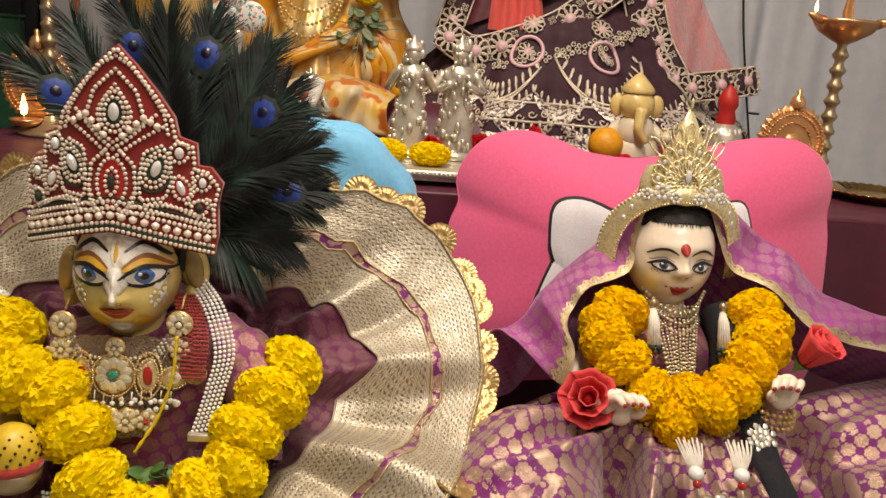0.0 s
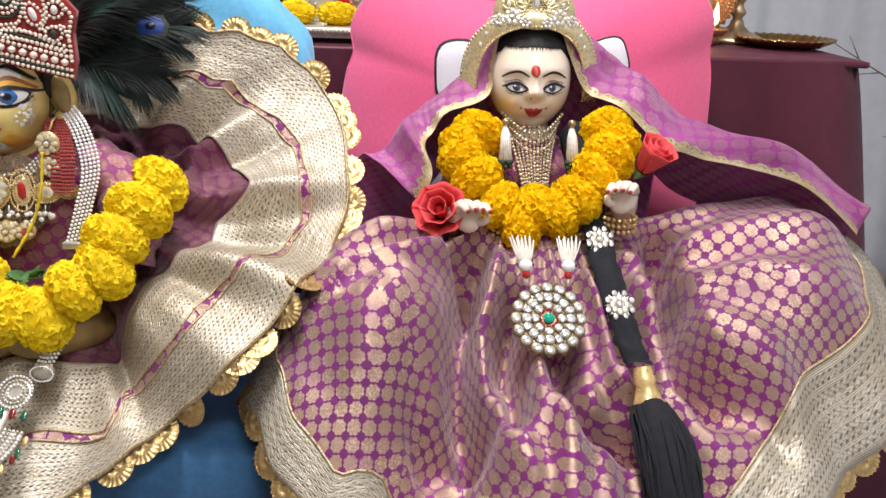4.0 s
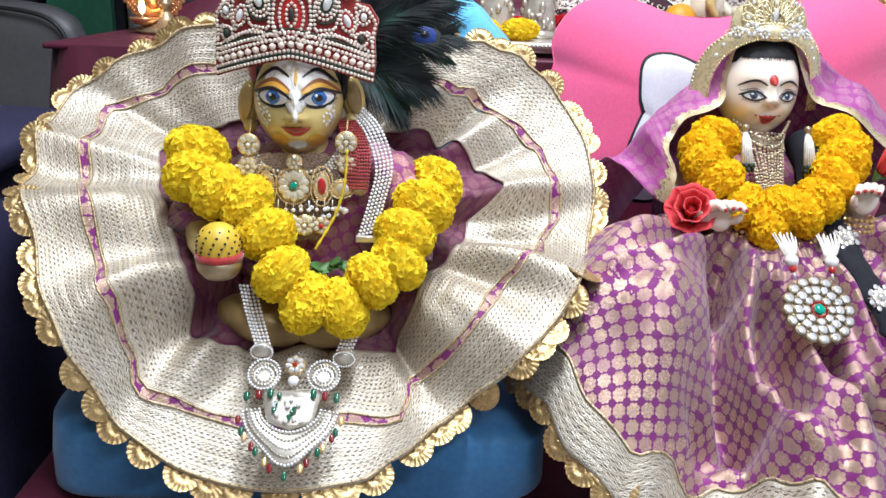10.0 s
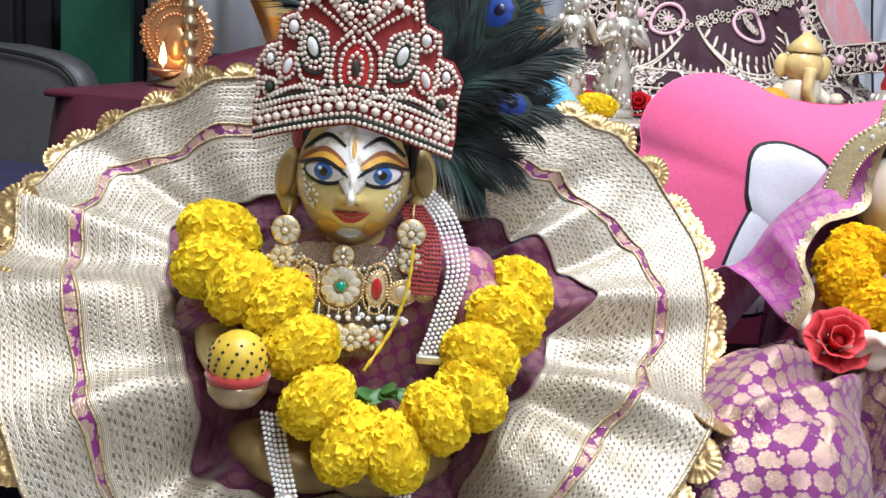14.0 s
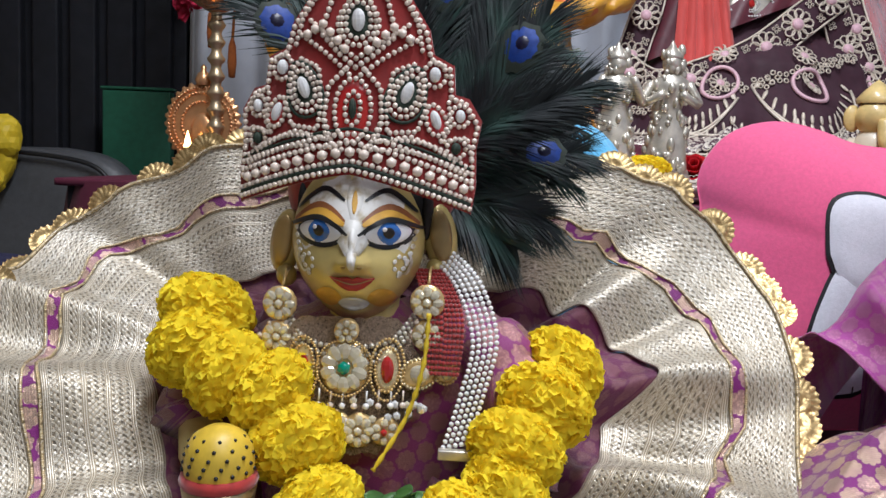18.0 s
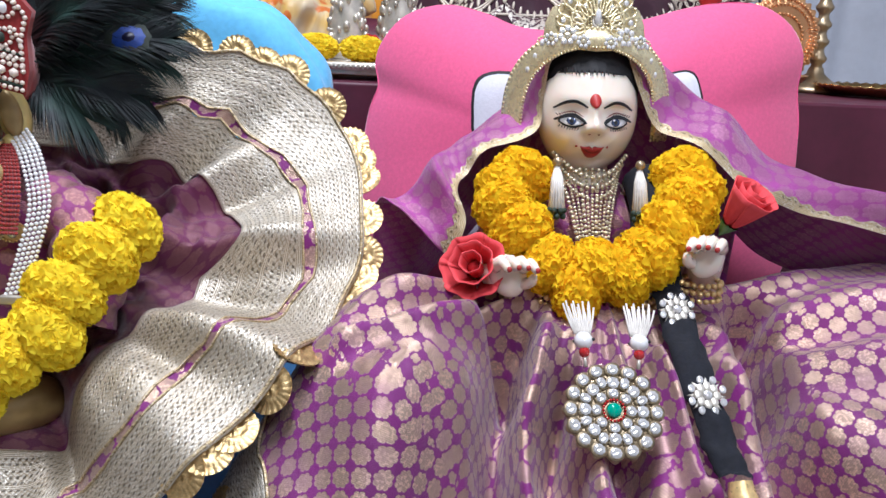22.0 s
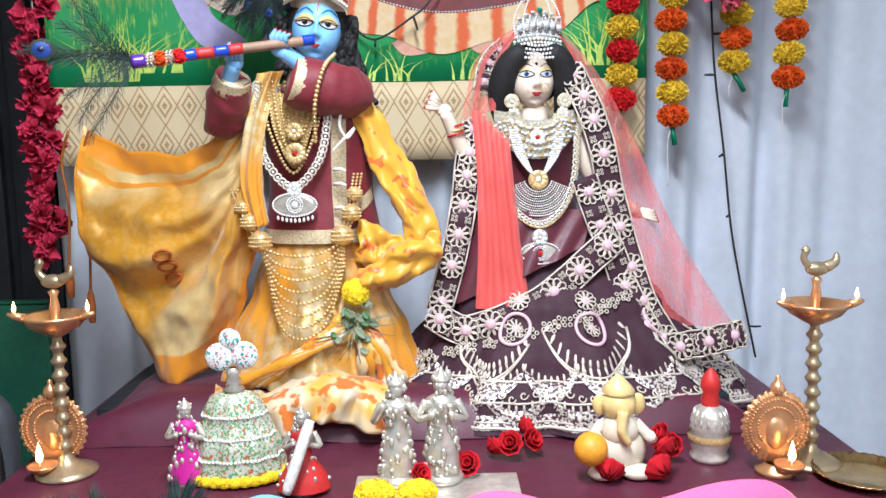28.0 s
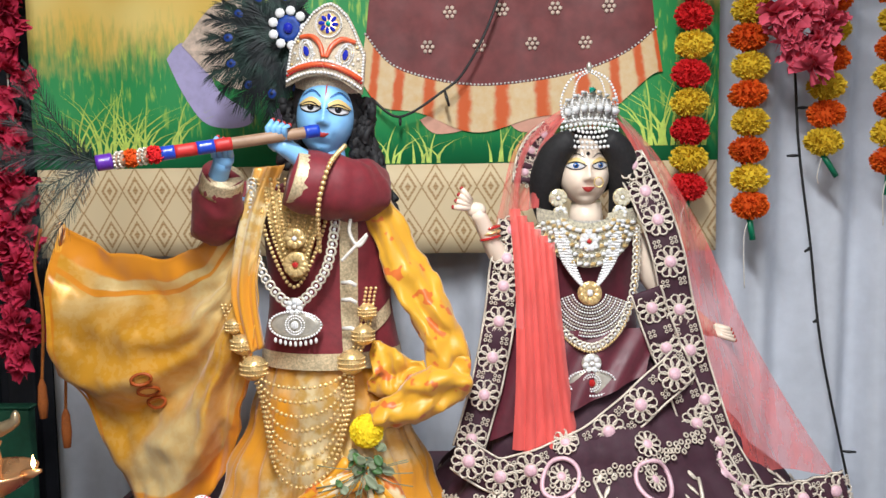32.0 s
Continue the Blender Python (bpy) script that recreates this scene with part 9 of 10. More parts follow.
def torso_k(a, b, r=0.0):
    th = a * 6.28319
    w = lerp([(0, 0.128), (0.35, 0.112), (0.75, 0.118), (0.92, 0.105), (1.0, 0.045)], b) + r
    return -0.146 + w * math.cos(th), 1.868 + 0.72 * w * math.sin(th), 1.325 + 0.345 * b


part("body", Geo().grid(torso_k, 48, 24, 0, True, lambda a, b: (a * 0.7, b * 0.35)), M_KMAROON, jk)
part("hem_trim", Geo().grid(lambda a, b: torso_k(a, 0.0 + 0.085 * b, 0.002), 48, 2, 0, True, lambda a, b: (a * 0.7, b * 0.03)), M_TRIM_W, jk, "gold patterned hem")
part("front_trim", Geo().grid(lambda a, b: torso_k(0.795 + 0.045 * a, 0.05 + 0.72 * b, 0.003), 4, 20, 0), M_TRIM_W, jk, "gold patterned front border")
part("side_trim", Geo().grid(lambda a, b: torso_k(0.86 + 0.10 * a, 0.16 + 0.08 * b + 0.10 * a, 0.003), 10, 3, 0), M_TRIM_W, jk)
for pts, rr in (([(-0.235, 1.86, 1.635), (-0.318, 1.83, 1.605), (-0.335, 1.79, 1.585), (-0.312, 1.755, 1.63), (-0.295, 1.73, 1.668)], 0.040), ([(-0.085, 1.865, 1.645), (-0.078, 1.82, 1.640), (-0.088, 1.785, 1.638), (-0.128, 1.755, 1.645), (-0.182, 1.735, 1.662)], 0.054)):
    c = spline(pts, 30)
    part("sleeve", crumple(Geo().tube(c, [rr * (0.80 + 0.26 * math.sin(3.14159 * (0.15 + 0.62 * i / 29)) - 0.30 * max(0, i / 29 - 0.6)) + 0.0012 * math.sin(i * 1.3) for i in range(30)], 0, 24), 0.010, 16), M_KMAROON, jk)
    part("cuff", Geo().tube(c[-6:], [rr * (0.92 - 0.012 * i) for i in range(6)], 0, 18), M_TRIM_W, jk, "patterned gold cuff")
bow = spline([(-0.108, 1.765, 1.60), (-0.085, 1.755, 1.61), (-0.09, 1.755, 1.57), (-0.075, 1.755, 1.545), (-0.06, 1.755, 1.565), (-0.085, 1.755, 1.54), (-0.105, 1.757, 1.52)], 40)
part("lace_tie", Geo().tube(bow, 0.0032, 0, 6), M_WICK, jk, "white cord bow")
for z in (1.45, 1.48, 1.40):
    part("tie_end", Geo().tube([(-0.108, 1.772, z), (-0.092, 1.765, z + 0.002), (-0.082, 1.765, z - 0.004)], 0.004, 0, 6), M_WICK, jk)

M_DHOTI_PRINT = Mat("cream_silk_with_orange_flowers", 0.45)
dn_ = M_DHOTI_PRINT.noise(22, 2)
M_DHOTI_PRINT.put("Base Color", M_DHOTI_PRINT.mix(dn_.soft(0.52, 0.58), M_DHOTI_PRINT.mix(M_DHOTI_PRINT.noise(9, 2).soft(0.4, 0.6), (0.74, 0.62, 0.42), (0.70, 0.42, 0.06)), (0.62, 0.16, 0.015)))
M_DHOTI_PRINT.put("Sheen Weight", 0.3)
M_DHOTI_PRINT = M_DHOTI_PRINT.mat
dh = thing("yellow_dhoti", "pleated yellow silk lower garment with pale patterns", "dhoti", (-0.15, 1.84, 1.02))


def dhoti(a, b):
    th = a * 6.28319
    w = lerp([(0, 0.215), (0.3, 0.185), (0.6, 0.145), (1.0, 0.115)], b)
    pl_ = 1 + (0.05 * math.sin(th * 15 + 5 * b) + 0.03 * math.sin(th * 31)) * (1 - 0.7 * b)
    return -0.146 + w * pl_ * math.cos(th) - 0.012 * (1 - b), 1.862 + 0.62 * w * pl_ * math.sin(th), 1.022 + 0.33 * b


part("cloth", Geo().grid(dhoti, 150, 24, 0, True, lambda a, b: (a * 1.1, b * 0.34)), M_SAFFRON, dh)
for k in range(7):
    c = spline([(-0.10 + 0.008 * k, 1.755, 1.17 - 0.004 * k), (-0.16 - 0.01 * k, 1.735 - 0.003 * k, 1.12 - 0.006 * k), (-0.27 - 0.012 * k, 1.745, 1.03)], 18)
    part("pleat", Geo().tube(c, [0.011 + 0.003 * math.sin(i + k) for i in range(18)], 0, 8), M_DHOTI_PRINT if k % 2 else M_SAFFRON_P, dh)
for k in range(5):
    c = spline([(-0.085 + 0.006 * k, 1.755, 1.17), (-0.055 + 0.012 * k, 1.735, 1.10), (-0.06 + 0.022 * k, 1.745, 1.03)], 16)
    part("pleat", Geo().tube(c, [0.012 + 0.004 * math.sin(i * 0.8 + k) for i in range(16)], 0, 8), M_SAFFRON_P if k % 2 else M_DHOTI_PRINT, dh)

def front_fall(a, b):
    x = -0.36 + 0.36 * a
    return x + 0.012 * math.sin(b * 4 + a * 9), 1.715 - 0.085 * min(1, b * 2.2) - 0.010 * math.sin(a * 26 + b * 3) - 0.006 * math.sin(a * 51), 1.045 - 0.03 * b - 0.075 * max(0, b - 0.35) - 0.02 * math.sin(a * 7)


thicken(part("front_fall", Geo().grid(front_fall, 80, 14, 0), M_DHOTI_PRINT, dh, "cream silk end with orange flowers"), 0.0015)
M_SHAWL = Mat("saffron_lame_silk", 0.34)
su, sv = M_SHAWL.uv()
edge = sv.soft(0.052, 0.046).max(sv.soft(0.440, 0.446)).max(su.soft(0.030, 0.025)).max((sv - 0.075).abs().soft(0.006, 0.004))
damask = M_SHAWL.noise(70, 2).soft(0.46, 0.56) * 0.15 + M_SHAWL.noise(4, 2).soft(0.40, 0.58) * 0.85
inner = M_SHAWL.mix(damask, (0.66, 0.31, 0.02), (0.76, 0.56, 0.25))
M_SHAWL.put("Base Color", M_SHAWL.mix(edge, inner, (0.68, 0.25, 0.012)))
M_SHAWL.put("Metallic", (edge * -1 + 1) * 0.22).put("Sheen Weight", 0.2)
M_SHAWL.bump(M_SHAWL.noise(70, 2) + M_SHAWL.noise(500, 2) * 0.3, 0.15, 0.0008)
M_SHAWL = M_SHAWL.mat
sh = thing("yellow_shawl", "wide saffron silk shawl hanging from a blue statue's arm", "shawl", (-0.5, 1.88, 1.06))
SH_T = [(-0.688, 1.90, 1.585), (-0.60, 1.885, 1.535), (-0.50, 1.87, 1.52), (-0.39, 1.85, 1.54), (-0.31, 1.82, 1.60), (-0.235, 1.80, 1.675)]
SH_B = [(-0.555, 1.90, 1.05), (-0.52, 1.88, 1.015), (-0.46, 1.86, 1.02), (-0.395, 1.85, 1.055), (-0.345, 1.83, 1.14), (-0.265, 1.79, 1.35)]
T, B = spline(SH_T, 50), spline(SH_B, 50)


def shawl(a, b):
    p = along(T, a).lerp(along(B, a), b)
    left = -0.035 * math.sin(3.14 * b) * (1 - a)
    phi, r = math.atan2(b - 0.30, 1.08 - a), math.hypot(b - 0.30, 1.08 - a)
    f = 0.034 * math.sin(phi * 9 + 1.0) * min(1.0, r * 1.3) + 0.013 * math.sin(phi * 21 + 4 * r) * min(1.0, r * 1.5) + 0.016 * noise.noise((a * 4, b * 5, 2.0))
    return p[0] + left, p[1] - f - 0.03 * math.sin(3.14 * b), p[2]


o = part("cloth", crumple(Geo().grid(shawl, 98, 60, 0, uv=lambda a, b: (a * 0.5, b * 0.5)), 0.012, 11), M_SHAWL, sh)
thicken(o, 0.0015)
part("border", Geo().grid(lambda a, b: Vector(shawl(0.0 + 0.04 * a, b)) + Vector((0, -0.003, 0)), 3, 40, 0), M_SAFFRON_P, sh, "deep orange border")
M_MOTIF = plain("rust_motif", (0.36, 0.07, 0.008), 0.6, scale=80)
for k in range(3):
    part("motif", Geo().tube([Vector(shawl(0.44 + 0.036 * math.cos(t), 0.44 + 0.058 * k + 0.022 * math.sin(t))) + Vector((0, -0.012, 0)) for t in [6.28319 * i / 20 for i in range(20)]], 0.0032, 0, 6, True), M_MOTIF, sh, "rust woven ring")
SF1, SF2 = spline([(-0.262, 1.80, 1.68), (-0.285, 1.775, 1.58), (-0.30, 1.77, 1.46), (-0.275, 1.765, 1.36)], 30), spline([(-0.205, 1.79, 1.685), (-0.235, 1.772, 1.60), (-0.255, 1.765, 1.48), (-0.245, 1.765, 1.37)], 30)
o = part("shoulder_fold", Geo().grid(lambda a, b: SF1[round(a * 29)].lerp(SF2[round(a * 29)], b) + Vector((0, -0.012 * math.sin(3.14 * b) - 0.006 * math.sin(b * 13 + a * 3), 0)), 29, 14, 0), M_SAFFRON, sh)
thicken(o, 0.002)
M_SASH = Mat("printed_saffron_silk", 0.42)
M_SASH.put("Base Color", M_SASH.mix(M_SASH.noise(30, 2).soft(0.60, 0.64), M_SASH.mix(M_SASH.noise(7, 2), (0.66, 0.30, 0.012), (0.72, 0.40, 0.03)), (0.62, 0.14, 0.02)))
M_SASH.put("Sheen Weight", 0.3)
M_SASH.bump(M_SASH.noise(300, 2), 0.15, 0.0006)
M_SASH = M_SASH.mat
ss = thing("yellow_sash", "puffed saffron silk sash over a statue's side", "sash", (0.03, 1.82, 1.22))
for j, (one, two, bulge) in enumerate((
        ([(-0.03, 1.85, 1.63), (0.025, 1.83, 1.53), (0.080, 1.81, 1.43), (0.108, 1.80, 1.345), (0.100, 1.80, 1.29)], [(-0.075, 1.80, 1.61), (-0.04, 1.795, 1.50), (0.005, 1.785, 1.42), (0.030, 1.78, 1.365), (0.03, 1.78, 1.32)], 0.022),
        ([(0.105, 1.80, 1.35), (0.060, 1.775, 1.345), (0.005, 1.765, 1.315), (-0.065, 1.765, 1.265)], [(0.100, 1.80, 1.27), (0.055, 1.785, 1.245), (0.0, 1.775, 1.225), (-0.06, 1.77, 1.215)], 0.035),
        ([(-0.06, 1.80, 1.375), (-0.02, 1.79, 1.36), (0.03, 1.785, 1.34)], [(-0.07, 1.79, 1.28), (-0.02, 1.785, 1.27), (0.03, 1.785, 1.27)], 0.018))):
    F, K = spline(one, 40), spline(two, 40)

    def puff(a, b, F=F, K=K, bulge=bulge, j=j):
        p = F[round(a * 39)].lerp(K[round(a * 39)], b)
        w = bulge * math.sin(3.14159 * b) ** 0.7 + 0.010 * noise.noise((a * 5, b * 3, j * 3.0)) + 0.006 * math.sin(b * 11 + a * 9 + j)
        return p[0] + 0.2 * w, p[1] - w, p[2]
    thicken(part("fold", crumple(Geo().grid(puff, 39, 24, 0, uv=lambda a, b: (a * 0.3, b * 0.1)), 0.011, 22), M_SASH, ss), 0.002)

# necklaces and waist chain of the blue statue
M_LINK = plain("pale_silver_gilt", (0.74, 0.68, 0.56), 0.28, 0.4, scale=200, vary=0.3)
kn = thing("long_necklace", "long silver flower necklace with an eye-shaped pendant", "necklace", (-0.185, 1.76, 1.40))


def chest_k(x, z, d=0.0):
    return Vector((x, 1.775 + 1.6 * (x + 0.16) ** 2 + d, z))


for side in (0,):
    pts = spline([chest_k(-0.262, 1.655, -0.01), chest_k(-0.262, 1.58, -0.02), chest_k(-0.245, 1.50, -0.02), chest_k(-0.19, 1.445, -0.02), chest_k(-0.135, 1.50, -0.02), chest_k(-0.115, 1.58, -0.02), chest_k(-0.11, 1.65, -0.01)], 40)
    for i in range(0, 40):
        p = pts[i]
        pf = lambda x, z, d=0.0, p=p: p + Vector((x, d, z))
        part("link", Geo().tube([pf(0.0078 * math.cos(t), 0.0078 * math.sin(t)) for t in [6.28319 * j / 10 for j in range(10)]], 0.0022, 0, 5, True), M_LINK, kn)
        jewel_at(pf, 0, 0, 0.0034, 0.0034, M_STONE, kn, "stone")
for q, rr in ((0.0, 0.0040), (0.012, 0.0034), (0.024, 0.0040), (0.037, 0.0032), (0.05, 0.0038)):
    g = Geo()
    bead_row(g, spline([chest_k(-0.25 + q, 1.66, -0.012), chest_k(-0.235 + q * 0.8, 1.56 + q * 0.5, -0.016), chest_k(-0.188, 1.475 + q * 1.6, -0.018), chest_k(-0.14 - q * 0.8, 1.56 + q * 0.5, -0.016), chest_k(-0.12 - q, 1.65, -0.012)], 50), rr)
    part("gold_chain", g, M_GILT, kn, "gold bead chain")
M_GOLD_MESH = plain("gold_filigree", (0.66, 0.46, 0.20), 0.35, 0.5, scale=330, vary=0.6, bump=1.0, dist=0.003)
M_SILVER_MESH = plain("silver_filigree", (0.62, 0.58, 0.52), 0.32, 0.4, scale=330, vary=0.55, bump=1.0, dist=0.003)
part("bib", Geo().grid(lambda a, b: chest_k(-0.186 + (a - 0.5) * (0.125 - 0.085 * b), 1.655 - 0.15 * b - 0.02 * math.sin(3.14 * a), -0.010 - 0.004 * math.sin(3.14 * a)), 24, 20, 0), M_GOLD_MESH, kn, "gold filigree bib")
pk_ = lambda x, z, d=0.0: chest_k(-0.188 + x, 1.41 + z, -0.022 + d)
part("eye_plate", Geo().slab([(0.048 * math.cos(t), 0.024 * math.sin(t) * abs(math.sin(t)) ** 0.3) for t in [6.28319 * i / 28 for i in range(28)]], lambda x, z, d: pk_(x, z, d), 0.004), M_SILVER, kn)
jewel(0, 0, 0.012, 0.012, 0, 0, M_STONE, M_PEARL_WHITE, 2, None, pk_, kn, 0.002)
g = Geo()
bead_row(g, [pk_(0.046 * math.cos(t), 0.024 * math.sin(t), -0.003) for t in [6.28319 * i / 40 for i in range(41)]], 0.0026)
part("pearl_rim", g, M_PEARL_WHITE, kn)
petals(pk_, 0, 0.032, 0.016, 7, M_STONE, kn, M_STONE, M_SILVER)
for k in range(9):
    part("drop", Geo().ball(pk_(-0.036 + 0.009 * k, -0.027 - 0.006 * math.sin(3.14 * k / 8)), (0.003, 0.003, 0.005), 0, 8, 6), M_PEARL_WHITE, kn)
gd = thing("gold_pendant", "gold fan pendant on layered chains", "pendant", (-0.176, 1.75, 1.49))
pg = lambda x, z, d=0.0: chest_k(-0.182 + x, 1.515 + z, -0.03 + d)
petals(pg, 0, 0, 0.022, 12, M_GILT, gd, M_RUBY)
petals(pg, 0, 0.045, 0.018, 8, M_GILT, gd, M_STONE)
vg = thing("gold_strand", "gold leaf strand hanging down over a maroon sleeve", "necklace", (-0.13, 1.72, 1.58))
g = Geo()
bead_row(g, spline([(-0.098, 1.775, 1.715), (-0.110, 1.700, 1.685), (-0.124, 1.688, 1.640), (-0.132, 1.698, 1.600), (-0.138, 1.735, 1.54)], 30), 0.0050, 0.9)
part("leaf_chain", g, M_GILT, vg)
wc = thing("waist_chain", "gold waist chain with ridged balls and bead swags", "waist chain", (-0.17, 1.74, 1.22))
for side in (0, 1):
    pts = ((-0.318, 1.79, 1.44), (-0.300, 1.775, 1.405), (-0.284, 1.765, 1.375), (-0.262, 1.755, 1.335)) if side == 0 else ((-0.058, 1.775, 1.47), (-0.065, 1.77, 1.43), (-0.072, 1.765, 1.39), (-0.092, 1.755, 1.345))
    for k, p in enumerate(pts[1:]):
        r = 0.016 + 0.004 * k
        ob = part("ball", Geo().ball(p, (r, r, r * 0.92), 0, 20, 12), M_GILT, wc, "ridged gold ball")
        g = Geo()
        for q in range(3):
            bead_row(g, [Vector(p) + Vector((r * 0.98 * math.cos(a / 6), -abs(r * 0.98 * math.sin(a / 6)), (q - 1) * r * 0.35)) for a in range(0, 20)], 0.0022)
        part("ridge", g, M_GILT, ob)
    g = Geo()
    for q in range(3):
        bead_row(g, spline([Vector(p) + Vector(((q - 1) * 0.008, 0, 0)) for p in pts], 24), 0.0034)
    part("strand", g, M_GILT, wc)
for k in range(8):
    g = Geo()
    dp = 0.012 + 0.019 * k
    bead_row(g, spline([(-0.262 + 0.002 * k, 1.752, 1.325 - 0.008 * k), (-0.225, 1.735, 1.320 - 0.8 * dp - 0.006 * k), (-0.176, 1.728, 1.318 - dp - 0.006 * k), (-0.125, 1.735, 1.322 - 0.75 * dp - 0.006 * k), (-0.090, 1.752, 1.335 - 0.008 * k)], 50), 0.0040, 1.1)
    part("swag", g, M_GILT, wc, "swag of gold beads")
yf = thing("yellow_blossom", "yellow marigold tucked into a leafy sprig at the waist", "flower", (-0.067, 1.74, 1.228))
o = part("blossom", MARI_Y[2], None, yf)
o.matrix_basis = pose(0, 0, 0, 60, 0, 20) @ Matrix.Diagonal((0.95, 0.95, 0.85, 1))
lf = thing("leaf_sprig", "dry green leafy sprig hanging at a blue statue's waist", "leaves", (-0.07, 1.73, 1.14))
M_DRYLEAF = plain("dry_leaf", (0.17, 0.20, 0.12), 0.6, scale=60, vary=0.4)
for k in range(34):
    g = Geo()
    p = (-0.075 + random.uniform(-0.035, 0.045), 1.738 + random.uniform(-0.015, 0.01), 1.16 + random.uniform(-0.055, 0.045))
    leaf(g, p, (random.uniform(-0.02, 0.025), random.uniform(-0.012, 0.0), random.uniform(-0.022, 0.015)), 0.008, Vector((0.1, -0.9, 0.3)))
    thicken(part("leaf", g, M_DRYLEAF if k % 3 else M_LEAF, lf), 0.0006)
for k in range(14):
    a = random.uniform(-0.6, 3.7)
    part("stalk", Geo().tube([(-0.07, 1.735, 1.16), (-0.07 + 0.05 * math.cos(a), 1.725, 1.15 - 0.05 * math.sin(a)), (-0.07 + 0.085 * math.cos(a), 1.72, 1.15 - 0.07 * math.sin(a))], 0.0009, 0, 5), M_DRYLEAF, lf)

# ---- the fair statue in dark embroidery ----
M_FAIR = plain("fair_enamel", (0.86, 0.70, 0.56), 0.30, scale=20, vary=0.06, bump=0.02, coat=0.3)
FACE4 = [M_FAIR, M_WHITE_PAINT, M_EYE_WHITE, M_EYE_BLUE, M_INK, M_LIP, M_LID_YELLOW, M_LID_YELLOW, M_HAIR, M_LIP]
g = Geo()
h = Head(g, (0.326, 1.925, 1.666), 0.0475, 0.050, 0.064, yaw=4, jaw=0.22, nose=0.24, full=2.6)
h.skull(0)
eyes(h, 0.0225, 0.010, 0.0160, 0.0070, 0.0062, (6, 6), 0.05, 0.5)
for s in (-1, 1):
    h.stroke([(s * 0.007, 0.024), (s * 0.022, 0.0325), (s * 0.040, 0.021)], 0.0018, 4)
h.almond(0, 0.032, 0.0036, 0.0036, 4, 0.0014)
lips(h, -0.033, 0.0120, 0.0050, curl=1.0)
g.tube([(0.332, 1.935, 1.61), (0.332, 1.945, 1.55)], [0.028, 0.036], 0, 16)
g.ball((0.335, 1.95, 1.44), (0.085, 0.055, 0.13), 0, 18, 12)
for sh_, el, ha in (((0.25, 1.94, 1.54), (0.185, 1.90, 1.49), (0.125, 1.845, 1.600)), ((0.42, 1.94, 1.54), (0.475, 1.93, 1.44), (0.565, 1.93, 1.365))):
    g.tube(spline([sh_, el, ha], 14), [0.030, 0.029, 0.028, 0.027, 0.026, 0.025, 0.024, 0.022, 0.020, 0.018, 0.016, 0.015, 0.014, 0.014], 0, 12)
    g.ball(ha, (0.018, 0.012, 0.014), 0, 12, 8)
    up = ha[0] < 0.3
    for k in range(4):
        p = Vector(ha) + (Vector((-0.010, -0.004, 0.004 + 0.004 * k)) if up else Vector((0.008, -0.004, -0.006 + 0.004 * k)))
        e = Vector((-0.030 + 0.005 * k, -0.008, 0.002 + 0.007 * k)) if up else Vector((0.036 - 0.003 * k, -0.004, -0.014 + 0.003 * k))
        g.tube([p, p + e * 0.6, p + e], [0.0068, 0.0060, 0.0042], 0, 8)
        g.ball(p + e, 0.0042, 9, 6, 5)
g.tube([(0.335, 1.95, 1.35), (0.335, 1.95, 1.05)], [0.09, 0.07], 0, 14)
solid("fair_statue", g, FACE4, "standing fair painted statue with one raised palm", "statue")
h2 = thing("hair_wig", "thick black parted hair on a fair statue", "wig", (0.335, 1.95, 1.58))
part("crown_of_hair", Geo().ball((0.328, 1.950, 1.680), (0.070, 0.056, 0.068), 0, 24, 16), M_HAIR, h2)
for s in (-1, 1):
    part("lock", Geo().tube(spline([(0.331 + s * 0.028, 1.880, 1.728), (0.329 + s * 0.060, 1.900, 1.695), (0.327 + s * 0.074, 1.925, 1.635), (0.329 + s * 0.066, 1.945, 1.57)], 16), [0.018, 0.021, 0.024, 0.026, 0.027, 0.028, 0.029, 0.030, 0.030, 0.030, 0.029, 0.028, 0.026, 0.024, 0.022, 0.018], 0, 14), M_HAIR, h2)


def frame_q(x, z, d=0.0):
    return Vector((0.333 + x, 1.882 + 5.0 * x * x + 0.15 * (z - 1.74) + d, z))


qc = thing("silver_tiara", "tall openwork silver crown over black hair", "crown", (0.333, 1.90, 1.74))
for k, (zz, r) in enumerate(((1.738, 0.0036), (1.746, 0.0042), (1.755, 0.0030))):
    g = Geo()
    bead_row(g, [frame_q(-0.050 + 0.100 * i / 30, zz + 0.006 * math.sin(3.14159 * i / 30), 0) for i in range(31)], r)
    part("base_row", g, M_PEARL_WHITE if k != 1 else M_STONE, qc)
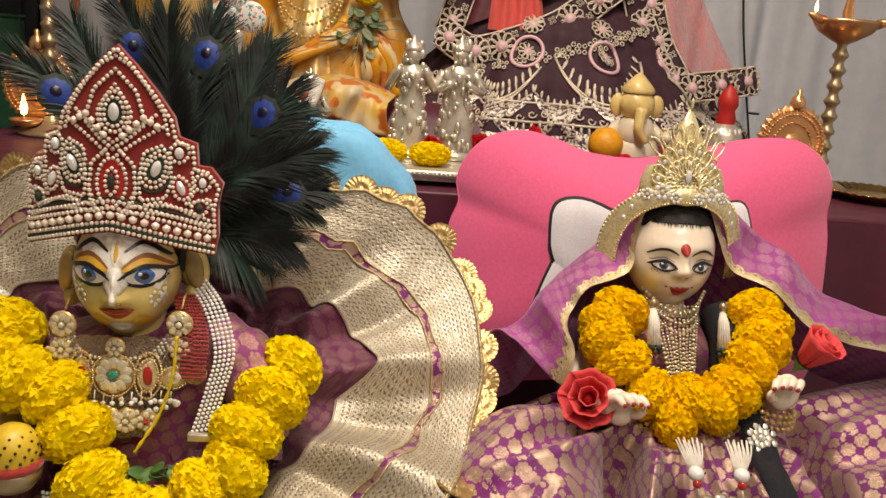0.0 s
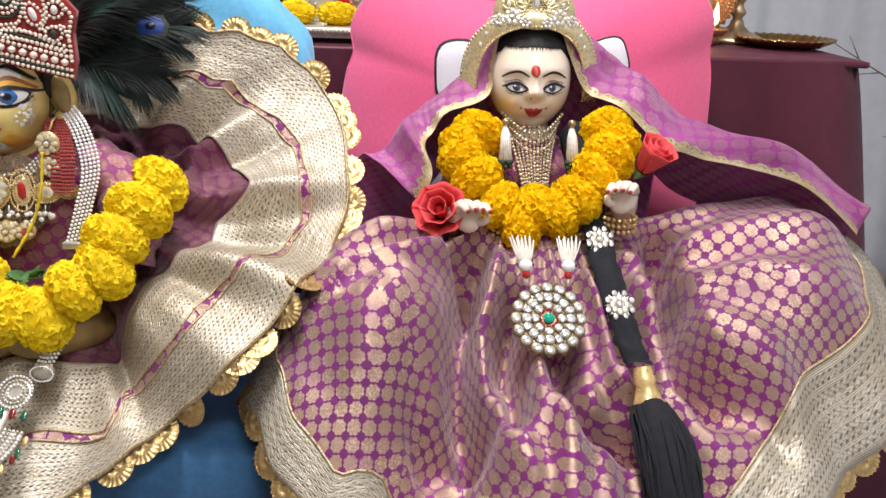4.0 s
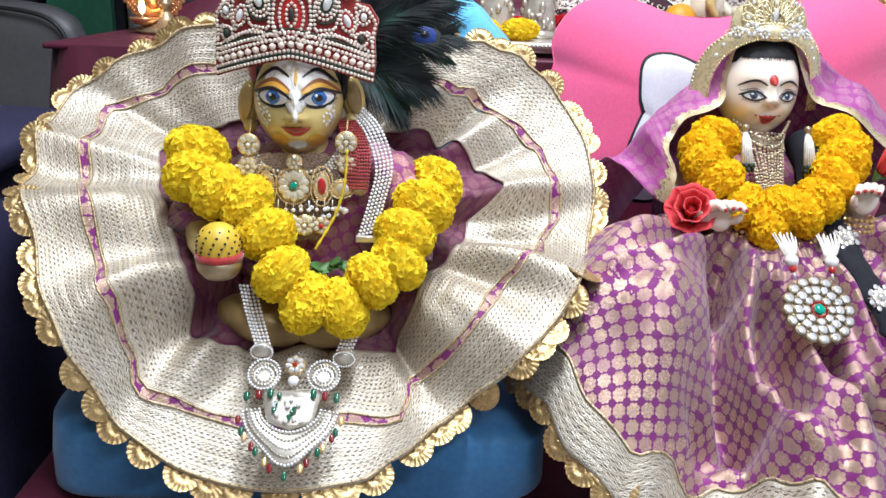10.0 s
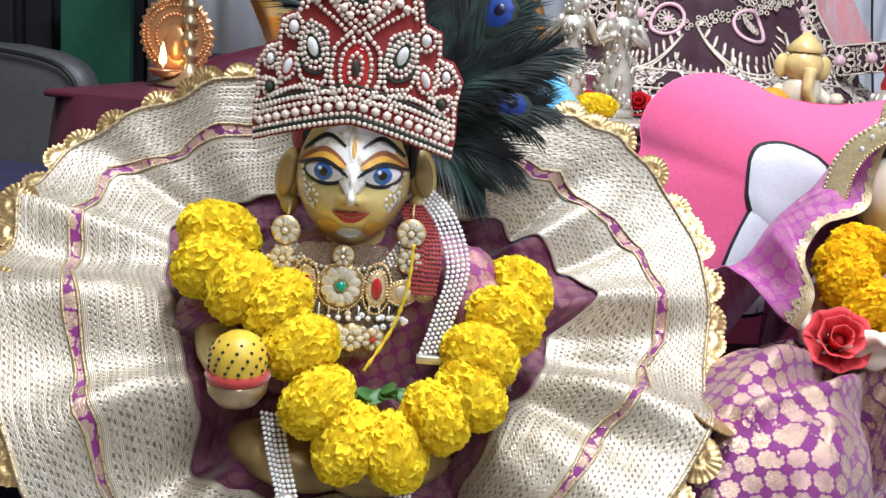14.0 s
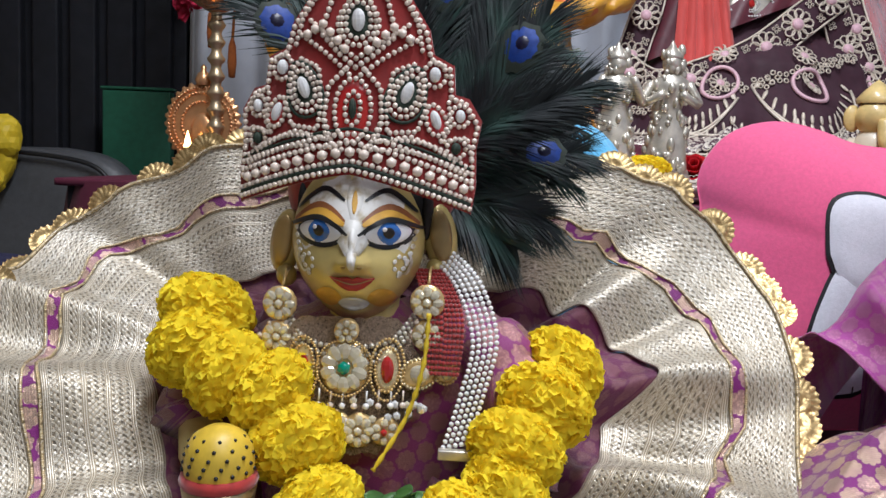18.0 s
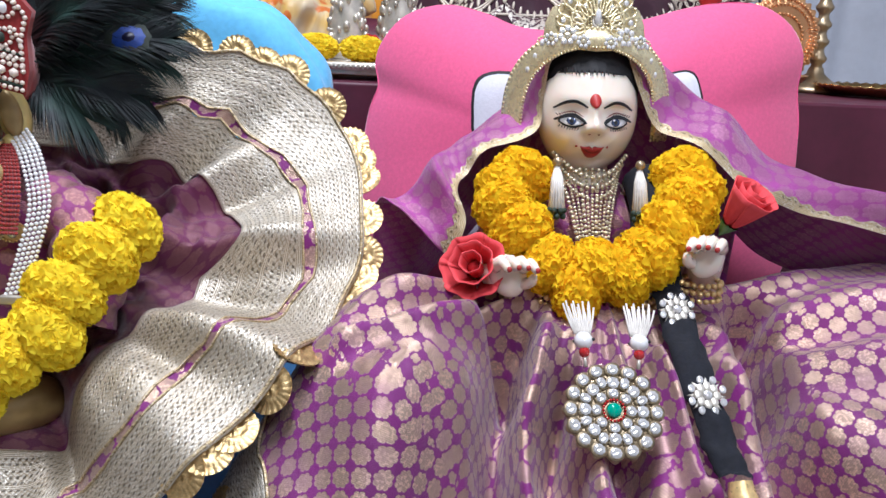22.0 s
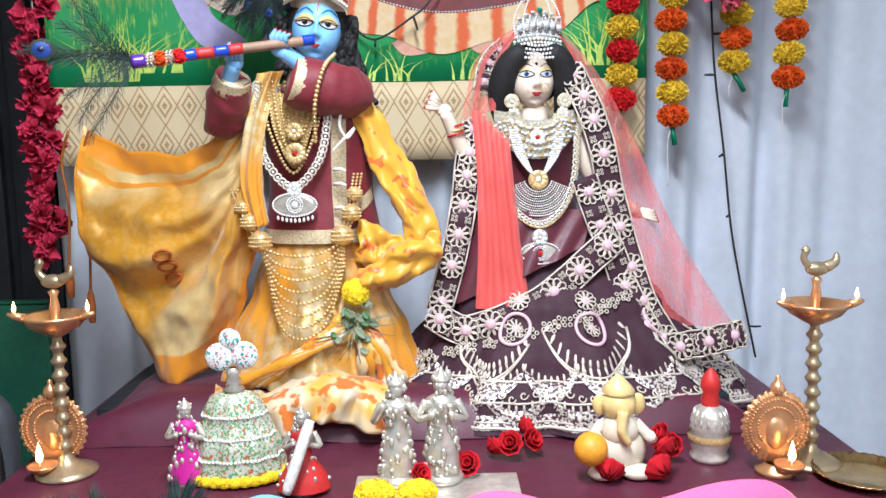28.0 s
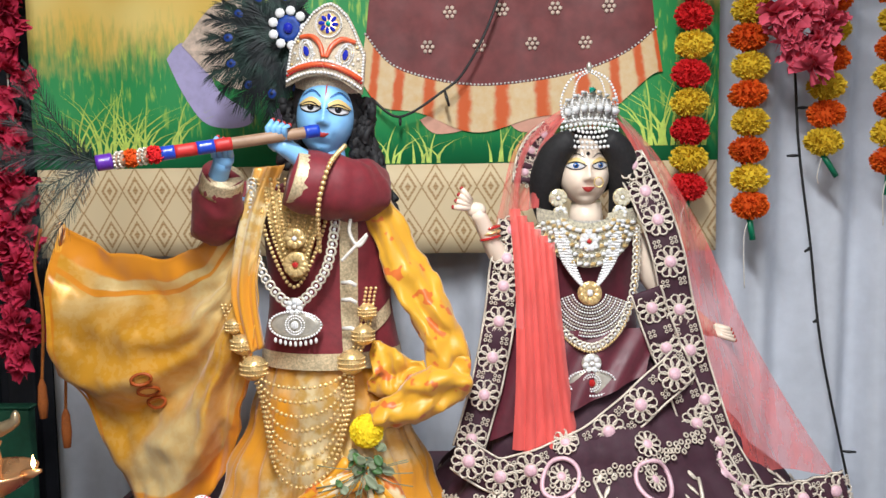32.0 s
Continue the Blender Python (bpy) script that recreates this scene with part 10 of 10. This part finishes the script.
# two standing hoops that meet at the finial, over a row of stone leaves
for half, top_z, r in ((0.047, 1.850, 0.0030), (0.028, 1.846, 0.0024)):
    for s in (-1, 1):
        g = Geo()
        bead_row(g, [frame_q(s * p[0], p[2], 0.0) for p in spline([(half, 0, 1.757), (half * 1.08, 0, 1.795), (half * 0.72, 0, 1.832), (0.0, 0, top_z)], 24)], r)
        part("hoop", g, M_PEARL_WHITE, qc)
for k in range(7):
    x = -0.042 + 0.014 * k
    hh = 0.034 + 0.016 * math.cos(x * 34)
    for s in (-1, 1):
        g = Geo()
        bead_row(g, [frame_q(x + s * 0.0062 * math.sin(3.14159 * i / 10), 1.757 + hh * i / 10, -0.001) for i in range(11)], 0.0019)
        part("leaf_wire", g, M_PEARL_WHITE, qc)
    jewel_at(frame_q, x, 1.757 + 0.45 * hh, 0.0042, 0.0085, M_STONE, qc)
    jewel_at(frame_q, x, 1.757 + 1.06 * hh, 0.0030, 0.0036, M_STONE, qc)
part("filigree", Geo().grid(lambda a, b: frame_q(-0.048 + 0.096 * a, 1.752 + (0.030 + 0.026 * math.cos((a - 0.5) * 2.9) + 0.004 * math.cos(a * 43)) * b, 0.002), 42, 8, 0), M_SILVER_MESH, qc, "silver filigree panel")
jewel_at(frame_q, 0, 1.812, 0.004, 0.006, M_EMERALD, qc, "green_stone", -0.004)
part("finial", Geo().ball(frame_q(0, 1.855), (0.005, 0.005, 0.009), 0, 8, 6), M_SILVER, qc)
fj = thing("forehead_jewel", "tiered pearl jewel on the parting of black hair", "jewel", (0.333, 1.87, 1.715))
for k in range(4):
    g = Geo()
    bead_row(g, [frame_q(-0.022 + 0.0055 * i + 0.0012 * k * (i - 4), 1.738 - 0.009 * k - 0.003 * math.sin(3.14 * i / 8), -0.012 - 0.001 * k) for i in range(9)], 0.0036)
    part("pearl_row", g, M_PEARL_WHITE, fj)
for s in (-1, 1):
    er = thing("earring", "large silver earring covering a fair statue's ear", "earring", (0.333 + s * 0.055, 1.88, 1.62), "tall statue earrings")
    pe = lambda x, z, d=0.0, s=s: Vector((0.333 + s * 0.058 + x, 1.885 + d, 1.618 + z))
    petals(pe, 0, 0.0, 0.017, 9, M_CHAMPAGNE, er, M_STONE, M_PALE_GILT)
    petals(pe, s * -0.004, -0.027, 0.014, 8, M_STONE, er, M_CHAMPAGNE, M_PALE_GILT)
ring_ = thing("nose_ring", "gold nose ring with a pearl chain", "ring", (0.36, 1.87, 1.64))
part("hoop", Geo().tube([(0.346 + 0.008 * math.cos(t), 1.866, 1.646 + 0.009 * math.sin(t)) for t in [6.283 * i / 20 for i in range(20)]], 0.0016, 0, 6, True), M_GILT, ring_)

M_PLUM = plain("plum_velvet", (0.040, 0.009, 0.020), 0.75, scale=60, vary=0.25, sheen=0.03)
M_WINE = plain("wine_silk", (0.10, 0.010, 0.022), 0.5, scale=60, vary=0.25, sheen=0.15)
M_EMB = plain("silver_gold_embroidery", (0.66, 0.58, 0.48), 0.42, 0.25, scale=500, vary=0.3, bump=0.5)
M_EMB_PINK = plain("pale_pink_embroidery", (0.72, 0.46, 0.52), 0.5, 0.1, scale=400, vary=0.2, bump=0.4)
le = thing("embroidered_skirt", "wide dark plum skirt with silver embroidery", "skirt", (0.36, 1.88, 0.94))


def bell(ph, s, off=0.0):
    """Round the statue: ph degrees (270 faces the room), s from waist to hem."""
    a = radians(ph)
    r = lerp([(0, 0.085), (0.3, 0.16), (0.6, 0.26), (0.85, 0.345), (1.0, 0.410), (1.2, 0.450)], s)
    z = 1.37 - 0.06 * min(s, 1) - 0.315 * min(s, 1) ** 1.15 - 0.42 * max(0.0, s - 1)
    f = 1 + 0.035 * s * math.sin(ph * 0.21) + 0.02 * s * math.sin(ph * 0.47 + 1)
    return Vector((0.36 + 0.02 * s + (r * f + off) * math.cos(a), 1.955 + 0.72 * (r * f + off) * math.sin(a), z + off * 0.5))


part("cloth", Geo().grid(lambda a, b: bell(160 + 220 * a, 1.13 * b), 160, 34, 0, uv=lambda a, b: (a * 1.4, b * 0.5)), M_PLUM, le, "dark plum velvet")


def sprig(name, loops, r, pink=0.0, n=0):
    """Embroidered flower: open petal loops round a padded heart, in its own plane (x, z), facing -y."""
    g = Geo()
    for k in range(loops):
        a = 6.28319 * k / loops
        c, w = 0.66 * r, 0.30 * r * min(1, 9 / loops)
        pts = []
        for i in range(9):
            t = 6.28319 * i / 9
            u, v = c + 0.32 * r * math.cos(t), w * math.sin(t)
            pts.append((u * math.cos(a) - v * math.sin(a), -0.0015, u * math.sin(a) + v * math.cos(a)))
        g.tube(pts, 0.0017, 0, 4, True)
    if pink:
        g.ball((0, 0, 0), (pink * r, 0.0045, pink * r), 1, 12, 6)
        g.tube([(pink * r * 1.1 * math.cos(t), -0.001, pink * r * 1.1 * math.sin(t)) for t in [6.283 * i / 14 for i in range(14)]], 0.0012, 0, 4, True)
    return g.data(name, [M_EMB, M_EMB_PINK])


MEDAL, SPRIG4 = sprig("medallion", 10, 0.027, 0.36), sprig("sprig", 4, 0.013)


def stitch(data, p, q_right, q_up, parent, size=1.0, spin=0.0):
    """Lays an embroidered piece on a cloth at p with the given surface directions."""
    X = Vector(q_right).normalized()
    N = X.cross(Vector(q_up)).normalized()
    Zx = N.cross(X) * 1.0
    Yx = -N
    m = Matrix((X, Yx, X.cross(Yx))).transposed().to_4x4()
    m.translation = Vector(p) - BASE[parent.name]
    o = part(data.name, data, None, parent)
    o.matrix_basis = m @ pose(0, 0, 0, 0, spin, 0) @ Matrix.Diagonal((size, size, size, 1))
    return o


for k in range(40):
    ph, s = 185 + 170 * ((k * 0.618) % 1), 0.35 + 0.58 * ((k * 0.381) % 1)
    stitch(SPRIG4, bell(ph, s, 0.003), bell(ph + 2, s) - bell(ph, s), bell(ph, s - 0.03) - bell(ph, s), le, 1.0, 45 * (k % 2))


def swag_arc(c0, half, depth, base_s):
    """A hanging half-moon of leaf stitches on the skirt."""
    for row, (dr, ln) in enumerate(((0.0, 0.018), (0.022, 0.022))):
        for k in range(15):
            t = -1 + 2 * k / 14
            ph, s = c0 + half * (1 + dr * 2) * t, base_s + (depth + dr * 1.6) * (1 - t * t)
            p = bell(ph, s, 0.003)
            d = (bell(ph + half * 0.10 * t, s + 0.05, 0.003) - p).normalized()
            g = Geo().ball((0, 0, 0), (0.0035, 0.002, ln / 2), 0, 8, 6)
            m = d.to_track_quat("Z", "Y").to_matrix()
            g.v = [tuple(p + m @ Vector(v)) for v in g.v]
            part("leaf_stitch", g, M_EMB, le)
    for dr in (0.055, 0.075):
        part("cord", Geo().tube([bell(c0 + half * 1.15 * t, base_s + (depth + dr) * (1 - t * t) + 0.01, 0.003) for t in [-1 + 2 * i / 24 for i in range(25)]], 0.0028, 0, 5), M_EMB, le)


M_LACEWORK = Mat("silver_lacework", 0.4)
lw = M_LACEWORK.noise(170, 2)
M_LACEWORK.put("Base Color", M_LACEWORK.mix(lw.soft(0.45, 0.52), (0.06, 0.014, 0.028), (0.66, 0.60, 0.52)))
M_LACEWORK.put("Metallic", lw.soft(0.45, 0.52) * 0.25)
M_LACEWORK.bump(lw, 0.8, 0.002)
M_LACEWORK = M_LACEWORK.mat
part("hem_lace", Geo().grid(lambda a, b: bell(165 + 210 * a, 1.035 + 0.075 * b + 0.012 * abs(math.sin(a * 60)) * (1 - b), 0.0030), 180, 4, 0), M_LACEWORK, le, "silver lace hem")
for k in range(23):
    c0, row = (182 + 17.8 * k, 0.955) if k < 11 else (174 + 17.8 * (k - 11), 0.845)

    def moon(a, b, c0=c0, row=row):
        t = 2 * a - 1
        return bell(c0 + 8.6 * t, row + 0.065 * (1 - t * t) + (0.035 + 0.030 * (1 - t * t)) * b, 0.0035 + 0.003 * math.sin(3.14 * b))
    part("half_moon", Geo().grid(moon, 16, 5, 0), M_LACEWORK, le, "silver lacework half-moon")
    for j in range(9):
        t = -1 + 2 * j / 8
        p = bell(c0 + 8.6 * t, row + 0.065 * (1 - t * t) - 0.012, 0.004)
        d = (bell(c0 + 8.2 * t, row + 0.065 * (1 - t * t) - 0.05, 0.004) - p).normalized()
        g = Geo().ball((0, 0, 0), (0.0032, 0.002, 0.009), 0, 6, 5)
        m = d.to_track_quat("Z", "Y").to_matrix()
        g.v = [tuple(p + m @ Vector(v)) for v in g.v]
        part("leaf_stitch", g, M_EMB, le)
swag_arc(279, 17, 0.16, 0.66)
swag_arc(240, 13, 0.12, 0.72)
swag_arc(322, 13, 0.12, 0.72)
for ph in (248, 281, 318):
    g = Geo().tube([bell(ph + 6.5 * math.cos(t), 0.66 + 0.075 * math.sin(t), 0.004) for t in [6.283 * i / 26 for i in range(26)]], 0.0042, 0, 6, True)
    part("pink_ring", g, M_EMB_PINK, le)
    p = bell(ph, 0.66, 0.004)
    stitch(MEDAL, p, bell(ph + 2, 0.66) - p, bell(ph, 0.63) - p, le, 0.85)
    stitch(MEDAL, bell(ph, 0.52, 0.004), bell(ph + 2, 0.52) - bell(ph, 0.52), bell(ph, 0.49) - bell(ph, 0.52), le, 0.9)
for s, r in ((0.90, 0.003), (1.10, 0.004), (1.075, 0.002), (0.985, 0.003)):
    part("hem_cord", Geo().tube([bell(165 + 210 * i / 90, s, 0.003) for i in range(91)], r, 0, 5), M_EMB, le)
for k in range(60):
    ph = 172 + 196 * k / 59
    s = 0.955 + 0.012 * math.sin(k * 1.9)
    g = Geo().tube([bell(ph + 1.3 * math.cos(t) * (1 - 0.07 * i), s + 0.020 * math.sin(t) * (1 - 0.07 * i), 0.004) for i, t in enumerate([0.55 * i for i in range(12)])], 0.0020, 0, 4)
    part("scroll", g, M_EMB, le, "curled silver scroll")

# blouse, draped border, net veil
bo = thing("wine_blouse", "wine red fitted bodice with silver jewellery over it", "blouse", (0.335, 1.94, 1.35))
part("bodice", Geo().grid(lambda a, b: (0.335 + lerp([(0, 0.095), (0.5, 0.09), (0.85, 0.10), (1, 0.04)], b) * math.cos(a * 6.283), 1.948 + 0.68 * lerp([(0, 0.095), (0.5, 0.09), (0.85, 0.10), (1, 0.04)], b) * math.sin(a * 6.283), 1.33 + 0.24 * b), 40, 16, 0, True), M_WINE, bo)
dp = thing("embroidered_shawl", "dark plum shawl border stitched with pink and silver medallions", "shawl", (0.33, 1.87, 1.12))


def strip(pts, width, n_med, across=Vector((1, 0, 0.0)), mat=M_PLUM, sag=0.006):
    """A ribbon of border cloth with medallions along its middle."""
    c = spline(pts, 60)

    def at(i, w):
        d = (c[min(i + 1, 59)] - c[max(i - 1, 0)]).normalized()
        s = d.cross(Vector((0, -1, 0.15))).normalized()
        return c[i] + s * w + Vector((0, -sag * math.cos(w / width * 3.0) - 0.003 * math.sin(i * 0.6), 0))
    o = part("border", Geo().grid(lambda a, b: at(round(a * 59), (b - 0.5) * width), 59, 6, 0), mat, dp)
    thicken(o, 0.0015)
    for w in (-0.48, 0.48):
        part("edge_cord", Geo().tube([at(i, w * width) + Vector((0, -0.003, 0)) for i in range(60)], 0.0022, 0, 5), M_EMB, dp)
    for k in range(n_med):
        i = round((k + 0.5) / n_med * 59)
        p = at(i, 0) + Vector((0, -0.004, 0))
        stitch(MEDAL, p, at(i, 0.01) - at(i, -0.01), c[max(i - 2, 0)] - c[min(i + 2, 59)], dp, width / 0.055, random.uniform(0, 30))
        j = min(59, round((k + 1) / n_med * 59))
        for w in (-0.26, 0.26):
            q = at(j, w * width) + Vector((0, -0.004, 0))
            stitch(SPRIG4, q, at(j, 0.01) - at(j, -0.01), c[max(j - 2, 0)] - c[min(j + 2, 59)], dp, 0.65, 45)


strip([(0.195, 1.90, 1.575), (0.178, 1.875, 1.50), (0.165, 1.86, 1.40), (0.140, 1.845, 1.28), (0.105, 1.83, 1.165)], 0.058, 7)
strip([(0.402, 1.905, 1.690), (0.432, 1.89, 1.63), (0.465, 1.875, 1.54), (0.490, 1.87, 1.42), (0.520, 1.86, 1.30), (0.555, 1.83, 1.18), (0.61, 1.80, 1.08)], 0.060, 9)
strip([(0.090, 1.815, 1.165), (0.155, 1.80, 1.130), (0.235, 1.79, 1.150), (0.335, 1.80, 1.195), (0.420, 1.82, 1.26), (0.495, 1.845, 1.32)], 0.064, 7)
strip([(0.43, 1.865, 1.45), (0.46, 1.86, 1.36), (0.485, 1.85, 1.30), (0.525, 1.83, 1.19), (0.57, 1.80, 1.10)], 0.058, 5)
strip([(0.60, 1.78, 1.085), (0.68, 1.77, 1.10), (0.76, 1.78, 1.115)], 0.060, 3)
strip([(0.268, 1.95, 1.745), (0.240, 1.94, 1.722), (0.222, 1.935, 1.690), (0.214, 1.935, 1.645)], 0.042, 3)
part("panel", Geo().grid(lambda a, b: (0.175 + 0.28 * a - 0.03 * b, 1.878 - 0.03 * math.sin(3.14 * a) - 0.040 * b + 0.005 * math.sin(a * 25 + b * 4), 1.38 - (0.20 - 0.12 * a) * b), 40, 14, 0), M_WINE, dp, "wine red front panel")
M_NET = sheer("coral_net", (0.75, 0.12, 0.11), 0.40)
M_NET_THICK = sheer("folded_coral_net", (0.78, 0.10, 0.085), 0.72)
M_NET_HEAD = sheer("coral_net_fold", (0.75, 0.12, 0.11), 0.5)
nv = thing("net_veil", "sheer coral pink net veil falling from a silver crown", "veil", (0.5, 1.93, 1.10))
R1 = spline([(0.385, 1.905, 1.77), (0.43, 1.90, 1.69), (0.475, 1.90, 1.56), (0.51, 1.895, 1.42), (0.55, 1.885, 1.28), (0.60, 1.86, 1.12)], 40)
R2 = spline([(0.375, 1.94, 1.79), (0.465, 1.96, 1.70), (0.56, 1.98, 1.545), (0.645, 1.985, 1.36), (0.72, 1.97, 1.22), (0.80, 1.93, 1.085)], 40)
L1 = spline([(0.283, 1.905, 1.76), (0.225, 1.91, 1.71), (0.205, 1.915, 1.62), (0.20, 1.92, 1.50), (0.20, 1.92, 1.40)], 40)
L2 = spline([(0.29, 1.94, 1.785), (0.205, 1.96, 1.72), (0.17, 1.965, 1.60), (0.15, 1.96, 1.50), (0.155, 1.95, 1.38)], 40)
for A_, B_ in ((R1, R2), (L1, L2)):
    part("net", Geo().grid(lambda a, b: A_[round(a * 39)].lerp(B_[round(a * 39)], b) + Vector((0, 0.012 * math.sin(b * 9 + a * 3) * a, 0)), 39, 20, 0, uv=lambda a, b: (a, b)), M_NET, nv)
part("net_top", Geo().grid(lambda a, b: (Vector((0.285 + 0.10 * a, 1.92 + 0.05 * math.sin(3.14 * a), 1.775 + 0.012 * math.sin(3.14 * a)))).lerp(Vector((0.22 + 0.24 * a, 2.0, 1.66)), b), 16, 10, 0), M_NET, nv)
for s in (-1, 1):
    V1 = spline([(0.333 + s * 0.045, 1.893, 1.762), (0.333 + s * 0.075, 1.900, 1.715), (0.333 + s * 0.088, 1.905, 1.655), (0.333 + s * 0.092, 1.905, 1.60)], 30)
    V2 = spline([(0.333 + s * 0.040, 1.955, 1.775), (0.333 + s * 0.105, 1.965, 1.72), (0.333 + s * 0.125, 1.965, 1.655), (0.333 + s * 0.135, 1.955, 1.59)], 30)
    part("head_fold", Geo().grid(lambda a, b: along(V1, a).lerp(along(V2, a), b) + Vector((s * 0.006 * math.sin(b * 8), -0.006 * math.sin(b * 11), 0)), 30, 12, 0, uv=lambda a, b: (a, b)), M_NET_HEAD, nv)
sc_ = thing("coral_scarf", "folded coral net scarf hanging down the front", "scarf", (0.22, 1.83, 1.16))
for k in range(6):
    c0 = [(0.195 + 0.012 * k, 1.875 - 0.005 * k, 1.60 - 0.012 * k), (0.205 + 0.011 * k, 1.842 - 0.003 * k, 1.46), (0.205 + 0.014 * k, 1.822, 1.30), (0.198 + 0.019 * k, 1.80, 1.175 - 0.006 * (k % 2))]
    c = spline(c0, 30)
    o = part("fold", Geo().grid(lambda a, b: c[round(a * 29)] + Vector(((b - 0.5) * (0.020 + 0.006 * a), -0.006 * math.sin(3.14 * b) * (1 + k % 2), 0)), 29, 6, 0, uv=lambda a, b: (a, b)), M_NET_THICK, sc_)

# her jewellery
def chest_r(x, z, d=0.0):
    return Vector((0.328 + x, 1.862 + 3.0 * x * x + 0.10 * (z - 1.45) + d, z))


M_COLLAR = plain("beaded_silver_gold", (0.66, 0.58, 0.44), 0.3, 0.45, scale=240, vary=0.6, bump=1.0, dist=0.004)
ln = thing("layered_necklace", "layered silver and pearl necklaces on a wine bodice", "necklace", (0.328, 1.85, 1.37))
for q in range(5):
    w, low = 0.074 + 0.004 * q, 1.545 - 0.012 * q
    for k in range(22):
        t = 3.14159 * (1 + (k + 0.5) / 22)
        jewel_at(chest_r, (0.045 + 0.009 * q) * math.cos(t), 1.578 + (0.020 + 0.015 * q) * math.sin(t), 0.0044, 0.0044, M_STONE if (k + q) % 3 else M_GILT, ln)
part("bib", Geo().grid(lambda a, b: chest_r((a - 0.5) * (0.165 - 0.06 * b), 1.592 - 0.080 * b - 0.016 * math.sin(3.14 * a), -0.001), 24, 16, 0), M_SILVER_MESH, ln, "silver filigree bib")
part("collar", Geo().grid(lambda a, b: chest_r((0.036 + 0.056 * b) * math.cos(3.14159 * (0.96 + 1.08 * a)), 1.588 + (0.016 + 0.080 * b) * math.sin(3.14159 * (0.96 + 1.08 * a)), -0.004 - 0.004 * math.sin(3.14 * b)), 44, 10, 0), M_COLLAR, ln, "dense silver-gold collar")
petals(lambda x, z, d=0.0: chest_r(x, z, d - 0.010), 0, 1.540, 0.019, 9, M_STONE, ln, M_RUBY, M_SILVER)
for q in range(7):
    g = Geo()
    d = 0.036 + 0.005 * q
    bead_row(g, spline([chest_r(-0.060 + 0.003 * q, 1.555, -0.010), chest_r(-0.045 + 0.003 * q, 1.50, -0.012), chest_r(0, 1.455 - 0.001 * q, -0.014), chest_r(0.045 - 0.003 * q, 1.50, -0.012), chest_r(0.060 - 0.003 * q, 1.555, -0.010)], 40), 0.0027)
    part("pearl_string", g, M_PEARL_WHITE, ln)
petals(chest_r, 0, 1.447, 0.022, 10, M_GILT, ln, M_STONE, M_GILT, d=-0.016)
for q in range(11):
    g = Geo()
    rr = 0.032 + 0.0050 * q
    bead_row(g, [chest_r(rr * math.cos(t), 1.455 + 1.05 * rr * math.sin(t), -0.010) for t in [3.5 + 2.42 * i / 30 for i in range(31)]], 0.0023)
    part("bead_swag", g, M_SILVER if q % 2 else M_PEARL_WHITE, ln)
U_ = spline([chest_r(-0.088, 1.56, -0.006), chest_r(-0.086, 1.50, -0.010), chest_r(-0.076, 1.43, -0.014), chest_r(-0.045, 1.375, -0.018), chest_r(0, 1.352, -0.020), chest_r(0.045, 1.375, -0.018), chest_r(0.076, 1.43, -0.014), chest_r(0.088, 1.50, -0.010), chest_r(0.090, 1.56, -0.006)], 46)
for p in U_:
    pf = lambda x, z, d=0.0, p=p: p + Vector((x, d, z))
    part("link", Geo().tube([pf(0.0066 * math.cos(t), 0.0066 * math.sin(t)) for t in [6.28319 * j / 10 for j in range(10)]], 0.0020, 0, 5, True), M_LINK, ln)
    jewel_at(pf, 0, 0, 0.0028, 0.0028, M_STONE, ln, "stone")
g = Geo()
bead_row(g, [p + Vector((0, -0.004, -0.008)) for p in U_], 0.0025)
part("gold_chain", g, M_GILT, ln)
pe_ = lambda x, z, d=0.0: chest_r(x, 1.290 + z, -0.024 + d)
part("eye_plate", Geo().slab([(0.044 * math.cos(t), 0.023 * math.sin(t) * abs(math.sin(t)) ** 0.3) for t in [6.28319 * i / 28 for i in range(28)]], lambda x, z, d: pe_(x, z, d), 0.004), M_SILVER, ln)
jewel(0, 0, 0.011, 0.011, 0, 0, M_RUBY, M_PEARL_WHITE, 2, None, pe_, ln, 0.002)
g = Geo()
bead_row(g, [pe_(0.042 * math.cos(t), 0.023 * math.sin(t), -0.003) for t in [6.28319 * i / 40 for i in range(41)]], 0.0025)
part("pearl_rim", g, M_PEARL_WHITE, ln)
petals(pe_, 0, 0.034, 0.018, 7, M_STONE, ln, M_STONE, M_SILVER)
bg = thing("bangle", "red bead bangles on a raised wrist", "bangle", (0.15, 1.87, 1.55))
for q in range(3):
    part("ring", Geo().tube([(0.150 + 0.017 * math.cos(t), 1.865 + 0.017 * math.sin(t), 1.548 + 0.009 * q + 0.004 * math.cos(t)) for t in [6.283 * i / 20 for i in range(20)]], 0.003, 0, 6, True), M_RUBY if q != 1 else M_GILT, bg)
